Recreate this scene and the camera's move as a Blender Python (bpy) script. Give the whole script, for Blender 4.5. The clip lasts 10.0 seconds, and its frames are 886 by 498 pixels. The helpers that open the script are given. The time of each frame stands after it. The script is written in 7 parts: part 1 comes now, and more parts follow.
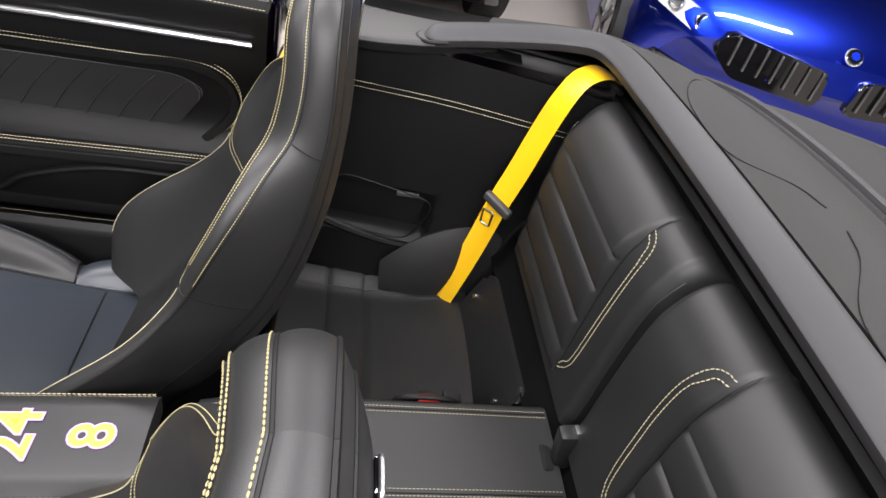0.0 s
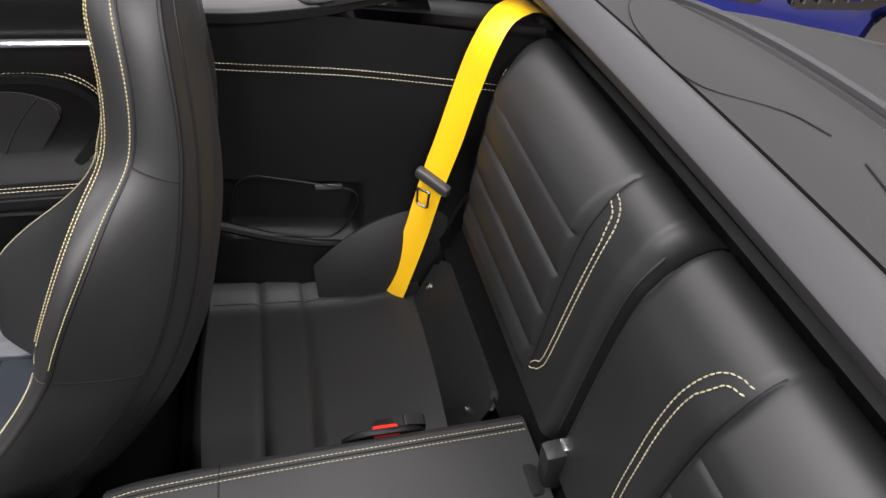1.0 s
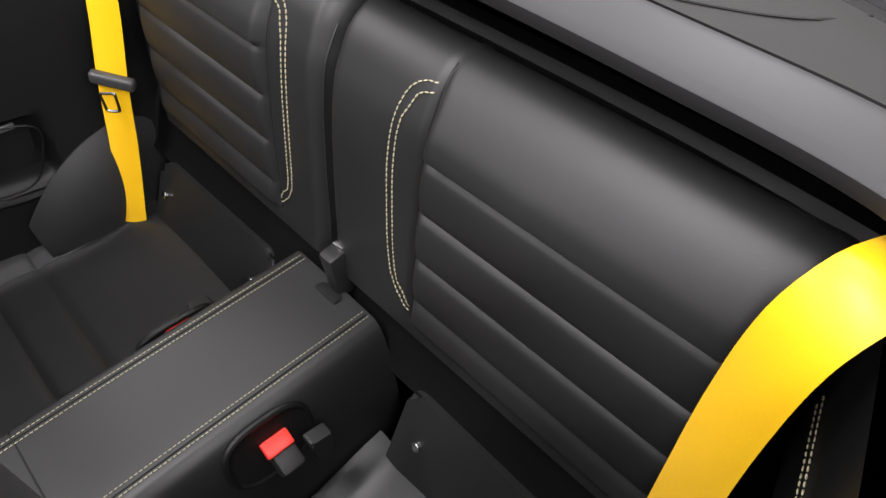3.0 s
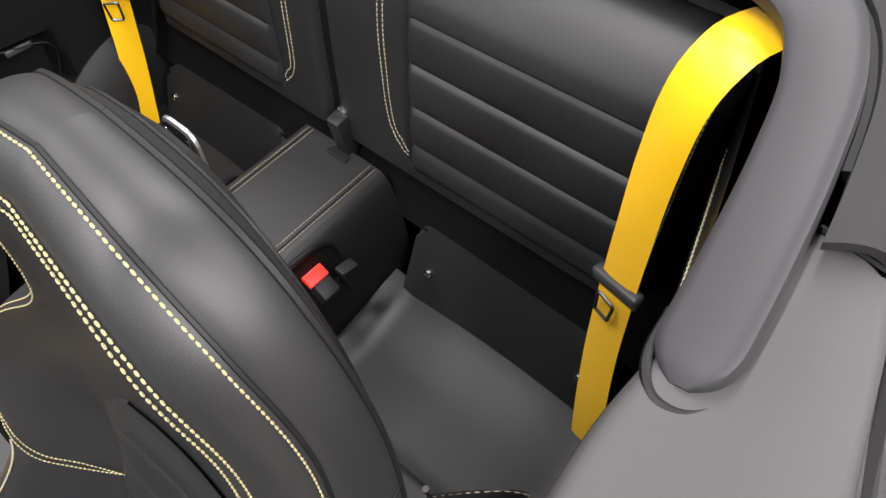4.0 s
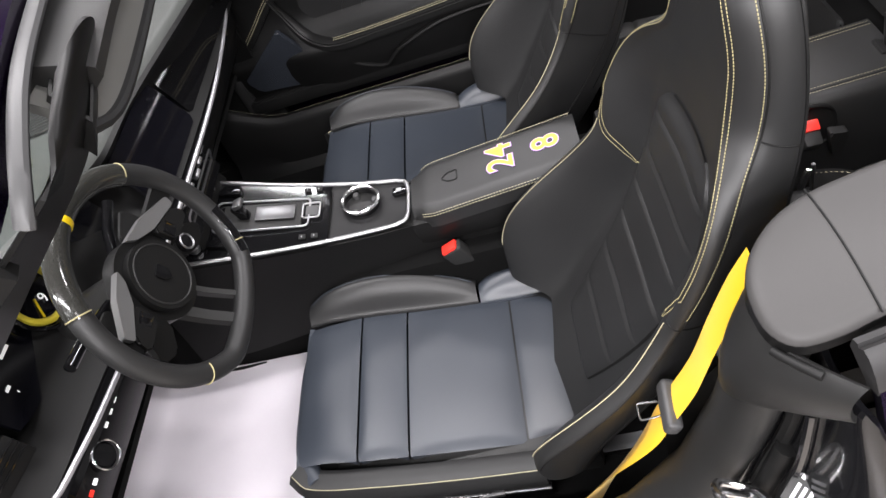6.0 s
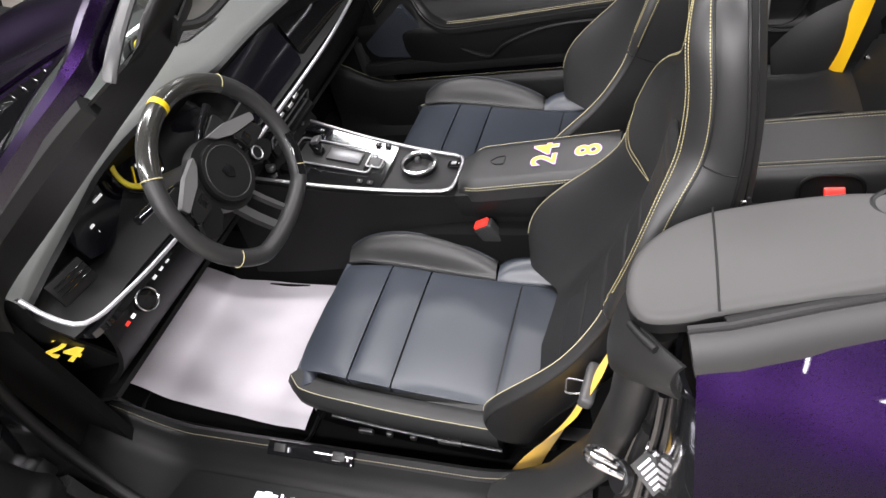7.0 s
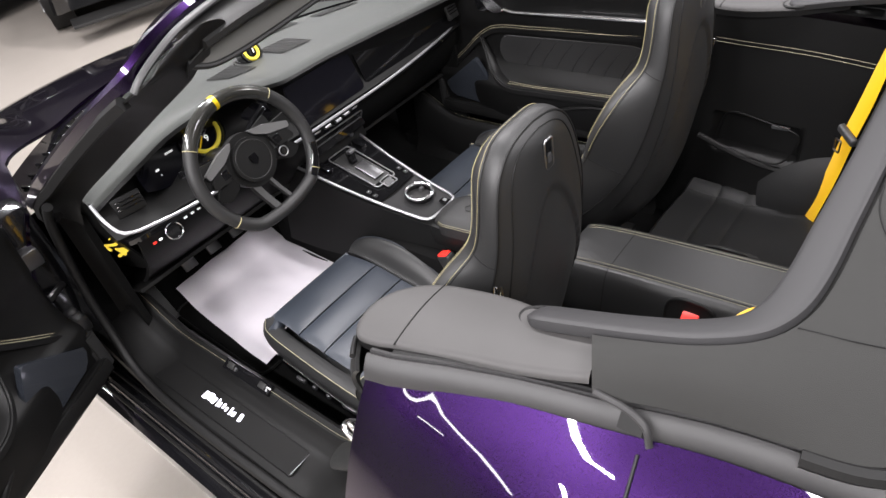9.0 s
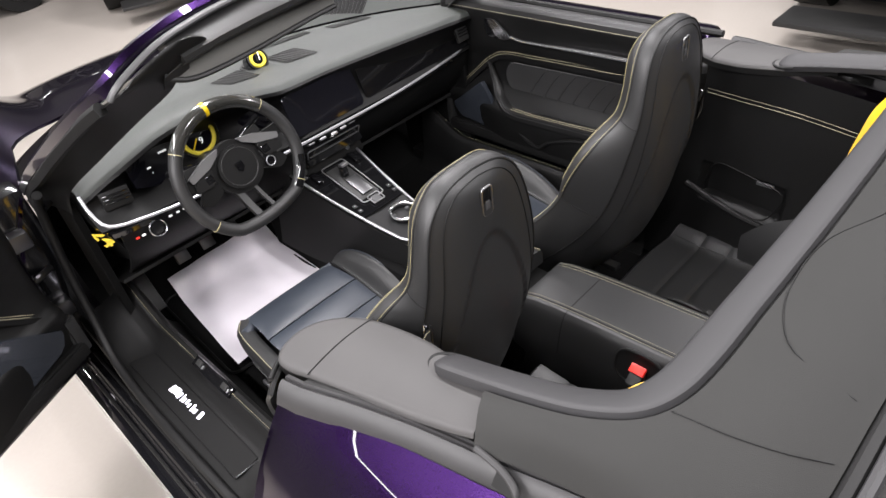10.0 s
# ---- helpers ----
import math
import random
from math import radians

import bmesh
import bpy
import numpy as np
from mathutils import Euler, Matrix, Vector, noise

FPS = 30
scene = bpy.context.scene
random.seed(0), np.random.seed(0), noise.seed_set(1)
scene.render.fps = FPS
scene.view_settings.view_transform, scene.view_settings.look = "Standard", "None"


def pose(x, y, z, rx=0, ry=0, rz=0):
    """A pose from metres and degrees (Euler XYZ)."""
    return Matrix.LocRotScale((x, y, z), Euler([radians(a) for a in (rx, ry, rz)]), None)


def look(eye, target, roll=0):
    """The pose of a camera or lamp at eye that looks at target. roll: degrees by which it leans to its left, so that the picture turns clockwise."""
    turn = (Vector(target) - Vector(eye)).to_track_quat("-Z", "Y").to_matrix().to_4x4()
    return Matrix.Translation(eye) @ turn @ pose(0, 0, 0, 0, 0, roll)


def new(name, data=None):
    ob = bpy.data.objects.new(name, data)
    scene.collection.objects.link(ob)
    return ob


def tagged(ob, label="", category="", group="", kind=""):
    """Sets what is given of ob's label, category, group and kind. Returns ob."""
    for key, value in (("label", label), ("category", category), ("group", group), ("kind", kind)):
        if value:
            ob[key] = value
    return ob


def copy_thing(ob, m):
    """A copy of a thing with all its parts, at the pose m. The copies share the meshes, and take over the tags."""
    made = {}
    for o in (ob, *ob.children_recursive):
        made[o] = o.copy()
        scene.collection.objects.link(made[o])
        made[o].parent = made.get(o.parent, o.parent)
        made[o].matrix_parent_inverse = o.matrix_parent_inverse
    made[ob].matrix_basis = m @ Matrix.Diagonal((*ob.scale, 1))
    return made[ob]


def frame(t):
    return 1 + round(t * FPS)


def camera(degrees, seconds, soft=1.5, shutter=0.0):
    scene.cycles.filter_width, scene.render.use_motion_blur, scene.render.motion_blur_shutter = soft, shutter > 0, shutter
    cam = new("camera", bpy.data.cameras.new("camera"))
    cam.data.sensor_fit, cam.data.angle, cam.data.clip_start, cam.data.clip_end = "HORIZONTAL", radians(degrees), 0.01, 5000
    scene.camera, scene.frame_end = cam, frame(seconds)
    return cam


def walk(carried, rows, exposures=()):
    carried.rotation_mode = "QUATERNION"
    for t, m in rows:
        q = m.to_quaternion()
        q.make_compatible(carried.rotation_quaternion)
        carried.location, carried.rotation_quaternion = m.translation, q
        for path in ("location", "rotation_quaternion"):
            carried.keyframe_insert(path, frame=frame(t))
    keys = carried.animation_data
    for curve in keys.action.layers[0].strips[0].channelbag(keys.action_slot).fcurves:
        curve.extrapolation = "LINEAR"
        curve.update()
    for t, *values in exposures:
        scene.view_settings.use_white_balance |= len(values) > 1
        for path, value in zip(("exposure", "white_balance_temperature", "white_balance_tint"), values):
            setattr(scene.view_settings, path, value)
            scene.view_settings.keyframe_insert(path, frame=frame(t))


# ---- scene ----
cam = camera(68.7, 10.0)
PATH = [
    (0, (-0.506, 0.433, 1.416), (1.023, 0.032, 0.191), 16.1),
    (0.5, (-0.409, 0.378, 1.396), (1.088, -0.067, 0.147), 12.2),
    (1, (-0.348, 0.341, 1.357), (1.083, -0.142, 0.047), 8.4),
    (1.5, (-0.383, 0.327, 1.302), (0.924, -0.371, -0.042), 10.0),
    (2, (-0.419, 0.316, 1.286), (0.742, -0.596, -0.063), 11.9),
    (2.2, (-0.425, 0.313, 1.281), (0.691, -0.648, -0.073), 10.9),
    (3.3, (-0.498, 0.384, 1.287), (0.412, -0.572, -0.216), -1.1),
    (3.5, (-0.52, 0.413, 1.3), (0.327, -0.503, -0.263), -2.2),
    (4, (-0.574, 0.471, 1.338), (0.231, -0.397, -0.274), -3.0),
    (4.5, (-0.626, 0.536, 1.393), (0.247, -0.253, -0.224), -6.7),
    (5, (-0.67, 0.605, 1.433), (0.501, 0.179, -0.131), -20.0),
    (5.5, (-0.774, 0.644, 1.459), (0.539, 0.728, -0.047), -28.6),
    (6, (-0.973, 0.651, 1.505), (0.327, 1.057, 0.041), -26.7),
    (6.2, (-1.047, 0.644, 1.504), (0.247, 1.124, 0.057), -25.2),
    (7.3, (-1.107, 0.362, 1.521), (0.152, 1.152, 0.183), -17.9),
    (7.5, (-1.097, 0.299, 1.535), (0.146, 1.136, 0.211), -16.9),
    (8, (-1.105, 0.174, 1.6), (0.065, 1.152, 0.305), -16.2),
    (8.5, (-1.11, 0.016, 1.638), (0.016, 1.075, 0.368), -14.7),
    (9, (-1.069, -0.095, 1.659), (0.014, 1.027, 0.407), -12.8),
    (9.5, (-1.002, -0.161, 1.676), (0.044, 1.009, 0.436), -11.2),
    (10, (-0.947, -0.207, 1.692), (0.076, 0.993, 0.462), -9.2),
]
walk(cam, [(t, look(eye, target, roll)) for t, eye, target, roll in PATH],
     [(0, 0.15), (1.5, 0.04), (3.5, 0.05), (4.5, 0.12), (5.5, 0.04), (6.2, 0.0), (7.5, 0.22), (8.0, 0.26), (8.5, 0.12), (9.0, 0.08), (10, 0.14)])

# ---- light: showroom ceiling strips ----
world = bpy.data.worlds.new("world")
scene.world = world
world.use_nodes = True
world.node_tree.nodes["Background"].inputs[0].default_value = (0.9, 0.95, 1.0, 1)
world.node_tree.nodes["Background"].inputs[1].default_value = 0.05


def strip_lamp(x, y, sx, sy, watts, kelvin_rgb=(1.0, 0.965, 0.985)):
    data = bpy.data.lights.new("ceiling_lamp", "AREA")
    data.shape, data.size, data.size_y = "RECTANGLE", sx, sy
    data.energy, data.color = watts, kelvin_rgb
    ob = new("ceiling_lamp", data)
    ob.matrix_world = pose(x, y, 3.34)
    return ob


for sx, sy in ((-2.3, -1.6), (-2.3, 1.7), (-2.3, 5.2), (0.3, -1.6), (0.3, 1.7), (0.3, 5.2), (2.9, -1.6), (2.9, 1.7), (2.9, 5.2)):
    strip_lamp(sx, sy, 0.16, 2.4, 122)
# thin strips over the aisle beside the car
for sx, sy, wx, wy in ((-4.2, -0.55, 1.3, 0.06), (-3.5, 0.75, 0.06, 1.0), (-5.4, 0.95, 1.3, 0.06), (-4.6, 2.4, 0.06, 1.3), (-5.8, -1.5, 1.3, 0.06)):
    strip_lamp(sx, sy, wx, wy, 118)


# ---- materials ----
def material(name, rgb, rough=0.5, metal=0.0, grain=0.0, grain_scale=400.0, bump=0.0, blotch=0.0, blotch_scale=6.0,
             coat=0.0, sheen=0.0, spec=0.5, rough_var=0.0, emit=0.0):
    m = bpy.data.materials.new(name)
    m.use_nodes = True
    nt = m.node_tree
    b = nt.nodes["Principled BSDF"]
    b.inputs["Base Color"].default_value = (*rgb, 1)
    b.inputs["Roughness"].default_value = rough
    b.inputs["Metallic"].default_value = metal
    b.inputs["Coat Weight"].default_value = coat
    b.inputs["Coat Roughness"].default_value = 0.03
    b.inputs["Sheen Weight"].default_value = sheen
    b.inputs["Specular IOR Level"].default_value = spec
    if emit:
        b.inputs["Emission Color"].default_value = (*rgb, 1)
        b.inputs["Emission Strength"].default_value = emit
    co = nt.nodes.new("ShaderNodeTexCoord")
    if blotch or grain or rough_var:
        big = nt.nodes.new("ShaderNodeTexNoise")
        big.inputs["Scale"].default_value = blotch_scale
        big.inputs["Detail"].default_value = 5
        nt.links.new(co.outputs["Object"], big.inputs["Vector"])
        fine = nt.nodes.new("ShaderNodeTexNoise")
        fine.inputs["Scale"].default_value = grain_scale
        fine.inputs["Detail"].default_value = 3
        nt.links.new(co.outputs["Object"], fine.inputs["Vector"])
        mul = nt.nodes.new("ShaderNodeMath")
        mul.operation = "MULTIPLY_ADD"
        nt.links.new(big.outputs["Fac"], mul.inputs[0])
        mul.inputs[1].default_value = blotch
        mul.inputs[2].default_value = 1.0 - blotch / 2
        mul2 = nt.nodes.new("ShaderNodeMath")
        mul2.operation = "MULTIPLY_ADD"
        nt.links.new(fine.outputs["Fac"], mul2.inputs[0])
        mul2.inputs[1].default_value = grain
        nt.links.new(mul.outputs[0], mul2.inputs[2])
        mix = nt.nodes.new("ShaderNodeVectorMath")
        mix.operation = "SCALE"
        mix.inputs[0].default_value = rgb
        nt.links.new(mul2.outputs[0], mix.inputs["Scale"])
        nt.links.new(mix.outputs[0], b.inputs["Base Color"])
        if rough_var:
            rv = nt.nodes.new("ShaderNodeMath")
            rv.operation = "MULTIPLY_ADD"
            nt.links.new(big.outputs["Fac"], rv.inputs[0])
            rv.inputs[1].default_value = rough_var
            rv.inputs[2].default_value = rough - rough_var / 2
            nt.links.new(rv.outputs[0], b.inputs["Roughness"])
    if bump:
        cell = nt.nodes.new("ShaderNodeTexVoronoi")
        cell.inputs["Scale"].default_value = grain_scale
        nt.links.new(co.outputs["Object"], cell.inputs["Vector"])
        bp = nt.nodes.new("ShaderNodeBump")
        bp.inputs["Strength"].default_value = bump
        bp.inputs["Distance"].default_value = 0.0006
        nt.links.new(cell.outputs["Distance"], bp.inputs["Height"])
        nt.links.new(bp.outputs[0], b.inputs["Normal"])
    return m


def glass_material(name, rgb=(0.9, 0.95, 0.93)):
    m = bpy.data.materials.new(name)
    m.use_nodes = True
    nt = m.node_tree
    nt.nodes.remove(nt.nodes["Principled BSDF"])
    out = nt.nodes["Material Output"]
    tr, gl, mx, fr = (nt.nodes.new(n) for n in ("ShaderNodeBsdfTransparent", "ShaderNodeBsdfGlossy", "ShaderNodeMixShader", "ShaderNodeFresnel"))
    tr.inputs[0].default_value = (*rgb, 1)
    gl.inputs["Roughness"].default_value = 0.02
    fr.inputs["IOR"].default_value = 1.45
    nt.links.new(fr.outputs[0], mx.inputs[0])
    nt.links.new(tr.outputs[0], mx.inputs[1])
    nt.links.new(gl.outputs[0], mx.inputs[2])
    nt.links.new(mx.outputs[0], out.inputs["Surface"])
    return m


def paint_material(name, rgb, flake=0.25):
    m = material(name, rgb, rough=0.30, metal=1.0, coat=1.0)
    m.node_tree.nodes["Principled BSDF"].inputs["Coat Roughness"].default_value = 0.015
    nt = m.node_tree
    b = nt.nodes["Principled BSDF"]
    co = nt.nodes.new("ShaderNodeTexCoord")
    vo = nt.nodes.new("ShaderNodeTexVoronoi")
    vo.inputs["Scale"].default_value = 1800
    nt.links.new(co.outputs["Object"], vo.inputs["Vector"])
    mr = nt.nodes.new("ShaderNodeMapRange")
    mr.inputs["To Min"].default_value, mr.inputs["To Max"].default_value = 1 - flake, 1 + flake
    nt.links.new(vo.outputs["Color"], mr.inputs["Value"])
    sc = nt.nodes.new("ShaderNodeVectorMath")
    sc.operation = "SCALE"
    sc.inputs[0].default_value = rgb
    nt.links.new(mr.outputs[0], sc.inputs["Scale"])
    nt.links.new(sc.outputs[0], b.inputs["Base Color"])
    return m


LEATHER = material("black_leather", (0.0138, 0.0139, 0.0141), 0.46, grain=0.25, grain_scale=1500, bump=0.12, blotch=0.35, rough_var=0.12, spec=0.46)
# cool blue-grey base paints the light reflected off the black cushion leather
LEATHER_SHEEN = material("seat_leather_sheen", (0.027, 0.032, 0.041), 0.40, grain=0.2, grain_scale=1500, bump=0.08, blotch=0.3, rough_var=0.14, spec=0.6)
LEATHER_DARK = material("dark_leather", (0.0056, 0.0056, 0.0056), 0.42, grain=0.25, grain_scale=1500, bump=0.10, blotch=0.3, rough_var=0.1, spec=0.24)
SUEDE = material("black_suede", (0.0055, 0.0055, 0.0058), 0.9, grain=0.5, grain_scale=700, blotch=0.4, sheen=0.3, spec=0.2)
CARPET = material("black_carpet", (0.0035, 0.0035, 0.0035), 0.95, grain=0.9, grain_scale=500, bump=0.6, blotch=0.4, spec=0.05)
PLASTIC = material("black_plastic", (0.0150, 0.0150, 0.0148), 0.42, grain=0.2, grain_scale=1500, bump=0.10, blotch=0.2, spec=0.32)
GREYPLASTIC = material("grey_plastic", (0.042, 0.042, 0.043), 0.45, grain=0.2, grain_scale=1200, bump=0.1, blotch=0.2)
BLADE = material("satin_grey_blade", (0.12, 0.12, 0.12), 0.38, metal=0.3, blotch=0.2, rough_var=0.1)
BLACKTRIM = material("black_dash_trim", (0.0036, 0.0036, 0.0036), 0.48, grain=0.25, grain_scale=1500, bump=0.10, blotch=0.3, rough_var=0.1, spec=0.20)
RUBBER = material("black_rubber", (0.005, 0.005, 0.005), 0.55, grain=0.2, blotch=0.3, spec=0.3)
PIANO = material("piano_black", (0.004, 0.004, 0.0045), 0.06, coat=0.6)
CHROME = material("brushed_chrome", (0.72, 0.72, 0.73), 0.20, metal=1.0, blotch=0.1, rough_var=0.1)
SATIN = material("satin_silver", (0.36, 0.36, 0.37), 0.40, metal=1.0, blotch=0.15, rough_var=0.1)
TRAY = material("satin_tray", (0.008, 0.008, 0.0085), 0.50, spec=0.3, blotch=0.2, rough_var=0.1)
MOULDING = material("moulding_rubber", (0.022, 0.0215, 0.022), 0.5, grain=0.2, grain_scale=1300, bump=0.06, blotch=0.2, spec=0.4)
STEEL = material("dark_steel", (0.17, 0.17, 0.175), 0.35, metal=1.0, blotch=0.4, rough_var=0.2)
DECK = material("tonneau_leather", (0.048, 0.0465, 0.046), 0.55, grain=0.2, grain_scale=1300, bump=0.08, blotch=0.18, blotch_scale=9, spec=0.28)
LID = material("roof_lid_cloth", (0.0118, 0.0118, 0.0110), 0.7, grain=0.3, grain_scale=1400, bump=0.3, blotch=0.25, blotch_scale=9, spec=0.35)
RAIL = material("rail_leather", (0.026, 0.0256, 0.0268), 0.52, grain=0.2, grain_scale=1300, bump=0.08, blotch=0.15, spec=0.32)
DASH = material("dash_leather", (0.034, 0.0375, 0.0345), 0.55, grain=0.2, grain_scale=1000, bump=0.3, blotch=0.15)
YELLOW = material("yellow_webbing", (0.84, 0.48, 0.003), 0.40, grain=0.12, grain_scale=600, blotch=0.1, sheen=0.15)
YELLOWPAINT = material("yellow_paint", (0.85, 0.60, 0.01), 0.35, blotch=0.1)
THREAD = material("cream_thread", (0.33, 0.30, 0.20), 0.6, grain=0.2)
THREAD_YELLOW = material("yellow_thread", (0.36, 0.315, 0.165), 0.6, grain=0.2)
# belt buttons in this red glow faintly, added brightness, no lamp behind them
RED = material("glowing_red_plastic", (0.75, 0.03, 0.02), 0.35, blotch=0.1, emit=0.25)
PURPLE = paint_material("purple_paint", (0.0125, 0.0046, 0.027))
BLUE = paint_material("blue_paint", (0.008, 0.030, 0.50))
CARBLACK = material("black_car_paint", (0.006, 0.006, 0.007), 0.15, coat=1.0)
CARBON = material("carbon_rim", (0.02, 0.02, 0.018), 0.18, coat=0.8, grain=0.8, grain_scale=700)
PAPER = material("paper_mat", (0.74, 0.70, 0.75), 0.22, grain=0.05, blotch=0.12, blotch_scale=9, rough_var=0.12, spec=0.7)
FLOOR = material("polished_floor", (0.34, 0.31, 0.278), 0.22, grain=0.08, grain_scale=60, blotch=0.18, blotch_scale=1.2, rough_var=0.1)
# wall and ceiling colours darkened to cut bounce and keep reflections dark
WALL = material("darkened_white", (0.20, 0.197, 0.19), 0.8, grain=0.05, blotch=0.08)
CEIL = material("darkened_ceiling", (0.055, 0.055, 0.058), 0.9, blotch=0.1)
# half-matt silver carries the brightness of lamp reflections in its colour
SILVER = material("silver_trim_glint", (0.40, 0.40, 0.42), 0.34, metal=0.6, blotch=0.1, rough_var=0.1)
# blue-grey tint stands for the reflection on the dark glossy cover
COVER = material("speaker_cover_sheen", (0.020, 0.023, 0.029), 0.26, blotch=0.2, coat=0.6, rough_var=0.1)
VISOR = material("visor_cloth", (0.085, 0.084, 0.078), 0.7, grain=0.2, grain_scale=1200, bump=0.2, blotch=0.15)
GLASS = glass_material("windscreen_glass")
LIT = material("lit_letters", (0.9, 0.88, 1.0), 0.4, emit=1.6)
TUBE = material("light_tube", (1.0, 0.98, 0.99), 0.4, emit=26.0)
SCREEN = material("dark_screen", (0.004, 0.004, 0.006), 0.08, coat=0.4)
WHITEPRINT = material("white_print", (0.8, 0.8, 0.8), 0.5, emit=0.6)
GAUGE = material("yellow_gauge", (0.72, 0.60, 0.05), 0.45, grain=0.2)
DIGIT = material("yellow_embroidery", (0.74, 0.54, 0.05), 0.6, grain=0.3, grain_scale=900)
DIGITEDGE = material("lilac_embroidery", (0.42, 0.24, 0.55), 0.6, grain=0.3)


# ---- mesh helpers ----
def thing(name, label, category, loc=(0, 0, 0), group="", kind=""):
    ob = new(name)
    ob.empty_display_size = 0.05
    ob.location = loc
    return tagged(ob, label, category, group, kind)


def part(name, bm, mat, parent=None, label="", smooth=True, angle=38, bevel=0.0):
    if bevel:
        edges = [e for e in bm.edges if len(e.link_faces) == 2 and e.calc_face_angle(0) > 0.6]
        bmesh.ops.bevel(bm, geom=edges, offset=bevel, segments=2, affect="EDGES", clamp_overlap=True)
    bmesh.ops.recalc_face_normals(bm, faces=bm.faces)
    me = bpy.data.meshes.new(name)
    bm.to_mesh(me)
    bm.free()
    me.materials.append(mat)
    if smooth:
        me.shade_smooth()
        me.set_sharp_from_angle(angle=radians(angle))
    ob = new(name, me)
    if parent is not None:
        ob.parent = parent
        ob.matrix_parent_inverse = Matrix.Translation(-Vector(parent.location)) if parent.parent is None else Matrix()
    if label:
        ob["label"] = label
    if "stitching" in name:
        ob["kind"] = "stuff"
    return ob


def lerp(a, b, t):
    return a + (b - a) * t


def smooth01(a, b, x):
    t = min(1, max(0, (x - a) / (b - a)))
    return t * t * (3 - 2 * t)


def interp(x, pts):
    if x <= pts[0][0]:
        return pts[0][1]
    for (x0, y0), (x1, y1) in zip(pts, pts[1:]):
        if x <= x1:
            return lerp(y0, y1, (x - x0) / (x1 - x0))
    return pts[-1][1]


def curve_at(x, pts):
    """Smooth curve through rows of (x, value): cubic Hermite with finite-difference slopes."""
    n = len(pts)
    if x <= pts[0][0]:
        return pts[0][1]
    if x >= pts[-1][0]:
        return pts[-1][1]
    for i in range(n - 1):
        x0, y0 = pts[i]
        x1, y1 = pts[i + 1]
        if x <= x1:
            def slope(k):
                a, b = pts[max(0, k - 1)], pts[min(n - 1, k + 1)]
                return (b[1] - a[1]) / (b[0] - a[0])
            h = x1 - x0
            t = (x - x0) / h
            return ((2 * t**3 - 3 * t**2 + 1) * y0 + (t**3 - 2 * t**2 + t) * h * slope(i)
                    + (-2 * t**3 + 3 * t**2) * y1 + (t**3 - t**2) * h * slope(i + 1))


def spline(points, n):
    """n points on a smooth curve through the given ones, evenly spread by length."""
    P = [Vector(p) for p in points]
    s = [0.0]
    for a, b in zip(P, P[1:]):
        s.append(s[-1] + max(1e-6, (b - a).length))
    return [Vector([curve_at(s[-1] * k / (n - 1), [(s[i], P[i][c]) for i in range(len(P))]) for c in range(3)]) for k in range(n)]


def grid(fn, nu, nv, close_u=False):
    bm = bmesh.new()
    rows = [[bm.verts.new(fn(i / (nu if close_u else nu - 1), j / (nv - 1))) for i in range(nu)] for j in range(nv)]
    for j in range(nv - 1):
        for i in range(nu if close_u else nu - 1):
            k = (i + 1) % nu
            bm.faces.new((rows[j][i], rows[j][k], rows[j + 1][k], rows[j + 1][i]))
    return bm


def shell(fn, nu, nv, thick):
    bm = grid(fn, nu, nv)
    bmesh.ops.recalc_face_normals(bm, faces=bm.faces)
    bmesh.ops.solidify(bm, geom=bm.faces[:], thickness=thick)
    return bm


def loft(rings, cap=True):
    bm = bmesh.new()
    vs = [[bm.verts.new(p) for p in ring] for ring in rings]
    n = len(rings[0])
    for a, b in zip(vs, vs[1:]):
        for i in range(n):
            k = (i + 1) % n
            bm.faces.new((a[i], a[k], b[k], b[i]))
    if cap:
        bm.faces.new(vs[0][::-1])
        bm.faces.new(vs[-1])
    return bm


def add_to(bm, other):
    me = bpy.data.meshes.new("scratch")
    other.to_mesh(me)
    other.free()
    bm.from_mesh(me)
    bpy.data.meshes.remove(me)
    return bm


def frames_along(P, closed=False):
    out, side = [], None
    n = len(P)
    for i in range(n):
        a, b = (P[i - 1], P[(i + 1) % n]) if closed else (P[max(0, i - 1)], P[min(n - 1, i + 1)])
        t = (b - a).normalized()
        if side is None:
            ref = Vector((0, 0, 1)) if abs(t.z) < 0.9 else Vector((1, 0, 0))
            side = t.cross(ref).normalized()
        else:
            side = (side - t * side.dot(t)).normalized()
        out.append((t, side, side.cross(t).normalized()))
    return out


def tube(points, r, n=10, closed=False, flat=1.0, cap=True):
    P = [Vector(p) for p in points]
    rad = r if callable(r) else (lambda s: r)
    rings = []
    for i, (t, s, u) in enumerate(frames_along(P, closed)):
        k = rad(i / max(1, len(P) - 1))
        rings.append([P[i] + k * (math.cos(2 * math.pi * j / n) * s + flat * math.sin(2 * math.pi * j / n) * u) for j in range(n)])
    if closed:
        rings.append(rings[0])
        bm = loft(rings, False)
        bmesh.ops.remove_doubles(bm, verts=bm.verts, dist=1e-6)
        return bm
    return loft(rings, cap)


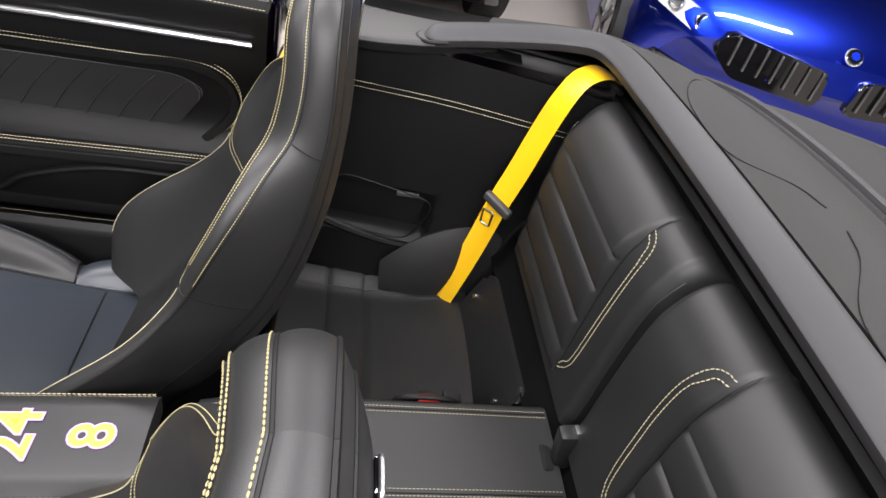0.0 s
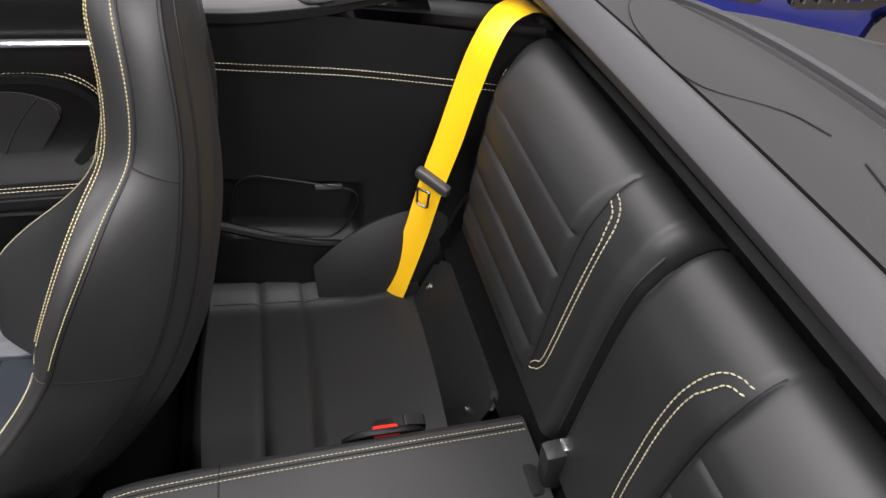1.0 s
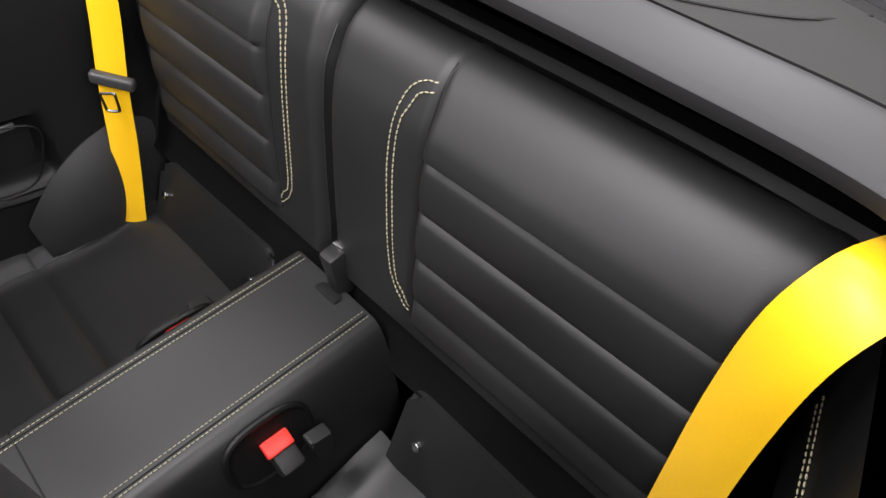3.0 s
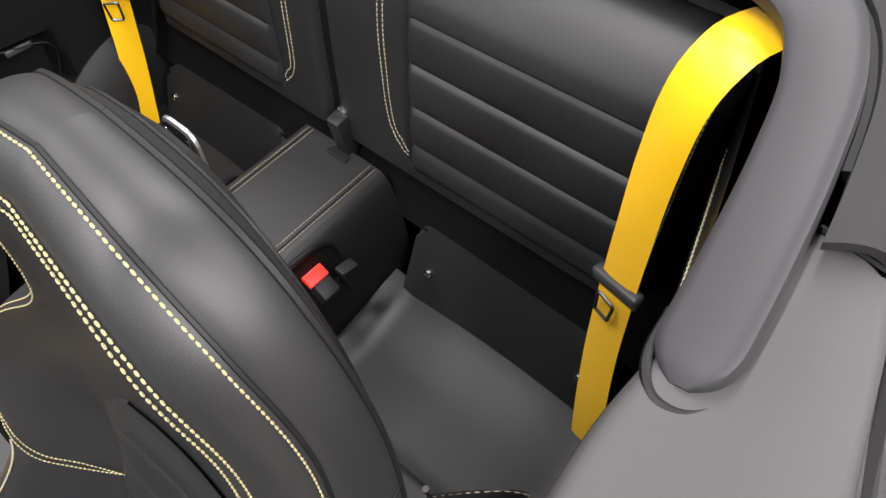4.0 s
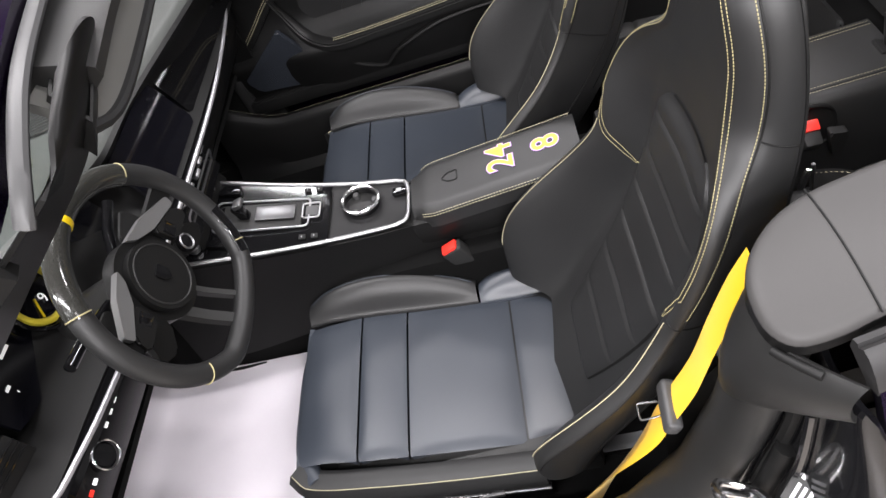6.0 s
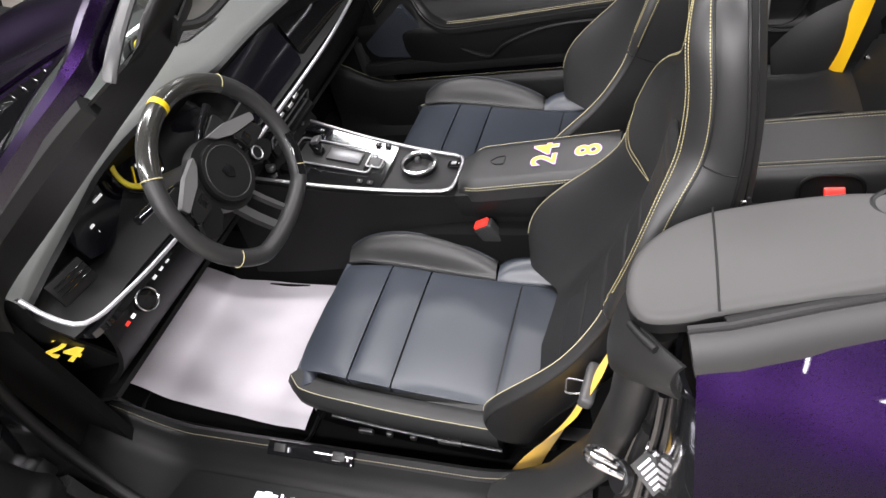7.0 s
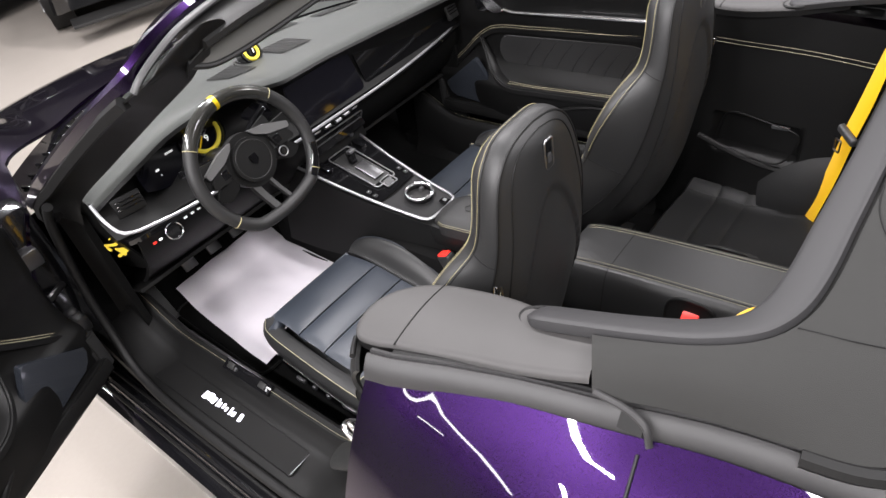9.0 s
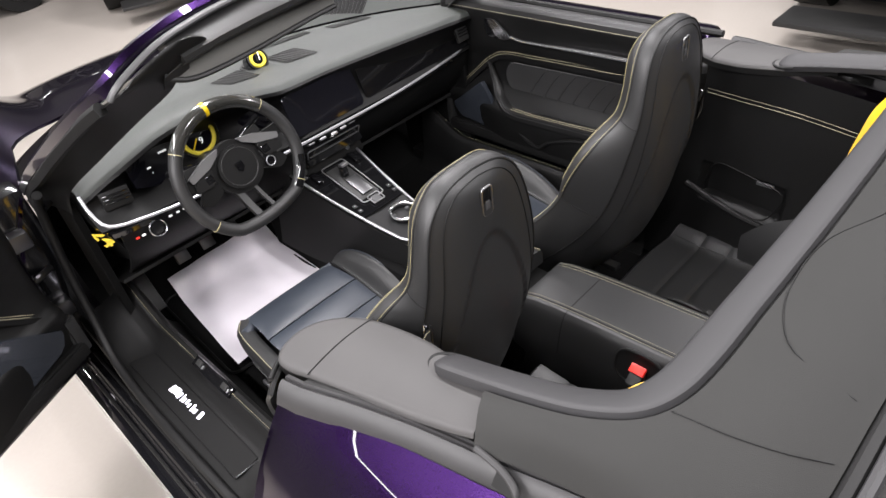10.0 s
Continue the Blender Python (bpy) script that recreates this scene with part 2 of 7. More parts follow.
def sweep(points, profile, up=(0, 0, 1), closed_profile=True, cap=True):
    """profile: rows of (side, up) offsets; may be a function of the way along, 0 to 1."""
    P = [Vector(p) for p in points]
    U = Vector(up)
    rings = []
    for i in range(len(P)):
        t = (P[min(len(P) - 1, i + 1)] - P[max(0, i - 1)]).normalized()
        s = t.cross(U).normalized()
        u = s.cross(t).normalized()
        prof = profile(i / (len(P) - 1)) if callable(profile) else profile
        rings.append([P[i] + a * s + b * u for a, b in prof])
    return loft(rings, cap)


def rbox(cx, cy, cz, sx, sy, sz, bevel=0.004, seg=2, rot=None):
    bm = bmesh.new()
    bmesh.ops.create_cube(bm, size=1)
    bmesh.ops.scale(bm, vec=(sx, sy, sz), verts=bm.verts)
    if bevel:
        bmesh.ops.bevel(bm, geom=bm.edges[:], offset=min(bevel, 0.49 * min(sx, sy, sz)), segments=seg, affect="EDGES", profile=0.6)
    m = Matrix.Translation((cx, cy, cz)) @ (rot.to_4x4() if rot is not None else Matrix())
    bmesh.ops.transform(bm, matrix=m, verts=bm.verts)
    return bm


def turn(rx=0, ry=0, rz=0):
    return Euler((radians(rx), radians(ry), radians(rz))).to_matrix()


def disc(center, axis, r, depth, n=32, bevel=0.0, r2=None):
    bm = bmesh.new()
    bmesh.ops.create_cone(bm, cap_ends=True, segments=n, radius1=r, radius2=r if r2 is None else r2, depth=depth)
    if bevel:
        bmesh.ops.bevel(bm, geom=[e for e in bm.edges if e.calc_face_angle(0) > 0.8], offset=bevel, segments=2, affect="EDGES")
    q = Vector((0, 0, 1)).rotation_difference(Vector(axis).normalized()).to_matrix().to_4x4()
    bmesh.ops.transform(bm, matrix=Matrix.Translation(center) @ q, verts=bm.verts)
    return bm


def ring(center, axis, r, tube_r, n=40, m=10):
    q = Vector((0, 0, 1)).rotation_difference(Vector(axis).normalized()).to_matrix()
    c = Vector(center)
    return tube([c + q @ Vector((r * math.cos(2 * math.pi * i / n), r * math.sin(2 * math.pi * i / n), 0)) for i in range(n)], tube_r, m, closed=True)


def prism(outline, to3d, depth, bevel=0.0, seg=2):
    """A plate: outline of 2D points laid out by to3d(a, b, h), from h = 0 to depth, its upper rim bevelled."""
    bm = bmesh.new()
    lo = [bm.verts.new(to3d(a, b, 0)) for a, b in outline]
    hi = [bm.verts.new(to3d(a, b, depth)) for a, b in outline]
    n = len(outline)
    bm.faces.new(lo[::-1])
    top = bm.faces.new(hi)
    for i in range(n):
        k = (i + 1) % n
        bm.faces.new((lo[i], lo[k], hi[k], hi[i]))
    if bevel:
        bmesh.ops.bevel(bm, geom=top.edges[:], offset=bevel, segments=seg, affect="EDGES", clamp_overlap=True)
    return bm


def round_poly(pts, r, n=5):
    """A 2D polygon with rounded corners; r may be one radius or one a corner."""
    out = []
    m = len(pts)
    for i, p in enumerate(pts):
        p, a, b = Vector(p), Vector(pts[i - 1]), Vector(pts[(i + 1) % m])
        k = r[i] if isinstance(r, (list, tuple)) else r
        da, db = (a - p), (b - p)
        k = min(k, 0.45 * da.length, 0.45 * db.length)
        s, e = p + da.normalized() * k, p + db.normalized() * k
        for j in range(n + 1):
            t = j / n
            q = s * (1 - t) ** 2 + p * 2 * t * (1 - t) + e * t * t
            out.append((q.x, q.y))
    return out


def stitches(paths, r=0.0010, dash=0.0062, pitch=0.0082):
    """Rows of thread: each path a polyline on the leather."""
    verts, faces = [], []
    for path in paths:
        P = [Vector(p) for p in path]
        L = [0.0]
        for a, b in zip(P, P[1:]):
            L.append(L[-1] + (b - a).length)
        count = int(L[-1] / pitch)
        k = 0

        def at(s):
            nonlocal k
            while k < len(L) - 2 and L[k + 1] < s:
                k += 1
            while k > 0 and L[k] > s:
                k -= 1
            return P[k].lerp(P[k + 1], (s - L[k]) / max(1e-9, L[k + 1] - L[k]))
        for i in range(count):
            a, b = at(i * pitch), at(i * pitch + dash)
            t = (b - a)
            if t.length < 1e-6:
                continue
            t.normalize()
            ref = Vector((0, 0, 1)) if abs(t.z) < 0.9 else Vector((1, 0, 0))
            s = t.cross(ref).normalized()
            u = s.cross(t)
            o = len(verts)
            for c, kk in ((a, 0.55), (a.lerp(b, 0.3), 1.0), (a.lerp(b, 0.7), 1.0), (b, 0.55)):
                for ca, sa in ((1, 0), (0, 1), (-1, 0), (0, -1)):
                    verts.append(c + r * kk * (ca * s + sa * u))
            for ring_i in range(3):
                for j in range(4):
                    q = o + 4 * ring_i
                    faces.append((q + j, q + (j + 1) % 4, q + 4 + (j + 1) % 4, q + 4 + j))
            faces.append((o, o + 1, o + 2, o + 3))
            faces.append((o + 15, o + 14, o + 13, o + 12))
    bm = bmesh.new()
    vs = [bm.verts.new(v) for v in verts]
    for f in faces:
        bm.faces.new([vs[i] for i in f])
    return bm


def text_mesh(body, size, m, depth=0.0006, offset=0.0):
    cu = bpy.data.curves.new("scratch_text", "FONT")
    cu.body, cu.size, cu.extrude, cu.align_x, cu.align_y, cu.offset = body, size, depth, "CENTER", "CENTER", offset
    cu.resolution_u = 4
    ob = new("scratch_text", cu)
    me = bpy.data.meshes.new_from_object(ob.evaluated_get(bpy.context.evaluated_depsgraph_get()))
    bm = bmesh.new()
    bm.from_mesh(me)
    bpy.data.objects.remove(ob)
    bpy.data.curves.remove(cu)
    bpy.data.meshes.remove(me)
    bmesh.ops.transform(bm, matrix=m, verts=bm.verts)
    return bm


# ---- room ----
def box_part(name, x0, x1, y0, y1, z0, z1, mat, parent=None, label="", bevel=0.0):
    return part(name, rbox((x0 + x1) / 2, (y0 + y1) / 2, (z0 + z1) / 2, x1 - x0, y1 - y0, z1 - z0, bevel), mat, parent, label)


tagged(box_part("floor", -8, 10, -7, 15, -0.2, 0, FLOOR), "polished beige showroom floor with soft reflections", "floor", kind="structure")
tagged(box_part("ceiling", -8, 10, -7, 15, 3.4, 3.6, CEIL), "unseen showroom ceiling with strip lamps, darkened to dim its reflections", "ceiling", kind="structure")
for nm, a in (("wall_west", (-8.2, -8, -7, 15)), ("wall_east", (10, 10.2, -7, 15)), ("wall_south", (-8, 10, -7.2, -7)), ("wall_north", (-8, 10, 15, 15.2))):
    tagged(box_part(nm, *a, 0, 3.4, WALL), "plain showroom wall, its white darkened to cut bounce light", "wall", kind="structure")

for k, (x, y, long_x) in enumerate(((-2.9, -2.6, 0), (-3.3, 2.9, 0), (-4.4, -1.9, 1), (-4.9, 0.1, 0), (-6.1, 1.9, 1), (-6.4, -0.4, 0), (-3.9, 4.3, 1), (-5.2, 3.6, 0), (-6.9, 3.0, 0), (-5.0, -3.2, 0))):
    fixture = thing("strip_light", "slim white tubular strip light fixed under the ceiling", "ceiling light", (x, y, 3.36), "aisle strip lights")
    part("tube", rbox(x, y, 3.345, 1.3 if long_x else 0.05, 0.05 if long_x else 1.3, 0.03, 0.008), TUBE, fixture, "glowing white tube")
    part("housing", rbox(x, y, 3.380, 1.34 if long_x else 0.08, 0.08 if long_x else 1.34, 0.04, 0.006), GREYPLASTIC, fixture)

# ---- the convertible: body ----
car = thing("convertible_car", "dark purple metallic two-door convertible with black leather cabin, roof down", "car", (0, 0.6, 0.0))

# floor pan, tunnel, toe board
box_part("floor_pan", -0.72, 0.72, 0.40, 1.72, 0.20, 0.285, CARPET, car, "black carpeted floor pan")
part("toe_board", grid(lambda u, v: (lerp(-0.72, 0.72, u), 1.70 + 0.35 * v, 0.285 + 0.42 * v * v), 12, 8), CARPET, car)
box_part("tunnel", -0.115, 0.115, 0.50, 1.72, 0.20, 0.50, CARPET, car, bevel=0.03)
box_part("rear_bulkhead", -0.60, 0.60, -0.20, -0.10, 0.25, 0.98, CARPET, car)
box_part("underbody", -0.80, 0.80, -1.5, 2.9, 0.13, 0.20, RUBBER, car)


def belt_x(y):
    return curve_at(y, [(-1.4, 0.50), (-0.9, 0.55), (-0.5, 0.575), (-0.2, 0.595), (0.0, 0.615), (0.12, 0.643), (0.24, 0.668), (0.35, 0.697), (0.46, 0.727), (0.9, 0.745), (1.75, 0.755)])


def belt_z(y):
    return curve_at(y, [(-1.4, 0.80), (-0.9, 0.92), (-0.5, 0.980), (-0.1, 1.002), (0.2, 0.998), (0.46, 0.984), (1.0, 0.965), (1.75, 0.94)])


def flank(y, v, s):
    """The outer skin of the car from the belt (v = 0) to the sill (v = 1)."""
    hip = curve_at(y, [(-1.4, 0.80), (-0.8, 0.92), (-0.35, 0.945), (0.1, 0.925), (0.46, 0.905), (0.9, 0.895), (1.75, 0.90)])
    top = belt_x(y)
    out = curve_at(v, [(0, 0.0), (0.03, 0.10), (0.08, 0.27), (0.16, 0.50), (0.28, 0.75), (0.42, 0.91), (0.55, 0.985), (0.66, 1.0), (0.85, 0.95), (1, 0.82)])
    z = lerp(belt_z(y), 0.22, v)
    # air scoop behind the door, deepest at its rear edge
    edge = 0.02 + 0.35 * (z - 0.66)
    scoop = smooth01(0.42, 0.06, y) * smooth01(edge - 0.035, edge, y) * math.exp(-((z - 0.67) / 0.085) ** 4)
    hip -= 0.075 * scoop
    return Vector((s * lerp(top, hip, out), y, z))


for s, nm in ((-1, "rear_quarter_panel"), (1, "rear_quarter_panel")):
    part(nm, shell(lambda u, v: flank(0.455 - 1.855 * (0.45 * u + 0.55 * u * u), 0.02 + 0.98 * v, s), 110, 60, -0.012 * s), PURPLE, car, "glossy dark purple metallic rear quarter panel")

# gloss black return of the door opening behind the driver's door
def jamb_y(z):
    return curve_at(z, [(0.25, 0.70), (0.40, 0.635), (0.55, 0.580), (0.68, 0.536), (0.75, 0.512), (0.82, 0.486), (0.93, 0.462)])


def jamb(u, v):
    z = lerp(0.93, 0.28, v)
    rim = flank(0.455, (belt_z(0.455) - z) / (belt_z(0.455) - 0.22), -1)
    return Vector((-0.648, jamb_y(z), z)).lerp(rim, u) + Vector((0, 0.016 * math.sin(math.pi * u), 0.010 * math.sin(math.pi * u)))


part("door_jamb", shell(jamb, 20, 40, 0.006), CARBLACK, car, "gloss black painted door jamb")
for u in (0.16, 0.40):
    part("jamb_rib", tube([jamb(u + 0.05 * math.sin(3 * v), v) + Vector((-0.002, 0.004, 0.003)) for v in np.linspace(0.10, 0.42, 20)], 0.0055, 8), CARBLACK, car, "pressed rib of the door jamb")
part("jamb_groove", tube([jamb(0.28, v) + Vector((0, 0.002, 0.002)) for v in np.linspace(0.12, 0.36, 16)], 0.009, 8), RUBBER, car)
part("striker_base", disc((-0.752, 0.536, 0.735), (-0.35, 0.80, 0.50), 0.021, 0.012, 24, 0.003), STEEL, car, "round steel base of the striker")
part("striker", tube(spline([(-0.757, 0.532, 0.750), (-0.752, 0.566, 0.768), (-0.736, 0.576, 0.760), (-0.722, 0.568, 0.745), (-0.732, 0.532, 0.730)], 24), 0.0045, 8), CHROME, car, "bright steel door striker loop")
part("striker_pin", tube([(-0.742, 0.538, 0.742), (-0.738, 0.572, 0.762)], 0.004, 8), CHROME, car)
part("jamb_hook", tube(spline([(-0.716, 0.474, 0.815), (-0.736, 0.466, 0.806), (-0.745, 0.474, 0.790), (-0.738, 0.484, 0.784)], 20), 0.0040, 8), CHROME, car, "small bright hook on the jamb")
lab = Matrix((Vector((0.62, -0.70, 0.36)).normalized(), Vector((0.70, 0.66, 0.28)).normalized(), Vector((-0.43, 0.08, 0.90)).normalized())).transposed().to_4x4()
plate = rbox(0, 0, 0, 0.048, 0.040, 0.0015, 0.0004)
bmesh.ops.transform(plate, matrix=Matrix.Translation((-0.757, 0.492, 0.787)) @ lab, verts=plate.verts)
plate_ob = part("information_label", plate, PLASTIC, car, "black label with rows of pale print")
for k in range(5):
    for w, x in ((0.018, -0.010), (0.010, 0.009)):
        row = rbox(x, -0.015 + 0.0066 * k, 0.0012, w, 0.0034, 0.0006, 0)
        bmesh.ops.transform(row, matrix=Matrix.Translation((-0.757, 0.492, 0.787)) @ lab, verts=row.verts)
        part("print_bar", row, SATIN, plate_ob)

# waist moulding outside the soft cover
for s in (-1, 1):
    pts = [(s * (belt_x(y) - 0.006), y, belt_z(y) + 0.004) for y in np.linspace(0.462, -0.75, 34)]
    part("waist_moulding", sweep(pts, [(-0.013, -0.012), (-0.012, 0.000), (-0.006, 0.002), (-0.004, -0.002), (0.001, 0.003), (0.008, 0.000), (0.018, -0.012), (0.025, -0.026), (0.025, -0.032), (0.012, -0.034)]), MOULDING, car, "dark grey rubber waist moulding")
    pts = [(s * (belt_x(y) - 0.020), y, belt_z(y) - 0.001) for y in np.linspace(0.43, -0.75, 30)]
    part("waist_seal", tube(pts, 0.007, 8), RUBBER, car)
    part("window_slot", shell(lambda u, v: Vector((s * (lerp(belt_x(lerp(0.45, 0.10, u)) - 0.052, belt_x(lerp(0.45, 0.10, u)) - 0.010, v)), lerp(0.45, 0.10, u), belt_z(lerp(0.45, 0.10, u)) - 0.014 + 0.008 * v)), 20, 4, 0.003), RUBBER, car, "black slot of the side window")



# ---- tonneau rail, flaps and deck ----
RAIL_LEFT = [(-0.568, 0.286, 1.012), (-0.561, 0.205, 1.031), (-0.551, 0.130, 1.047), (-0.536, 0.064, 1.061), (-0.507, 0.014, 1.072), (-0.452, -0.008, 1.079), (-0.30, -0.014, 1.084), (-0.12, -0.017, 1.086)]
rail_path = spline(RAIL_LEFT + [(0, -0.0175, 1.0865)] + [(-x, y, z) for x, y, z in RAIL_LEFT[::-1]], 121)


def rail_section(t):
    k = max(0.06, 1 - (1 - min(1.0, min(t, 1 - t) / 0.020)) ** 2) ** 0.5
    w, h = 0.0250 * k, 0.0105 * k
    tilt = 0.34
    out = []
    for j in range(16):
        a = 2 * math.pi * j / 16
        ca, sa = math.cos(a), math.sin(a)
        p = (w * math.copysign(abs(ca) ** 0.50, ca), h * math.copysign(abs(sa) ** 0.45, sa))
        out.append((p[0] * math.cos(tilt) - p[1] * math.sin(tilt), p[0] * math.sin(tilt) + p[1] * math.cos(tilt)))
    return out


# outward is to the right of the path's direction on the near leg
part("cabin_rail", sweep(spline(RAIL_LEFT + [(0, -0.0175, 1.0865)] + [(-x, y, z) for x, y, z in RAIL_LEFT[::-1]], 301), lambda t: rail_section(t)), RAIL, car, "padded grey leather rail round the rear cabin opening")


def deck_edge(i, n):
    """Inner edge (beside the rail) and outer edge of the folded-roof lid, by the same way along."""
    t = i / n
    p = rail_path[min(120, max(0, round(t * 120)))]
    d = rail_path[min(120, round(t * 120) + 1)] - rail_path[max(0, round(t * 120) - 1)]
    side = d.cross(Vector((0, 0, 1))).normalized()
    return p + side * 0.029 + Vector((0, 0, 0.012)), side


LID_LEFT = [(-0.646, 0.150, 1.014), (-0.622, 0.05, 1.020), (-0.608, -0.04, 1.020), (-0.594, -0.12, 1.020), (-0.560, -0.172, 1.030), (-0.50, -0.182, 1.048), (-0.38, -0.186, 1.075), (-0.20, -0.190, 1.094), (0.0, -0.192, 1.100)]
T0, T1 = 0.066, 0.934      # the way along the rail at which the lid begins and ends
lid_out = spline(LID_LEFT + [(-x, y, z) for x, y, z in LID_LEFT[-2::-1]], 121)


def lid(t, v):
    """Surface of the roof lid: t along the rail from one end to the other, v from the rail outwards."""
    i = (T0 + t * (T1 - T0)) * 120
    k = min(119, int(i))
    a = deck_edge(k, 120)[0].lerp(deck_edge(k + 1, 120)[0], i - k)
    j = t * 120
    k = min(119, int(j))
    b = lid_out[k].lerp(lid_out[k + 1], j - k)
    p = a.lerp(b, v)
    p.z += 0.016 * math.sin(math.pi * min(1, max(0, v)))
    return p


part("roof_lid", shell(lambda u, v: lid(u, v), 110, 14, 0.008), LID, car, "grey leather-covered roof lid")


def deck(u, v):
    """Rear deck behind the lid."""
    y = lerp(-0.218, -0.95, v)
    half = curve_at(y, [(-0.95, 0.50), (-0.6, 0.555), (-0.21, 0.575)])
    k = 2 * u - 1
    top = curve_at(y, [(-0.95, 0.86), (-0.7, 0.98), (-0.45, 1.06), (-0.21, 1.098)])
    return Vector((k * half, y + 0.03 * k * k * v, lerp(top, belt_z(y) + 0.01, abs(k) ** 3.2)))


part("rear_deck", shell(deck, 60, 24, 0.008), LID, car, "dark grey rear deck")
part("engine_lid", shell(lambda u, v: Vector((lerp(-0.52, 0.52, u), lerp(-0.95, -1.42, v), lerp(0.86, 0.70, v) - 0.10 * (2 * u - 1) ** 4)), 20, 10, 0.008), CARBLACK, car, "gloss black engine cover")
part("lid_seal", tube([p + Vector((0, -0.010, -0.010)) for p in lid_out[14:107]], 0.012, 8), RUBBER, car)
part("deck_bead", tube([p + Vector((0, -0.026, 0.001)) for p in lid_out[22:99]], 0.0075, 8), RAIL, car, "grey bead along the rear deck")
part("lid_floor", grid(lambda u, v: lid(lerp(0.01, 0.99, u), v * 1.05) + Vector((0, 0, -0.035)), 60, 10), RUBBER, car)
for s in (-1, 1):
    part("rail_end_gap", tube(spline([(s * x, y, z) for x, y, z in ((0.542, 0.248, 1.016), (0.546, 0.280, 1.010), (0.560, 0.298, 1.009), (0.578, 0.296, 1.010), (0.592, 0.274, 1.011), (0.597, 0.240, 1.012), (0.598, 0.205, 1.011))], 40), 0.0034, 8), RUBBER, car)
part("rail_seal", tube([deck_edge(k, 120)[0] + Vector((0, 0, -0.010)) for k in range(12, 109, 2)], 0.006, 8), RUBBER, car)


def on_lid(x, y):
    best = min(((lid(t, v) - Vector((x, y, lid(t, v).z))).length, t, v) for t in np.linspace(0.1, 0.9, 121) for v in np.linspace(0.02, 1, 15))
    return lid(best[1], best[2]) + Vector((0, 0, 0.0006))


for s in (-1, 1):
    for path in ([(0.02, -0.100), (0.06, -0.088), (0.14, -0.050), (0.25, -0.045), (0.320, -0.064), (0.358, -0.095), (0.372, -0.172)], [(0.503, -0.030), (0.490, -0.080), (0.470, -0.130), (0.452, -0.178)]):
        part("lid_seam", tube(spline([on_lid(s * x, y) for x, y in path], 30), 0.0010, 6), RUBBER, car)

# ---- side covers beside the rear cabin ----
def side_cover(s):
    ob = thing("side_cover", "grey leather side cover beside the rear cabin, with one cross seam", "trim cover", (s * 0.62, 0.3, 0.98), "side covers")
    inner = spline([(0.556, 0.160, 0), (0.552, 0.22, 0), (0.546, 0.28, 0), (0.543, 0.32, 0), (0.544, 0.36, 0), (0.549, 0.40, 0), (0.558, 0.440, 0), (0.575, 0.474, 0), (0.600, 0.501, 0), (0.628, 0.518, 0), (0.657, 0.524, 0), (0.688, 0.519, 0), (0.704, 0.502, 0), (0.702, 0.465, 0), (0.695, 0.44, 0), (0.681, 0.37, 0), (0.667, 0.30, 0), (0.648, 0.21, 0), (0.635, 0.160, 0)], 110)

    def height(x, y):
        zi = curve_at(y, [(0.14, 1.044), (0.27, 1.016), (0.40, 0.999), (0.53, 0.990)])
        k = min(1.0, max(0.0, (x - 0.55) / 0.15))
        return lerp(zi, belt_z(y) + 0.006, k) + 0.009 * math.sin(math.pi * k) - 0.004 * smooth01(0.33, 0.25, y)

    def pt(u, v):
        """u along the outline from the cabin side round the front end, v from the middle over the edge."""
        i = min(108, int(u * 109))
        p = inner[i].lerp(inner[i + 1], u * 109 - i)
        d = (inner[i + 1] - inner[i]).normalized()
        out = Vector((-d.y, d.x, 0))
        mid = Vector((0.612 + 0.030 * smooth01(0.3, 0.47, p.y), min(p.y, 0.470), 0))
        k = min(1.0, v / 0.8)
        q = mid.lerp(p - out * 0.012, k)
        z = height(q.x, q.y)
        if v > 0.8:
            r = (v - 0.8) / 0.2
            q = q + out * 0.012 * math.sin(min(1.0, r * 1.6) * 1.57)
            z -= 0.010 * (1 - math.cos(min(1.0, r * 1.6) * 1.57)) + 0.030 * max(0.0, r - 0.55)
        return Vector((s * q.x, q.y, z))

    part("pad", grid(lambda u, v: pt(u, 0.92 * v), 109, 26), DECK, ob)
    part("inner_lip", grid(lambda u, v: pt(0.70 * u, lerp(0.915, 1.0, v)), 80, 6), LEATHER_DARK, ob, "black leather lip on the cabin side")
    a, b = Vector((0.557, 0.442, 0)), Vector((0.694, 0.436, 0))
    part("seam", tube([Vector((s * p.x, p.y, height(p.x, p.y) + 0.0004)) for p in (a.lerp(b, k) for k in np.linspace(0.0, 1.0, 20))], 0.0011, 6), RUBBER, ob)
    part("end_gap", tube([Vector((s * x, 0.158, height(x, 0.158) + 0.001)) for x in np.linspace(0.582, 0.628, 14)], 0.0026, 6), RUBBER, ob)
    return ob


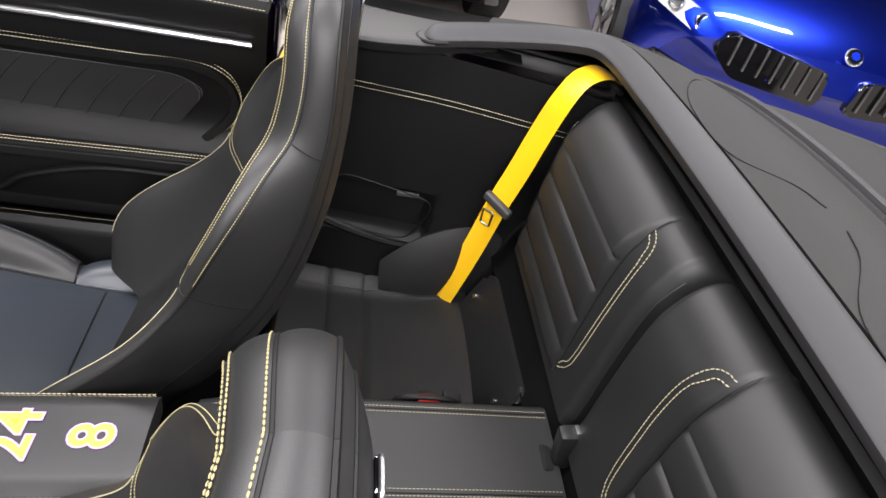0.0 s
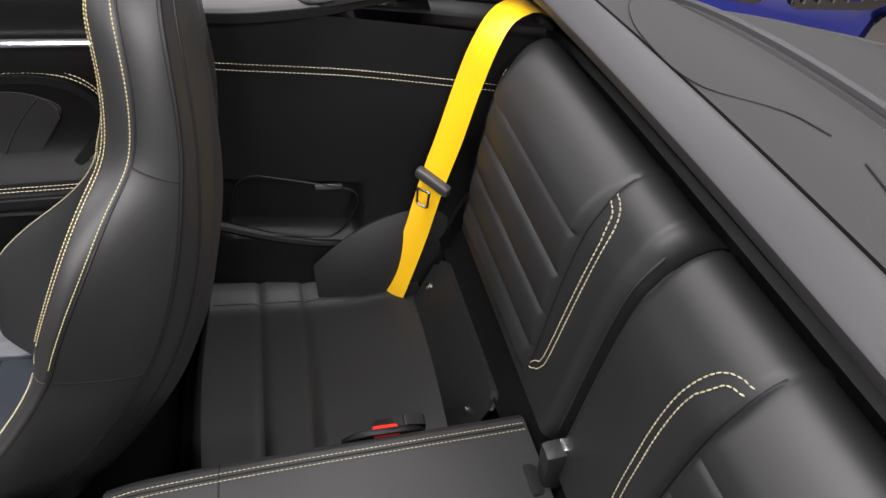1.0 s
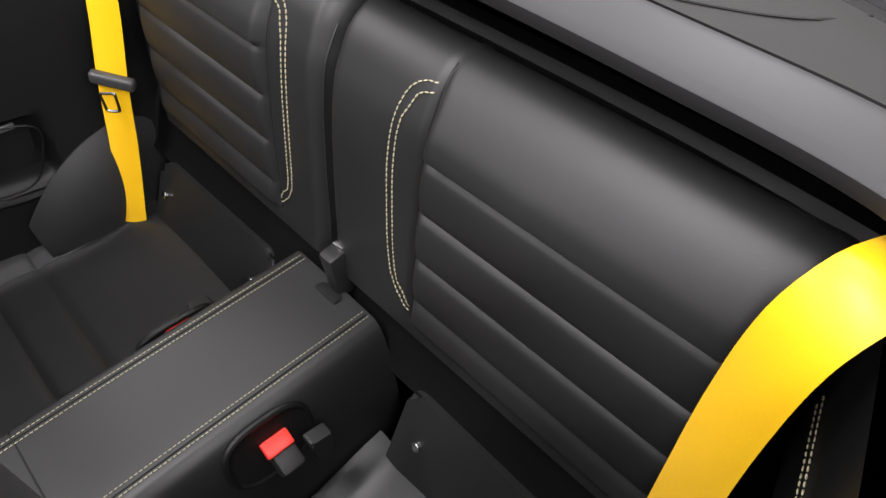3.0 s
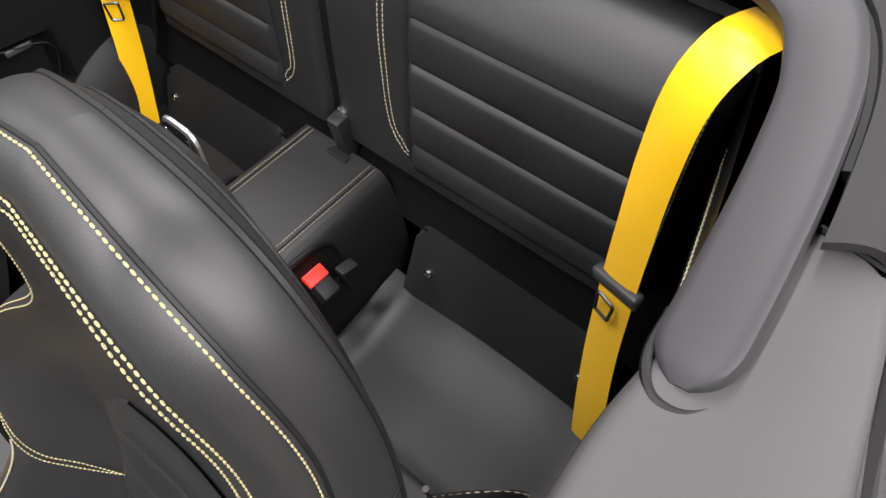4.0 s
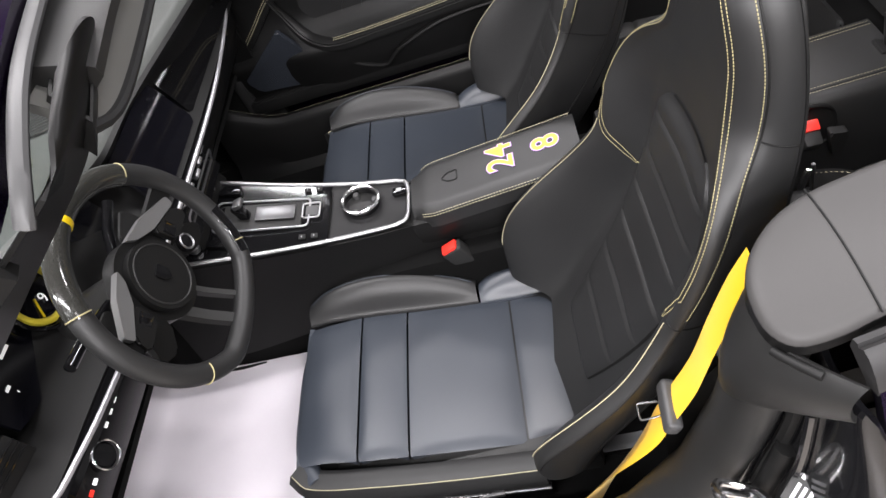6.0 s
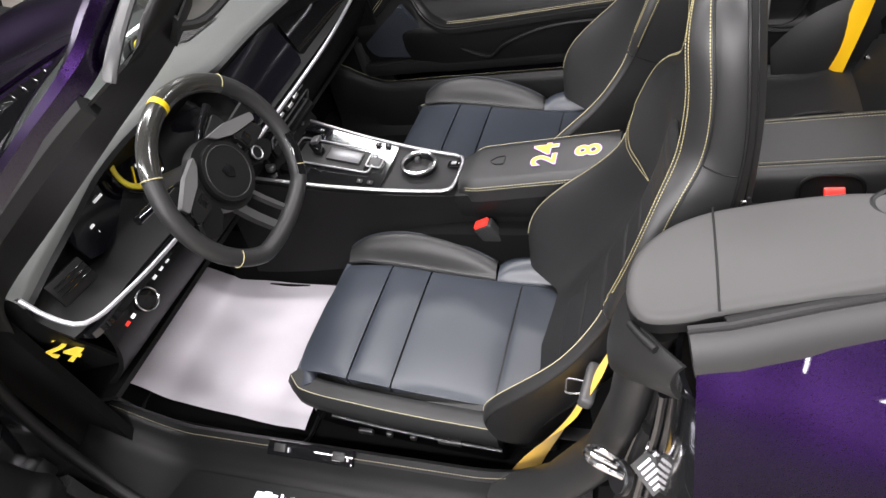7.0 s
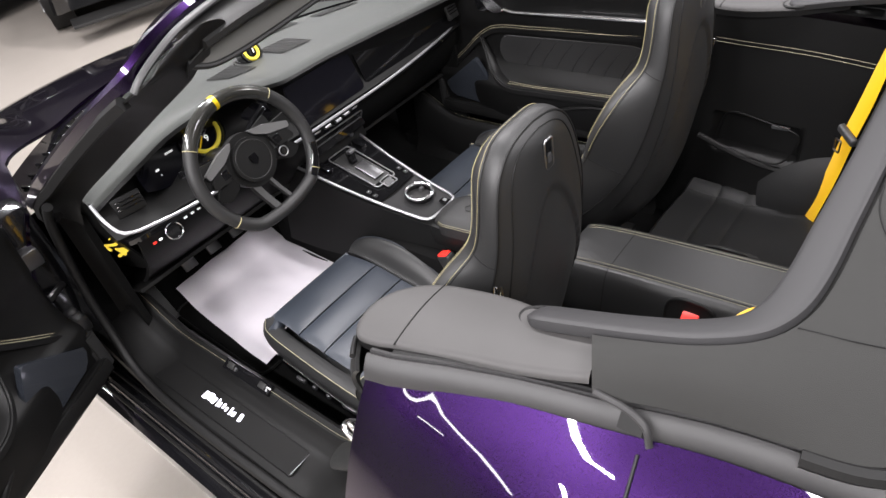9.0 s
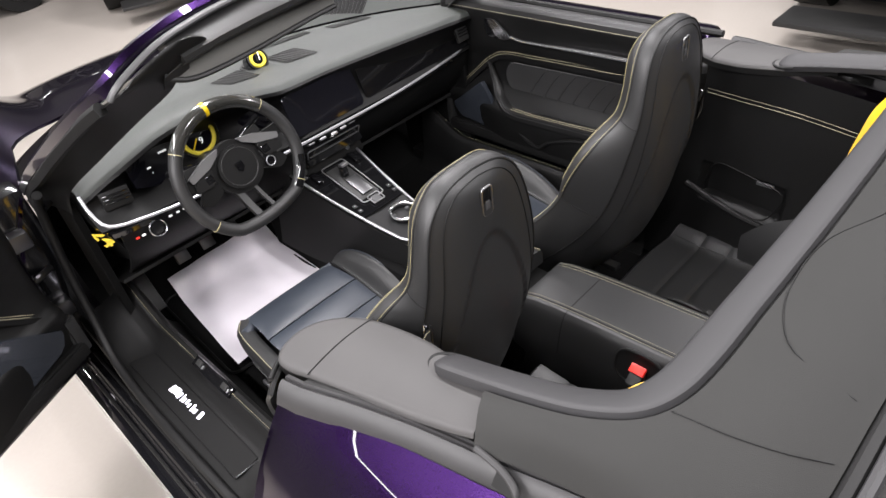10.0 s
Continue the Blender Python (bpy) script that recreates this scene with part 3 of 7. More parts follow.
for s in (-1, 1):
    side_cover(s)
    # pillar finisher at the rear of the door opening
    part("pillar_cap", loft([[(s * (x0 + a * 0.03), y0 + b * 0.024, z0) for a, b in [(-0.15 + 1.45 * math.cos(q), 1.15 * math.sin(q)) for q in np.linspace(0, 2 * math.pi, 21)[:-1]]]
                             for x0, y0, z0 in ((0.650, 0.490, 0.930), (0.656, 0.500, 0.905), (0.664, 0.512, 0.86), (0.666, 0.530, 0.76), (0.670, 0.575, 0.62), (0.680, 0.66, 0.50), (0.69, 0.75, 0.45))]), PLASTIC, car, "black plastic pillar finisher", bevel=0.006)
    part("opening_seal", tube(spline([(s * 0.716, 0.500, 0.80), (s * 0.722, 0.518, 0.72), (s * 0.735, 0.555, 0.58), (s * 0.775, 0.63, 0.45), (s * 0.806, 0.74, 0.395), (s * 0.816, 0.95, 0.388), (s * 0.816, 1.30, 0.388), (s * 0.808, 1.46, 0.42), (s * 0.79, 1.55, 0.52), (s * 0.775, 1.59, 0.66), (s * 0.762, 1.58, 0.80), (s * 0.756, 1.54, 0.90), (s * 0.752, 1.50, 0.945)], 60), 0.012, 10), RUBBER, car, "black rubber door opening seal")


def curve3(u, points):
    """A smooth line through evenly keyed points."""
    n = len(points) - 1
    return Vector([curve_at(u * n, [(i, p[d]) for i, p in enumerate(points)]) for d in range(3)])


def finisher(u, v):
    """Soft black cap between the cover's front end and the door jamb."""
    top = curve3(u, ((-0.596, 0.486, 0.968), (-0.628, 0.512, 0.966), (-0.657, 0.519, 0.966), (-0.690, 0.508, 0.968), (-0.722, 0.485, 0.972), (-0.746, 0.462, 0.974)))
    low = curve3(u, ((-0.612, 0.505, 0.83), (-0.640, 0.540, 0.835), (-0.672, 0.548, 0.855), (-0.704, 0.532, 0.885), (-0.730, 0.505, 0.91), (-0.752, 0.470, 0.925)))
    return top.lerp(low, v) + Vector((-0.003, 0.012, 0.004)) * math.sin(math.pi * (0.10 + 0.90 * v)) ** 0.8


part("jamb_cover", shell(finisher, 22, 16, 0.006), PLASTIC, car, "soft black cap of the door jamb")
part("cover_slot", tube([finisher(u, 0.06) + Vector((0, 0.004, 0.002)) for u in np.linspace(0.62, 0.84, 14)], 0.0042, 10), RUBBER, car)


for s in (-1, 1):
    part("hinge_arm", tube(spline([(s * 0.644, 0.148, 1.020), (s * 0.647, 0.105, 1.018), (s * 0.654, 0.080, 1.011), (s * 0.664, 0.070, 0.992)], 24), 0.0050, 10, flat=0.7), MOULDING, car, "grey hinge arm behind the side cover")
    part("hinge_slot", shell(lambda u, v: Vector((s * lerp(0.648, 0.660, v), lerp(0.112, 0.082, u), lerp(1.012, 0.996, v))), 6, 4, 0.004), RUBBER, car)
    part("panel_gap", tube([flank(0.085 - 0.10 * v, v, s) + Vector((s * 0.001, 0, 0.001)) for v in np.linspace(0.035, 0.34, 30)], 0.0022, 6), RUBBER, car)


# ---- sill ----
def sill(s):
    prof = [(0.575, 0.285), (0.610, 0.30), (0.624, 0.39), (0.634, 0.434), (0.646, 0.448), (0.664, 0.444), (0.680, 0.424), (0.706, 0.404), (0.760, 0.393), (0.80, 0.392), (0.812, 0.380), (0.815, 0.352)]

    def pt(u, v):
        i = u * (len(prof) - 1)
        k = min(len(prof) - 2, int(i))
        x, z = (lerp(prof[k][c], prof[k + 1][c], i - k) for c in (0, 1))
        y = lerp(0.60, 1.64, v)
        lift = 0.10 * smooth01(1.42, 1.66, y) + 0.05 * smooth01(0.82, 0.62, y)
        return Vector((s * x, y, z + lift * smooth01(0.575, 0.66, x)))

    body = part("sill_trim", shell(pt, 34, 40, 0.006), LEATHER_DARK, car, "black leather-covered door sill")
    out = [(0.815, 0.352), (0.835, 0.350), (0.850, 0.352), (0.856, 0.345), (0.862, 0.335), (0.885, 0.330), (0.902, 0.318), (0.908, 0.29), (0.90, 0.22), (0.87, 0.14)]
    part("sill_panel", shell(lambda u, v: Vector((s * interp(u * (len(out) - 1), list(enumerate([p[0] for p in out]))), lerp(0.50, 1.72, v), interp(u * (len(out) - 1), list(enumerate([p[1] for p in out]))))), 28, 20, 0.006), PURPLE if s > 0 else CARBLACK, car, "gloss black painted outer sill")
    for x, z in ((0.828, 0.356), (0.873, 0.340)):
        part("sill_seal", tube([(s * x, y, z) for y in np.linspace(0.52, 1.70, 20)], 0.005, 8), RUBBER, car)
    if s < 0:
        plate = part("sill_plate", prism(round_poly([(0.86, 0.716), (1.42, 0.716), (1.45, 0.782), (0.86, 0.782)], 0.006), lambda a, b, h: (-b, a, interp(b, [(0.706, 0.4060), (0.760, 0.3950), (0.80, 0.3940)]) + h), 0.0025, 0.001), LEATHER_DARK, car, "dark sill plate with lit lettering")
        part("plate_edge", rbox(-0.749, 0.8595, 0.4005, 0.062, 0.0016, 0.0022, 0), SATIN, plate, "bright end of the sill plate")
        # lit lettering drawn as plain bars
        for k, (yy, w, ln) in enumerate(((1.240, 0.021, 0.014), (1.222, 0.021, 0.014), (1.205, 0.019, 0.010), (1.188, 0.024, 0.006), (1.178, 0.014, 0.008), (1.164, 0.014, 0.010), (1.150, 0.012, 0.008), (1.134, 0.022, 0.008), (1.120, 0.013, 0.012), (1.094, 0.022, 0.014))):
            part("lit_logo", rbox(-0.745 + 0.003 * (k % 2), yy, 0.4035, w, ln * (1.15 if k < 3 else 0.75), 0.001, 0, rot=turn(0, 0, 0 if k < 3 else 14)), LIT, car, "white lit logo bar on the sill")
        sw = part("seat_switch_panel", rbox(-0.660, 1.14, 0.448, 0.030, 0.19, 0.014, 0.004, rot=turn(0, -28, 0)), PIANO, car, "gloss black switch panel on the sill")
        for y in (1.205, 1.075):
            part("switch", rbox(-0.662, y, 0.456, 0.016, 0.026, 0.006, 0.002, rot=turn(0, -28, 0)), PLASTIC, sw)
            part("switch_mark", rbox(-0.6645, y - 0.02, 0.4555, 0.010, 0.004, 0.004, 0.001, rot=turn(0, -28, 0)), SATIN, sw)
    line = [pt(0.43, v) for v in np.linspace(0.10, 0.97, 60)]
    part("sill_stitching", stitches([[Vector(p) + Vector((0, 0, 0.004)) for p in line]], 0.0005, 0.004, 0.006), THREAD, car)


sill(-1)
sill(1)
for x0, x1 in ((-0.84, -0.60), (0.60, 0.84)):
    box_part("sill_box", x0 + 0.02, x1 - 0.02, 0.42, 1.72, 0.18, 0.33, RUBBER, car)


# ---- front body: cowl, bonnet and wings ----
def bonnet(u, v):
    x = lerp(-0.90, 0.90, u)
    ax = abs(x)
    y = lerp(lerp(1.80 + 0.50 * max(0.0, 1 - (ax / 0.80) ** 2.0), 1.63, smooth01(0.68, 0.78, ax)), 3.55, v)
    crown = curve_at(y, [(1.8, 0.925), (2.2, 0.885), (2.7, 0.80), (3.2, 0.68), (3.6, 0.50)])
    wing = curve_at(y, [(1.8, 0.915), (2.2, 0.915), (2.6, 0.895), (3.0, 0.83), (3.3, 0.72), (3.6, 0.50)])
    z = lerp(crown - 0.03 * (ax / 0.5) ** 2, wing, smooth01(0.42, 0.68, ax))
    z -= 0.30 * smooth01(0.72, 0.92, ax) ** 1.3
    half = curve_at(y, [(1.8, 0.90), (2.6, 0.93), (3.1, 0.88), (3.6, 0.62)]) / 0.90
    return Vector((x * half, y, z))


part("bonnet", shell(bonnet, 70, 50, -0.010), PURPLE, car, "glossy dark purple bonnet flowing into the front wings")
for s in (-1, 1):
    part("bonnet_gap", tube([bonnet(0.5 + s * 0.29 * (1 - 0.25 * v), v) + Vector((0, 0, 0.001)) for v in np.linspace(0.02, 0.85, 30)], 0.003, 6), RUBBER, car)
    part("wing_gap", tube([bonnet(0.5 + s * lerp(0.30, 0.499, k), 0.14) + Vector((0, 0, 0.001)) for k in np.linspace(0, 1, 20)], 0.003, 6), RUBBER, car)
    part("front_flank", shell(lambda u, v: Vector((s * lerp(0.895, 0.90 + 0.02 * math.sin(3 * v), u), lerp(1.80, 2.25, u), lerp(0.80, 0.25, v))), 10, 14, 0.008), PURPLE, car)


def glass_foot(x):
    return 1.52 + 0.39 * max(0.0, 1 - (abs(x) / 0.755) ** 2.2)


part("cowl", shell(lambda u, v: Vector((lerp(-0.75, 0.75, u), lerp(glass_foot(lerp(-0.75, 0.75, u)) - 0.01, 1.84 + 0.50 * max(0.0, 1 - (abs(lerp(-0.75, 0.75, u)) / 0.80) ** 2.0), v), 0.900 - 0.035 * v)), 40, 6, 0.01), PIANO, car, "black cowl under the windscreen")
for k in range(34):
    x = -0.70 + 0.042 * k
    gap = 0.22 + 0.10 * (1 - (x / 0.75) ** 2)
    part("cowl_slat", rbox(x, glass_foot(x) + 0.06 + 0.72 * gap, 0.880, 0.007, 0.20 * gap, 0.008, 0.002, rot=turn(3, 0, 28 if x < 0 else -28)), PIANO, car)
for x0, x1 in ((-0.60, -0.05), (-0.02, 0.50)):
    part("wiper", tube(spline([(x, glass_foot(x) + 0.01, 0.938) for x in np.linspace(x0, x1, 6)], 20), 0.007, 8, flat=0.6), RUBBER, car, "black wiper arm and blade")

# ---- windscreen frame ----
HEAD = [(-0.590, 1.030, 1.246), (-0.545, 1.040, 1.264), (-0.47, 1.050, 1.278), (-0.35, 1.064, 1.288), (-0.2, 1.074, 1.295), (0, 1.079, 1.298)]
HEAD = HEAD + [(-x, y, z) for x, y, z in HEAD[-2::-1]]
PILLAR = [(-0.572, 1.000, 1.262), (-0.598, 1.050, 1.250), (-0.640, 1.14, 1.200), (-0.684, 1.26, 1.115), (-0.716, 1.38, 1.025), (-0.736, 1.48, 0.950), (-0.748, 1.56, 0.890)]
head_path = spline(HEAD, 60)
PAINTED = [(0, 1.135, 1.338), (-0.2, 1.128, 1.337), (-0.34, 1.112, 1.333), (-0.42, 1.104, 1.326), (-0.48, 1.100, 1.312), (-0.545, 1.102, 1.290), (-0.600, 1.118, 1.252), (-0.652, 1.21, 1.190), (-0.700, 1.36, 1.095), (-0.735, 1.50, 1.005), (-0.748, 1.60, 0.935)]
part("header_trim", sweep(spline([(x, y, z) for x, y, z in HEAD if abs(x) < 0.48], 50), [(-0.052, -0.010), (-0.052, 0.026), (-0.036, 0.030), (-0.020, 0.024), (0.0, 0.016), (0.020, 0.008), (0.030, 0.0), (0.030, -0.010), (0.010, -0.022)]), PLASTIC, car, "black header finisher", bevel=0.002)
PILLAR_OUT = [(-0.500, 1.030, 1.300), (-0.560, 1.030, 1.280), (-0.592, 1.035, 1.256), (-0.610, 1.065, 1.238), (-0.650, 1.17, 1.180), (-0.700, 1.32, 1.085), (-0.735, 1.46, 0.995), (-0.750, 1.57, 0.930), (-0.752, 1.60, 0.880)]
PILLAR_IN = [(-0.400, 1.040, 1.284), (-0.445, 1.045, 1.266), (-0.470, 1.055, 1.240), (-0.490, 1.078, 1.209), (-0.548, 1.18, 1.136), (-0.622, 1.33, 1.030), (-0.672, 1.45, 0.948), (-0.690, 1.50, 0.905), (-0.700, 1.53, 0.840)]
pillar_out, pillar_in = spline(PILLAR_OUT, 60), spline(PILLAR_IN, 60)
for s in (-1, 1):
    def flip(p):
        return Vector((s * abs(p.x), p.y, p.z))

    def pillar_pt(u, v):
        i = u * 59
        k = min(58, int(i))
        p, q = pillar_out[k].lerp(pillar_out[k + 1], i - k), pillar_in[k].lerp(pillar_in[k + 1], i - k)
        return flip(p.lerp(q, v) + Vector((0.10, -0.62, 0.55)) * 0.034 * lerp(1.0, 0.8, u) * math.sin(math.pi * v) ** 0.6)
    part("pillar_trim", shell(pillar_pt, 50, 18, -0.004), LEATHER_DARK, car, "wide black windscreen pillar trim")
    part("pillar_seal", sweep([p + Vector((0, -0.004, 0.006)) for p in [flip(q) for q in pillar_out[14:]]], [(-0.010, -0.014), (-0.012, 0.004), (-0.004, 0.012), (0.006, 0.011), (0.012, 0.002), (0.010, -0.014)]), RUBBER, car, "thick black rubber seal along the windscreen pillar", bevel=0.002)
    part("pillar_shell", sweep([flip(p) for p in spline(PAINTED, 70)], lambda t: [(a, b) for a, b in ((-0.020, -0.018), (-0.018, 0.004), (-0.006, 0.013), (0.008, 0.012), (0.018, 0.002), (0.018, -0.018))]), PURPLE, car, "purple painted windscreen frame", bevel=0.002)
    part("header_strip", tube(spline([flip(Vector(p)) for p in ((-0.02, 1.108, 1.333), (-0.2, 1.098, 1.330), (-0.34, 1.082, 1.325), (-0.44, 1.070, 1.314), (-0.50, 1.066, 1.300), (-0.56, 1.062, 1.276), (-0.598, 1.060, 1.256), (-0.612, 1.066, 1.240))], 50), 0.0095, 10, flat=0.7), GREYPLASTIC, car, "grey rubber strip along the header")
    corner = [Vector((s * x, y, z)) for x, y, z in ((0.512, 1.033, 1.245), (0.452, 1.040, 1.261), (0.430, 1.072, 1.288), (0.490, 1.066, 1.272))]
    mid = sum(corner, Vector()) / 4
    lift = Vector((0, -0.012, 0.016))
    latch = part("latch_socket", loft([[p + (p - mid) * g + lift * h for p in corner] for g, h in ((0.10, -1.2), (0.06, 0.2), (-0.02, 0.5), (-0.16, 0.5), (-0.22, 0.0))]), PLASTIC, car, "black roof latch socket in the header", bevel=0.002)
    part("socket_hollow", loft([[p + (p - mid) * -0.26 + lift * h for p in corner] for h in (0.0, 0.12)]), RUBBER, latch)

    # sun visor folded back under the header
    def visor_pt(u, v):
        x = lerp(0.05, 0.500, u)
        y1 = curve_at(x, [(0.0, 1.090), (0.10, 1.086), (0.30, 1.064), (0.43, 1.048), (0.50, 1.044)])
        z1 = curve_at(x, [(0.0, 1.236), (0.10, 1.232), (0.30, 1.222), (0.40, 1.221), (0.46, 1.226), (0.50, 1.242)])
        return Vector((s * x, lerp(y1 + 0.030, y1, v) - 0.006 * math.sin(math.pi * v), lerp(1.284, z1, v)))
    visor = part("sun_visor", shell(visor_pt, 16, 8, 0.010), VISOR, car, "grey sun visor with stitched edge")
    part("visor_edge", tube([visor_pt(u, 1.0) for u in np.linspace(0, 1, 30)], 0.0060, 8), LEATHER, visor)
    part("visor_stitching", stitches([[visor_pt(u, 0.96) + Vector((0, 0, 0.002)) for u in np.linspace(0, 1, 60)]], 0.0007, 0.0045, 0.006), THREAD, visor)

# windscreen glass between header and cowl
screen_low = spline([(x, glass_foot(x), 0.925) for x in np.linspace(-0.735, 0.735, 15)], 30)
screen_high = spline([(-0.585, 1.03, 1.252), (-0.3, 1.072, 1.292), (0, 1.084, 1.299), (0.3, 1.072, 1.292), (0.585, 1.03, 1.252)], 30)


def screen(u, v):
    k = u * 29
    i = min(28, int(k))
    a, b = screen_low[i].lerp(screen_low[i + 1], k - i), screen_high[i].lerp(screen_high[i + 1], k - i)
    return a.lerp(b, v) + Vector((0, 0.03, 0.035)) * math.sin(math.pi * v)


wind = part("windscreen", grid(screen, 30, 16), GLASS, car, "clear curved windscreen")
wind.visible_shadow = False

# ---- rear cabin ----
def rear_seatback(s):
    ob = thing("rear_seatback", "upright black leather rear seatback with fluted insert and cream double stitching", "seat back", (s * 0.24, 0.02, 0.68), "rear seatbacks")
    prof = [(0.676, 0.046), (0.70, 0.045), (0.74, 0.042), (0.79, 0.040), (0.84, 0.037), (0.89, 0.033), (0.935, 0.026), (0.965, 0.015), (0.986, 0.004), (1.000, -0.010), (1.007, -0.026), (1.006, -0.041), (0.997, -0.054), (0.972, -0.060)]
    inner = 0.029 if s > 0 else -0.023          # the split lies a little to the passenger's side

    def profile(w):
        i = w * (len(prof) - 1)
        return curve_at(i, [(n, p[1]) for n, p in enumerate(prof)]), curve_at(i, [(n, p[0]) for n, p in enumerate(prof)])

    rows = [profile(w) for w in np.linspace(0, 1, 170)]

    def shape(x, y, z):
        side = max(0.0, 1 - (x - inner) / 0.024), max(0.0, 1 - (0.478 - x) / 0.040)
        y -= 0.026 * side[0] ** 2.2 + 0.034 * side[1] ** 2.2
        z -= (0.020 * side[0] ** 2 + 0.026 * side[1] ** 2) * smooth01(0.92, 1.0, z)
        # upright seam beside the stitched centre panel, and the pillow outboard of it
        y -= 0.0045 * math.exp(-((x - 0.127) / 0.0035) ** 2) * smooth01(0.69, 0.71, z)
        across = smooth01(0.128, 0.140, x) * (1 - smooth01(0.425, 0.452, x))
        y += 0.011 * across * smooth01(0.921, 0.930, z) * smooth01(1.005, 0.945, z)
        # fluted insert under the pillow
        inset = across * (1 - smooth01(0.919, 0.927, z)) * smooth01(0.690, 0.712, z)
        f = (0.926 - z) / 0.0625
        y += inset * (-0.0005 + 0.0095 * max(0.0, math.sin(math.pi * (f % 1.0) ** 0.80)) ** 0.42)
        return Vector((s * x, y, z))

    part("cushion", grid(lambda u, v: shape(lerp(inner, 0.478, u), *rows[round(v * 169)]), 130, 170), LEATHER, ob)
    part("back_board", rbox(s * 0.25, -0.050, 0.82, 0.45, 0.02, 0.30, 0.01), CARPET, ob)

    def face(x, z, lift=0.0012):
        best = min(rows[:118], key=lambda r: abs(r[1] - z))
        p = shape(x, *best)
        return Vector((p.x, p.y + lift, p.z + lift * 0.3))

    arch = [(0.126, 0.711), (0.108, 0.726), (0.096, 0.745), (0.090, 0.775), (0.086, 0.84), (0.084, 0.90), (0.086, 0.942), (0.093, 0.968), (0.105, 0.981), (0.126, 0.986)]
    lines = []
    for d in (0.0, 0.0085):
        line = spline([(min(0.124, a + (d if 0 < i < 8 else d * 0.3)), b - (d if i > 6 else -0.6 * d if i < 2 else 0), 0) for i, (a, b) in enumerate(arch)], 90)
        lines.append([face(p.x, p.y) for p in line])
    part("stitching", stitches(lines, 0.0009, 0.0046, 0.0062), THREAD, ob, "cream double stitching")
    part("panel_seam", tube([face(0.127, z, 0.0004) for z in np.linspace(0.700, 1.004, 60)], 0.0011, 6), RUBBER, ob)
    side = [[face(0.466, z, 0.003) for z in np.linspace(0.71, 0.965, 50)], [face(0.458, z, 0.003) for z in np.linspace(0.71, 0.965, 50)]]
    part("side_stitching", stitches(side, 0.0009, 0.0046, 0.0062), THREAD, ob)
    part("side_seam", tube([face(0.446, z, 0.001) for z in np.linspace(0.70, 0.95, 30)], 0.0016, 6), RUBBER, ob)
    part("edge_piping", tube([face(inner + 0.006, z, 0.001) for z in np.linspace(0.70, 0.985, 40)], 0.0016, 6), LEATHER, ob)
    return ob


def lower_board(s):
    ob = thing("rear_kick_board", "low black leather board with chrome screws behind the rear seat cushion", "kick board", (s * 0.3, 0.06, 0.42), "rear kick boards")

    def to3(a, b, h):
        # a along x, b along the slope
        return (s * a, lerp(0.098, 0.030, (b - 0.40) / 0.18) + h * 0.95, b + 0.014 + h * 0.2)
    part("board", prism(round_poly([(0.146, 0.415), (0.478, 0.415), (0.476, 0.556), (0.450, 0.576), (0.150, 0.580)], [0.01, 0.01, 0.03, 0.03, 0.02]), to3, 0.034, 0.016, 4), LEATHER, ob)
    for a in (0.186, 0.452):
        p = to3(a, 0.515, 0.035)
        part("screw", disc(p, (0, 0.95, 0.3), 0.0068, 0.006, 16, 0.001), CHROME, ob, "small chrome screw")
    return ob


def rear_cushion(s):
    ob = thing("rear_seat_cushion", "shallow black leather rear seat cushion with rolled front edge and seams", "seat cushion", (s * 0.33, 0.28, 0.28), "rear seat cushions")

    def pt(u, v):
        x = lerp(0.118, 0.560, u)
        y = lerp(0.09, 0.505, v)
        z = 0.462 + 0.012 * math.sin(math.pi * u) + 0.016 * smooth01(0.30, 0.0, v) - 0.012 * math.sin(math.pi * v)
        z += 0.022 * smooth01(0.85, 1.0, u) + 0.012 * smooth01(0.12, 0.0, u)
        z -= 0.14 * smooth01(0.90, 1.0, v) ** 2
        for g in (0.52, 0.71):
            z -= 0.005 * math.exp(-((v - g) / 0.014) ** 2)
        return Vector((s * x, y + 0.012 * smooth01(0.7, 1, v) * math.sin(math.pi * u), z))
    part("pad", shell(pt, 36, 60, 0.05), LEATHER, ob)
    edge = [pt(0.90, v) + Vector((0, 0, 0.001)) for v in np.linspace(0.02, 0.9, 40)]
    part("piping", tube(edge, 0.0016, 6), LEATHER, ob)
    return ob


part("parcel_ledge", sweep([(x, -0.088 + 0.02 * (abs(x) / 0.5) ** 4, 0.994) for x in np.linspace(-0.50, 0.50, 30)], [(-0.016, -0.03), (-0.017, 0.0), (-0.010, 0.008), (0.010, 0.008), (0.018, 0.0), (0.018, -0.03)]), LEATHER_DARK, car, "narrow black leather ledge behind the seatbacks")
part("ledge_gap", tube([(x, -0.064 + 0.02 * (abs(x) / 0.5) ** 4, 0.972) for x in np.linspace(-0.50, 0.50, 20)], 0.010, 8), RUBBER, car)
shelf = part("rear_shelf", grid(lambda u, v: Vector((lerp(-0.56, 0.56, u), lerp(0.060, -0.03, v), 0.590 + 0.095 * smooth01(0, 0.50, v) + 0.01 * v)), 30, 12), CARPET, car, "black carpeted strip in front of the seatbacks")
for s in (-1, 1):
    rear_seatback(s)
    lower_board(s)
    rear_cushion(s)
    box_part("rear_footwell", s * 0.10 if s > 0 else -0.58, 0.58 if s > 0 else -0.10, 0.10, 0.52, 0.20, 0.375, CARPET, car)

# seatback latch on the centre line
latch = thing("seatback_latch", "black plastic seatback latch with a chrome button", "latch", (0, 0.02, 0.655))
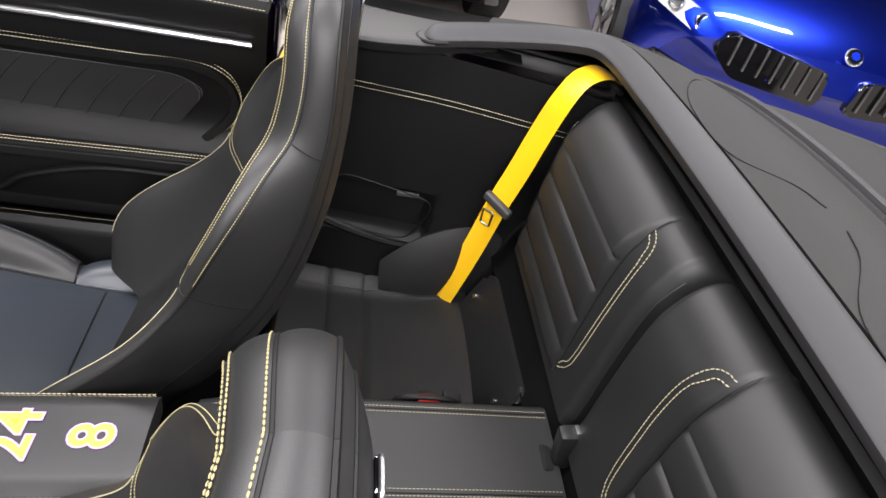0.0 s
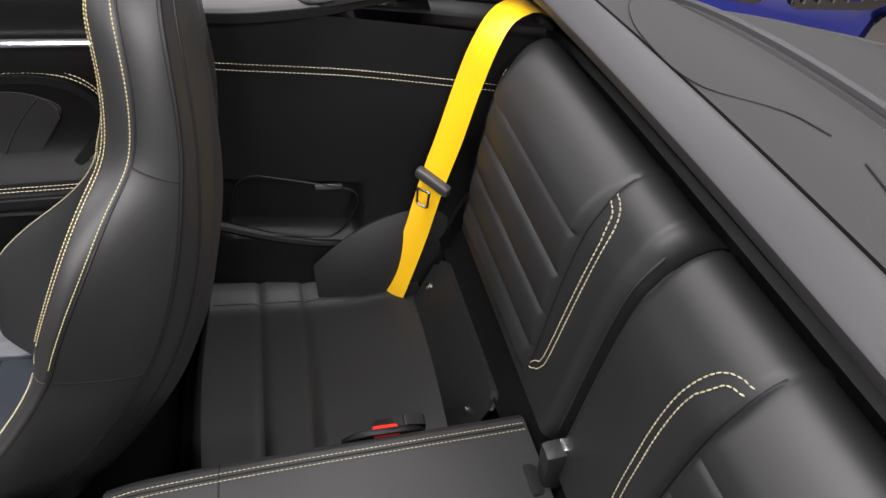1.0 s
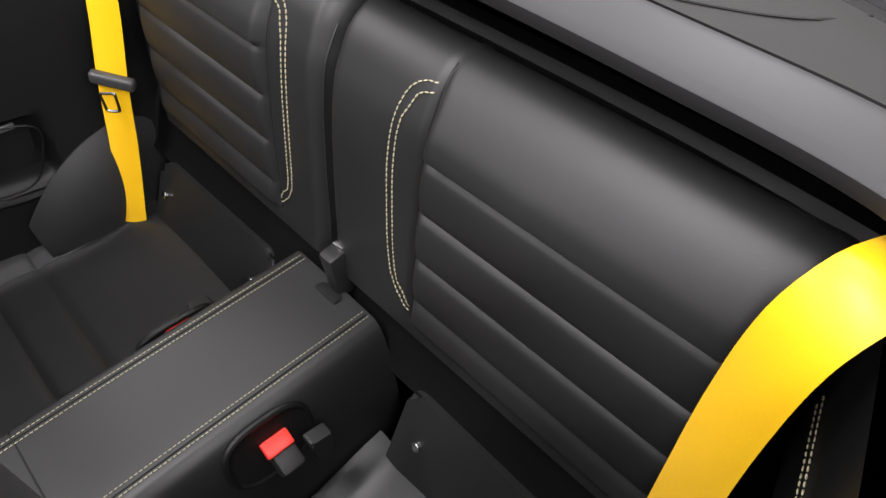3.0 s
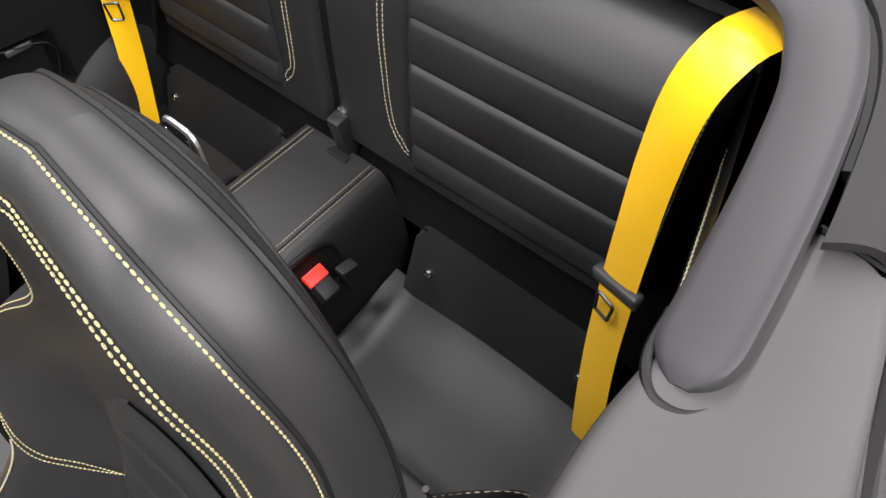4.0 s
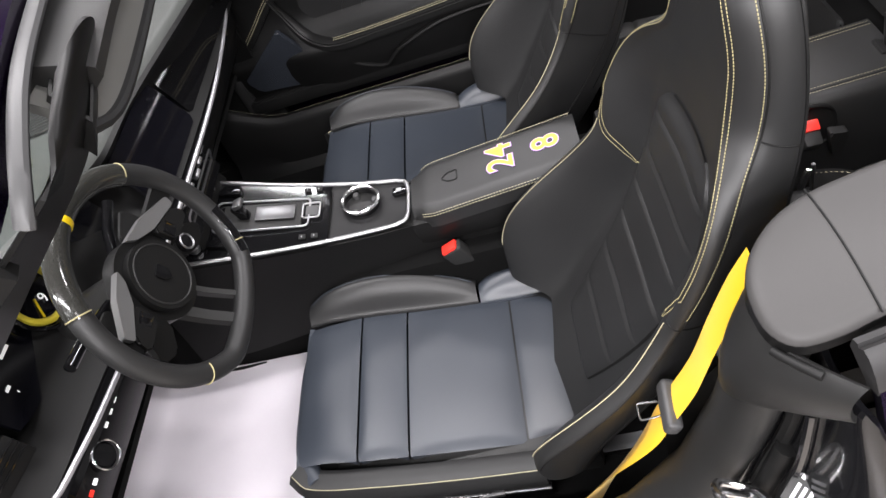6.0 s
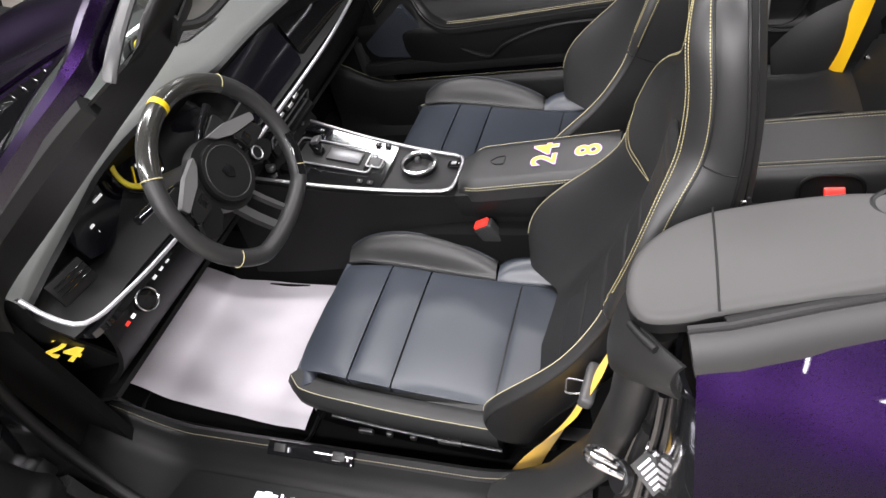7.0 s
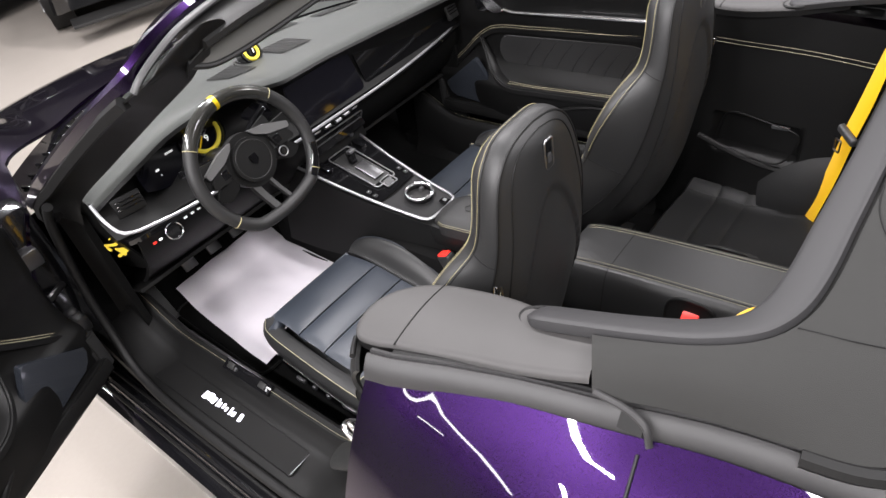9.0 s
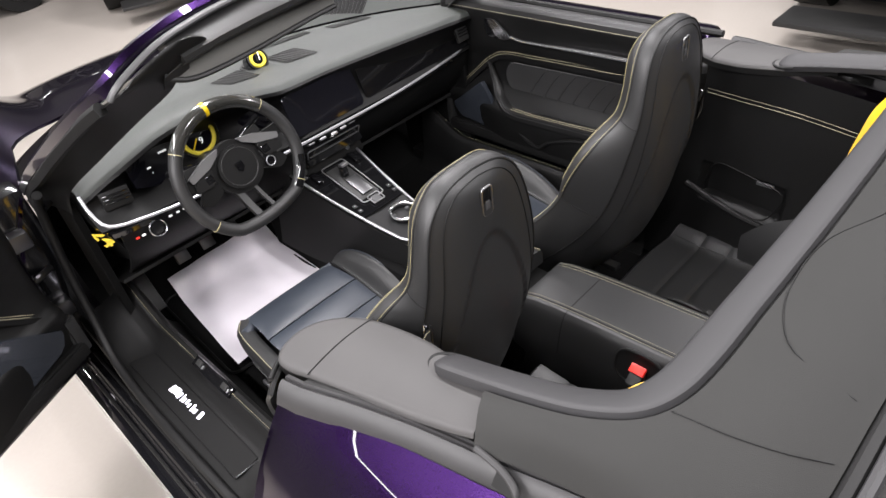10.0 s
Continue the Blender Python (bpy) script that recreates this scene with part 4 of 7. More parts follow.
part("body", rbox(0.002, 0.048, 0.680, 0.026, 0.030, 0.075, 0.007, rot=turn(-8, 0, 0)), PLASTIC, latch)
part("button", rbox(0.002, 0.040, 0.719, 0.017, 0.016, 0.008, 0.003), CHROME, latch, "chrome latch button")
part("foot", rbox(0.002, 0.062, 0.647, 0.042, 0.026, 0.010, 0.005, rot=turn(20, 0, 0)), PLASTIC, latch)

# centre tray between the rear seats
tray = thing("rear_centre_tray", "black leather rear centre tray with two lines of cream stitching", "centre tray", (0, 0.28, 0.30))


def tray_section(y):
    z = curve_at(y, [(0.02, 0.654), (0.05, 0.650), (0.20, 0.644), (0.40, 0.634), (0.52, 0.622), (0.56, 0.610)])
    return [(-0.128, z - 0.23), (-0.120, z - 0.12), (-0.108, z - 0.06), (-0.096, z - 0.022), (-0.084, z - 0.005), (-0.068, z), (0.0, z + 0.001), (0.068, z), (0.084, z - 0.005), (0.096, z - 0.022), (0.108, z - 0.06), (0.120, z - 0.12), (0.128, z - 0.23)]


def tray_pt(a, y):
    sec = tray_section(y)
    i = a * (len(sec) - 1)
    return Vector((0.010 + curve_at(i, [(n, p[0]) for n, p in enumerate(sec)]), y, curve_at(i, [(n, p[1]) for n, p in enumerate(sec)])))


part("pad", grid(lambda u, v: tray_pt(u, lerp(0.050, 0.56, v)), 60, 40), LEATHER, tray)
# front face coloured darker than the pad
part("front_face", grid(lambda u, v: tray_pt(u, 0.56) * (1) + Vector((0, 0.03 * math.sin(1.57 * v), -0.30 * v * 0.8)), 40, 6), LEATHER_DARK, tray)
part("stitching", stitches([[tray_pt(5 / 12 + d, y) + Vector((0, 0, 0.0012)) for y in np.linspace(0.054, 0.555, 80)] for d in (-0.006, 0.012)]
                           + [[tray_pt(7 / 12 + d, y) + Vector((0, 0, 0.0012)) for y in np.linspace(0.054, 0.555, 80)] for d in (0.006, -0.012)], 0.0006, 0.0040, 0.0054), THREAD, tray)
for a in (5 / 12 + 0.003, 7 / 12 - 0.003):
    part("seam", tube([tray_pt(a, y) + Vector((0, 0, 0.0002)) for y in np.linspace(0.054, 0.555, 40)], 0.0012, 6), RUBBER, tray)
part("cross_seam", tube([tray_pt(a, 0.43) for a in np.linspace(0.1, 0.9, 40)], 0.0011, 6), RUBBER, tray)


# buckle pockets in the tray's flanks
def buckle_pocket(s):
    ob = thing("rear_belt_buckle", "black belt buckle with red button in an oval pocket", "belt buckle", (s * 0.13, 0.18, 0.56), "rear buckles")
    c = Vector((s * 0.1045 + 0.010, 0.228, 0.600))
    rim = [c + Vector((s * (0.002 - 0.32 * dz), dy, dz)) for dy, dz in [(0.052 * math.copysign(abs(math.cos(a)) ** 0.7, math.cos(a)), 0.036 * math.copysign(abs(math.sin(a)) ** 0.7, math.sin(a))) for a in np.linspace(0, 2 * math.pi, 33)[:-1]]]
    part("pocket_rim", tube(rim, 0.0045, 8, closed=True), LEATHER_DARK, ob)
    bm = bmesh.new()
    bm.faces.new([bm.verts.new(p + Vector((s * 0.003, 0, 0))) for p in rim])
    part("pocket", bm, RUBBER, ob, "black pocket lining")
    body = part("buckle", rbox(s * 0.120 + 0.008, 0.222, 0.590, 0.040, 0.030, 0.030, 0.006, rot=turn(0, s * 30, 0)), PLASTIC, ob)
    part("button", rbox(s * 0.113 + 0.008, 0.224, 0.610, 0.020, 0.034, 0.011, 0.003, rot=turn(0, s * 30, 0)), RED, ob, "red release button")
    part("holder", prism(round_poly([(0.0, 0.0), (0.052, 0.006), (0.036, 0.062), (0.016, 0.058)], 0.008), lambda a, b, h: (s * (0.122 + h) + 0.008, 0.198 - a * 0.62, 0.607 - b), 0.018, 0.004), PLASTIC, ob, "grey plastic buckle holder")
    return ob


buckle_pocket(-1)
buckle_pocket(1)


# ---- rear side trim ----
def side_trim(s):
    ob = thing("rear_side_trim", "black leather rear side panel with stitched line and recessed grip", "side panel", (s * 0.6, 0.28, 0.3), "rear side trims")

    def pt(u, v):
        z = lerp(0.990, 0.30, v)
        y = lerp(lerp(0.60, 0.455, smooth01(0.62, 0.86, z)), -0.06, u)
        x = curve_at(y, [(-0.06, 0.474), (-0.012, 0.487), (0.08, 0.511), (0.163, 0.531), (0.24, 0.546), (0.42, 0.566), (0.60, 0.598)])
        x += 0.030 * smooth01(0.86, 0.74, z) * smooth01(0.16, 0.0, y)
        # grip recess
        inside = smooth01(0.195, 0.215, y) * smooth01(0.44, 0.415, y) * smooth01(0.585, 0.605, z) * smooth01(0.710, 0.690, z)
        x += 0.035 * inside
        return Vector((s * x, y, z))
    part("panel", grid(pt, 60, 60), LEATHER_DARK, ob)
    lines = []
    for dz in (0.0, 0.010):
        lines.append([Vector((s * (abs(pt((0.455 - y) / 0.515, (0.985 - (0.903 + dz)) / 0.685).x) - 0.0012), y, 0.903 + dz)) for y in np.linspace(0.445, -0.01, 60)])
    part("stitching", stitches(lines, 0.0007, 0.0042, 0.0058), THREAD, ob)
    part("grip_rim", tube([Vector((s * (0.520 + 0.11 * y), y, z)) for y, z in round_poly([(0.195, 0.690), (0.40, 0.722), (0.430, 0.600), (0.24, 0.582)], 0.04)], 0.0020, 8, closed=True), BLACKTRIM, ob, "black grip surround")
    part("grip_plate", rbox(s * 0.550, 0.256, 0.697, 0.006, 0.045, 0.010, 0.002), SATIN, ob, "small satin metal plate")
    part("lower_lip", tube(spline([(s * 0.562, 0.47, 0.625), (s * 0.556, 0.33, 0.580), (s * 0.552, 0.23, 0.570), (s * 0.552, 0.18, 0.60)], 24), 0.009, 8), BLACKTRIM, ob)
    # cushion cheek beside the belt
    part("cheek", shell(lambda u, v: Vector((s * (0.556 - 0.034 * math.sin(math.pi * (0.12 + 0.80 * v)) * math.sin(math.pi * (0.10 + 0.80 * u)) ** 0.6), lerp(0.275, 0.050, u), lerp(0.655 - 0.13 * (1 - u) ** 2.5, 0.43, v))), 22, 18, 0.02), LEATHER, ob)
    return ob


for s in (-1, 1):
    side_trim(s)


# ---- belts ----
def webbing(points, widths, thick=0.0014):
    """A strip of webbing: points along it, with the direction of its width at each."""
    P = spline(points, 60)
    W = [Vector(w) for w in widths]
    rings = []
    for i, p in enumerate(P):
        k = i / 59 * (len(W) - 1)
        j = min(len(W) - 2, int(k))
        w = W[j].lerp(W[j + 1], k - j)
        t = (P[min(59, i + 1)] - P[max(0, i - 1)]).normalized()
        w = (w - t * w.dot(t))
        half = 0.0235
        w = w.normalized() * half
        nrm = w.cross(t).normalized() * thick
        rings.append([p - w, p - w * 0.5 + nrm * 1.3, p + nrm * 1.6, p + w * 0.5 + nrm * 1.3, p + w, p + w * 0.5 - nrm, p - nrm, p - w * 0.5 - nrm])
    return loft(rings), P


def rear_belt(s):
    ob = thing("rear_seat_belt", "bright yellow rear seat belt with grey tongue beside the seatback", "seat belt", (s * 0.5, 0.06, 0.42), "rear belts")
    if s < 0:
        pts = [(-0.492, -0.034, 1.030), (-0.484, 0.004, 1.044), (-0.470, 0.038, 1.040), (-0.458, 0.060, 1.004), (-0.455, 0.071, 0.93), (-0.458, 0.080, 0.84), (-0.462, 0.088, 0.765), (-0.470, 0.100, 0.66), (-0.485, 0.118, 0.56), (-0.500, 0.132, 0.48)]
        wide = [(1, -0.25, 0.1), (1, -0.35, 0), (1, -0.35, 0), (1, -0.30, 0), (1, -0.25, 0), (1, -0.15, 0)]
    else:
        pts = [(0.494, -0.040, 1.026), (0.488, -0.008, 1.036), (0.478, 0.026, 1.024), (0.469, 0.048, 0.988), (0.476, 0.062, 0.92), (0.482, 0.077, 0.83), (0.489, 0.094, 0.74), (0.496, 0.112, 0.62), (0.500, 0.136, 0.50), (0.503, 0.142, 0.47)]
        wide = [(0.90, 0.30, 0.1), (0.82, 0.50, 0), (0.76, 0.62, 0), (0.74, 0.66, -0.1), (0.74, 0.66, -0.1), (0.74, 0.66, -0.1)]
    bm, P = webbing(pts, wide)
    part("webbing", bm, YELLOW, ob, "bright yellow webbing")
    spin = -18 if s < 0 else 42
    part("tongue", rbox(s * (0.461 if s < 0 else 0.478), 0.086 if s < 0 else 0.096, 0.768 if s < 0 else 0.750, 0.066, 0.016, 0.020, 0.006, 3, rot=turn(-8, s * -12, spin)), GREYPLASTIC, ob, "dark grey belt tongue")
    c = Vector((s * (0.458 if s < 0 else 0.474), 0.098 if s < 0 else 0.110, 0.741 if s < 0 else 0.722))
    part("tongue_blade", tube([c + turn(0, 0, spin) @ Vector((s * a, 0.002, b)) for a, b in round_poly([(-0.012, 0.016), (0.012, 0.014), (0.010, -0.016), (-0.010, -0.016)], 0.004)], 0.0022, 6, closed=True), STEEL, ob)
    part("outlet", rbox(s * 0.492, -0.036, 1.018, 0.058, 0.026, 0.010, 0.004, rot=turn(30, 0, 0)), PLASTIC, ob, "black belt outlet")
    return ob


for s in (-1, 1):
    rear_belt(s)


# ---- front seats ----
FRONT = [(0.400, 0.735), (0.458, 0.672), (0.56, 0.596), (0.656, 0.537), (0.76, 0.492), (0.86, 0.462), (0.96, 0.445), (1.05, 0.434), (1.16, 0.425)]
REAR = [(0.400, 0.600), (0.458, 0.530), (0.56, 0.452), (0.656, 0.402), (0.76, 0.372), (0.86, 0.352), (0.96, 0.349), (1.05, 0.351), (1.16, 0.354)]
# stations from the top of the head down the side: panel edge, front seam, rear seam (across, y, z), spine heights front and rear
STATIONS = [
    ((0.000, 0.427, 1.132), (0.000, 0.404, 1.154), (0.000, 0.376, 1.151), 1.050, 1.105),
    ((0.045, 0.432, 1.127), (0.049, 0.408, 1.149), (0.050, 0.376, 1.147), 1.048, 1.102),
    ((0.069, 0.436, 1.112), (0.079, 0.409, 1.131), (0.083, 0.375, 1.129), 1.042, 1.092),
    ((0.087, 0.438, 1.090), (0.105, 0.408, 1.100), (0.108, 0.374, 1.098), 1.035, 1.075),
    ((0.098, 0.438, 1.050), (0.121, 0.407, 1.055), (0.122, 0.374, 1.050), 1.020, 1.042),
    ((0.103, 0.444, 1.008), (0.130, 0.411, 1.015), (0.131, 0.375, 1.005), 0.995, 1.002),
    ((0.116, 0.453, 0.974), (0.139, 0.421, 0.978), (0.140, 0.381, 0.962), 0.962, 0.958),
    ((0.152, 0.470, 0.952), (0.164, 0.444, 0.948), (0.151, 0.390, 0.915), 0.925, 0.91),
    ((0.186, 0.491, 0.918), (0.194, 0.468, 0.908), (0.158, 0.402, 0.865), 0.885, 0.86),
    ((0.204, 0.514, 0.872), (0.213, 0.494, 0.864), (0.163, 0.418, 0.815), 0.845, 0.81),
    ((0.206, 0.537, 0.822), (0.219, 0.520, 0.812), (0.165, 0.436, 0.770), 0.800, 0.765),
    ((0.200, 0.556, 0.765), (0.215, 0.543, 0.765), (0.168, 0.458, 0.722), 0.735, 0.715),
    ((0.224, 0.615, 0.692), (0.240, 0.606, 0.688), (0.180, 0.505, 0.655), 0.660, 0.64),
    ((0.235, 0.690, 0.630), (0.253, 0.682, 0.622), (0.195, 0.570, 0.585), 0.575, 0.565),
    ((0.235, 0.755, 0.568), (0.254, 0.750, 0.558), (0.208, 0.640, 0.515), 0.490, 0.50),
    ((0.224, 0.785, 0.505), (0.246, 0.780, 0.495), (0.215, 0.700, 0.450), 0.430, 0.44),
    ((0.205, 0.790, 0.430), (0.235, 0.775, 0.425), (0.215, 0.720, 0.390), 0.400, 0.39)]


def front_seat(o, label):
    """o: the outboard side, -1 for the driver's. a runs across the seat, outboard positive."""
    cx, dy = o * 0.336, (0.018 if o > 0 else 0.0)
    ob = thing("sports_seat", label, "car seat", (cx, 0.85, 0.285), "front seats")
    NS = len(STATIONS) - 1
    edge, seam, back = ([Vector([curve_at(k / 160 * NS, [(i, st[c][d]) for i, st in enumerate(STATIONS)]) for d in range(3)]) for k in range(161)] for c in (0, 1, 2))
    def relax(line, rounds):
        for _ in range(rounds):
            line = [line[0]] + [(line[i - 1] + line[i] * 2 + line[i + 1]) / 4 for i in range(1, len(line) - 1)] + [line[-1]]
        return line
    edge, seam, back = relax(edge, 16), relax(seam, 24), relax(back, 60)
    levels = [[curve_at(k / 160 * NS, [(i, st[c]) for i, st in enumerate(STATIONS)]) for k in range(161)] for c in (3, 4)]

    def at(path, t):
        k = min(159, int(t * 160))
        f = t * 160 - k
        return path[k].lerp(path[k + 1], f)

    def level(c, t):
        k = min(159, int(t * 160))
        return lerp(levels[c][k], levels[c][k + 1], t * 160 - k)

    def lean(z):
        """How far the backrest sits forward and up, by height."""
        return interp(z, [(0.45, 0.015), (0.80, 0.027), (0.98, 0.030), (1.10, 0.035)]), interp(z, [(0.80, 0.0), (0.98, 0.010), (1.10, 0.012)])

    def place(p, side):
        fy, fz = lean(p.z)
        return Vector((cx + o * side * p.x, p.y + dy + fy, p.z + fz))

    def panel(t, k):
        """The panel between the spine (k = 0) and its stitched edge (k = 1)."""
        e, zs = at(edge, t), level(0, t)
        z = lerp(zs, e.z, k)
        ys = curve_at(z, FRONT)
        low = smooth01(0.95, 0.80, e.z)
        rise = lerp(k ** 2, 0.10 * k * k + 0.90 * smooth01(0.60, 1.0, k), low)
        y = lerp(ys, e.y, rise) - 0.005 * smooth01(1.0, 0.90, k) * (1 - low) + 0.016 * low * math.sin(math.pi * k) ** 2 * smooth01(0.60, 0.85, k)
        return Vector((e.x * k, y, z))

    def strip(A, B, t, k, bulge):
        p, q = at(A, t), at(B, t)
        out = Vector((p.x, 0.0, max(0.0, p.z - 1.0) * 1.2))
        out = (out.normalized() + Vector((0, 0.35 if A is edge else 0.0, 0))).normalized()
        return p.lerp(q, k) + out * bulge * math.sin(math.pi * k) ** 0.7

    def hind(t, k):
        """Rear face from the rear seam (k = 1) to the middle."""
        b, zk = at(back, t), level(1, t)
        yk = curve_at(zk, REAR)
        z = lerp(zk, b.z, k)
        y = lerp(yk, b.y, k ** 2.4)
        arch = 1.035 - 0.11 * (b.x * k / 0.075) ** 2
        y += 0.007 * smooth01(0.010, -0.010, z - arch) * smooth01(0.95, 0.55, k) * smooth01(0.55, 0.66, z)
        return Vector((b.x * k, y, z))

    def front(a, z, lift=0.0):
        """The panel at a across and z up, by halving the way along it."""
        t0, t1, r = 0.0, 1.0, abs(a)
        for _ in range(22):
            t = (t0 + t1) / 2
            e = at(edge, t)
            k = min(1.0, r / max(1e-5, e.x))
            if r > e.x and t < 0.4 or lerp(level(0, t), e.z, k) > z:
                t0 = t
            else:
                t1 = t
        p = panel(t1, min(1.0, r / max(1e-5, at(edge, t1).x)))
        fy, fz = lean(z)
        return Vector((cx + o * a, p.y + dy + fy + lift, z + fz + lift * 0.25))

    bm = bmesh.new()
    for side in (-1, 1):
        g = grid(lambda u, v: place(panel(u, v), side), 90, 34)
        add_to(bm, g)
    bmesh.ops.remove_doubles(bm, verts=bm.verts, dist=0.0002)
    bmesh.ops.recalc_face_normals(bm, faces=bm.faces)
    part("backrest", bm, LEATHER, ob, "black leather backrest with integrated headrest")
    for side in (-1, 1):
        part("side_roll", grid(lambda u, v: place(strip(edge, seam, u, v, 0.006), side), 110, 10), LEATHER, ob, "padded roll along the edge of the backrest")
        part("side_panel", grid(lambda u, v: place(strip(seam, back, u, v, 0.005), side), 110, 10), LEATHER, ob, "smooth leather side panel of the backrest")
        part("rear_shell", grid(lambda u, v: place(hind(u, v), side), 100, 30), LEATHER, ob, "smooth black rear shell of the backrest")
        # seams between the panels
        part("seam", tube([place(strip(edge, seam, t, 0.985, 0.0), side) for t in np.linspace(0, 0.93, 120)], 0.0016, 6), RUBBER, ob)
        part("rear_seam", tube([place(at(back, t), side) for t in np.linspace(0, 0.93, 120)], 0.0024, 6), RUBBER, ob)
        part("shell_groove", tube([place(hind(t, 0.80), side) + Vector((0, -0.0004, 0)) for t in np.linspace(0, 0.80, 120)], 0.0013, 6), RUBBER, ob)
        part("cross_seam", tube([place(strip(seam, back, 6 / NS, k, 0.0055), side) for k in np.linspace(0, 1, 14)], 0.0011, 6), RUBBER, ob)
        part("lower_seam", tube([place(strip(edge, seam, 10.6 / NS, k, 0.0065), side) for k in np.linspace(0, 1, 8)] + [place(strip(seam, back, (10.6 + 0.3 * k) / NS, k, 0.0055), side) for k in np.linspace(0, 1, 14)], 0.0011, 6), RUBBER, ob)
    # badge on the rear shell
    c = Vector((cx - o * 0.002, 0.3868 + dy, 1.111))
    bd = part("badge_frame", tube([c + Vector((a, -0.0002 - b * 0.02, b)) for a, b in round_poly([(-0.0115, 0.026), (0.0115, 0.026), (0.0115, -0.026), (-0.0115, -0.026)], 0.007)], 0.0017, 6, closed=True), SATIN, ob, "chrome badge frame on the backrest")
    part("badge", rbox(c.x, c.y + 0.0016, c.z, 0.021, 0.003, 0.048, 0.0012, rot=turn(1, 0, 0)), PIANO, bd)
    part("badge_bar", rbox(c.x, c.y - 0.0008, c.z - 0.008, 0.010, 0.0015, 0.016, 0.0004, rot=turn(1, 0, 0)), GREYPLASTIC, bd)

    # fluted insert
    def ins(u, v, lift=0.009):
        z = lerp(0.455, 0.896, v)
        w = curve_at(z, [(0.455, 0.085), (0.56, 0.112), (0.66, 0.126), (0.73, 0.128), (0.80, 0.123), (0.84, 0.116), (0.87, 0.105), (0.888, 0.088), (0.896, 0.070)])
        a = w * (2 * u - 1)
        k = abs(2 * u - 1)
        groove = abs(math.sin(math.pi * (z - 0.455) / 0.066))
        h = lift * (1 - k ** 6) * (0.50 + 0.50 * min(1, groove * 3.4) ** 0.6) * smooth01(1.0, 0.94, v)
        return front(a, z, h + 0.0025 - 0.006 * smooth01(0.96, 1.0, k))
    part("backrest_insert", grid(ins, 48, 130), LEATHER, ob, "fluted black leather insert")

    # stitching: double row round the panel, hooked at the foot, single row on the front seam, piping of the hip wings
    rows = []
    tt = [t for t in np.linspace(0, 10.2 / NS, 150)]
    for side in (-1, 1):
        for k, d in ((0.03, 0.0050), (0.17, 0.0)):
            down = [place(strip(edge, seam, t, k, 0.0068), side) + Vector((0, 0.0008, 0.0003)) for t in tt if t < 9.75 / NS]
            foot = [front(side * (a - d), z + d * 0.8, 0.0024) for a, z in ((0.196, 0.792), (0.180, 0.768), (0.158, 0.750), (0.124, 0.732))]
            rows.append(down + spline([down[-3]] + foot, 40)[2:])
        rows.append([place(strip(edge, seam, t, 0.90, 0.0068), side) + Vector((0, 0.0006, 0.0004)) for t in tt])
    part("stitching", stitches(rows, 0.00062, 0.0028, 0.0038), THREAD_YELLOW, ob, "pale yellow double stitching")
    for side in (-1, 1):
        for A, kk in ((edge, 0.0), (edge, 0.96)):
            part("wing_piping", tube([place(strip(edge, seam, t, kk, 0.0), side) + Vector((0, 0.001, 0.001)) for t in np.linspace(10.7 / NS, 15.0 / NS, 60)], 0.0009, 6), THREAD, ob)

    # cushion: transverse panels
    def ctop(a, y):
        z = curve_at(y, [(0.66, 0.395), (0.80, 0.402), (0.92, 0.416), (1.02, 0.432), (1.12, 0.450), (1.20, 0.460), (1.245, 0.458)])
        return z

    def cushion_panel(y0, y1, a0, a1):
        def pt(u, v):
            y = lerp(y0, y1, v)
            a = lerp(a0(y), a1(y), u)
            puff = (max(0.0, math.sin(math.pi * u)) ** 0.35) * (max(0.0, math.sin(math.pi * (v * 0.97 + 0.015))) ** 0.35)
            z = ctop(a, y) - 0.010 + 0.012 * puff
            return Vector((cx - a, y, z))
        return shell(pt, 26, 16, 0.03)
    spans = [(1.136, 1.256), (1.040, 1.132), (0.824, 1.036), (0.715, 0.820)]
    for y0, y1 in spans:
        part("cushion_panel", cushion_panel(y0, y1, lambda y: -0.170 + 0.010 * smooth01(1.1, 1.24, y), lambda y: 0.152 - 0.006 * smooth01(1.1, 1.24, y)), LEATHER_SHEEN, ob, "smooth black leather cushion panel with painted blue-grey sheen")
    part("cushion_core", rbox(cx + 0.008, 0.998, 0.340, 0.335, 0.525, 0.080, 0.012), LEATHER, ob)
    part("front_roll", tube([(cx - 0.012 + a, 1.252 - 0.03 * (a / 0.16) ** 4, 0.428) for a in np.linspace(-0.165, 0.165, 24)], 0.020, 12), LEATHER_SHEEN, ob, "rounded front edge of the cushion")
    part("cushion_front", shell(lambda u, v: Vector((cx - lerp(-0.162, 0.147, u), 1.254 + 0.018 * math.sin(1.5 * v), 0.452 - 0.075 * v)), 20, 8, 0.01), LEATHER_SHEEN, ob)

    # thigh bolsters: rounded ridges beside the panels
    def ridge(side, y0, y1, a_in, wide, high):
        prof = [(0.0, -0.012), (0.10, 0.006), (0.30, 0.62), (0.52, 0.95), (0.70, 1.0), (0.86, 0.82), (0.96, 0.35), (1.0, -0.6), (1.0, -2.0)]

        def pt(u, v):
            y = lerp(y0, y1, v)
            e = max(0.0, math.sin(math.pi * (0.03 + 0.94 * v))) ** 0.62
            i = u * (len(prof) - 1)
            k = curve_at(i, [(n, p[0]) for n, p in enumerate(prof)])
            h = curve_at(i, [(n, p[1]) for n, p in enumerate(prof)])
            a = a_in(y) + wide * k * (0.55 + 0.45 * e)
            return Vector((cx - side * a, y, ctop(a, y) - 0.004 + high * (h * e if h > 0 else h)))
        return pt
    inner = ridge(-1, 0.885, 1.252, lambda y: 0.168, 0.086, 0.056)
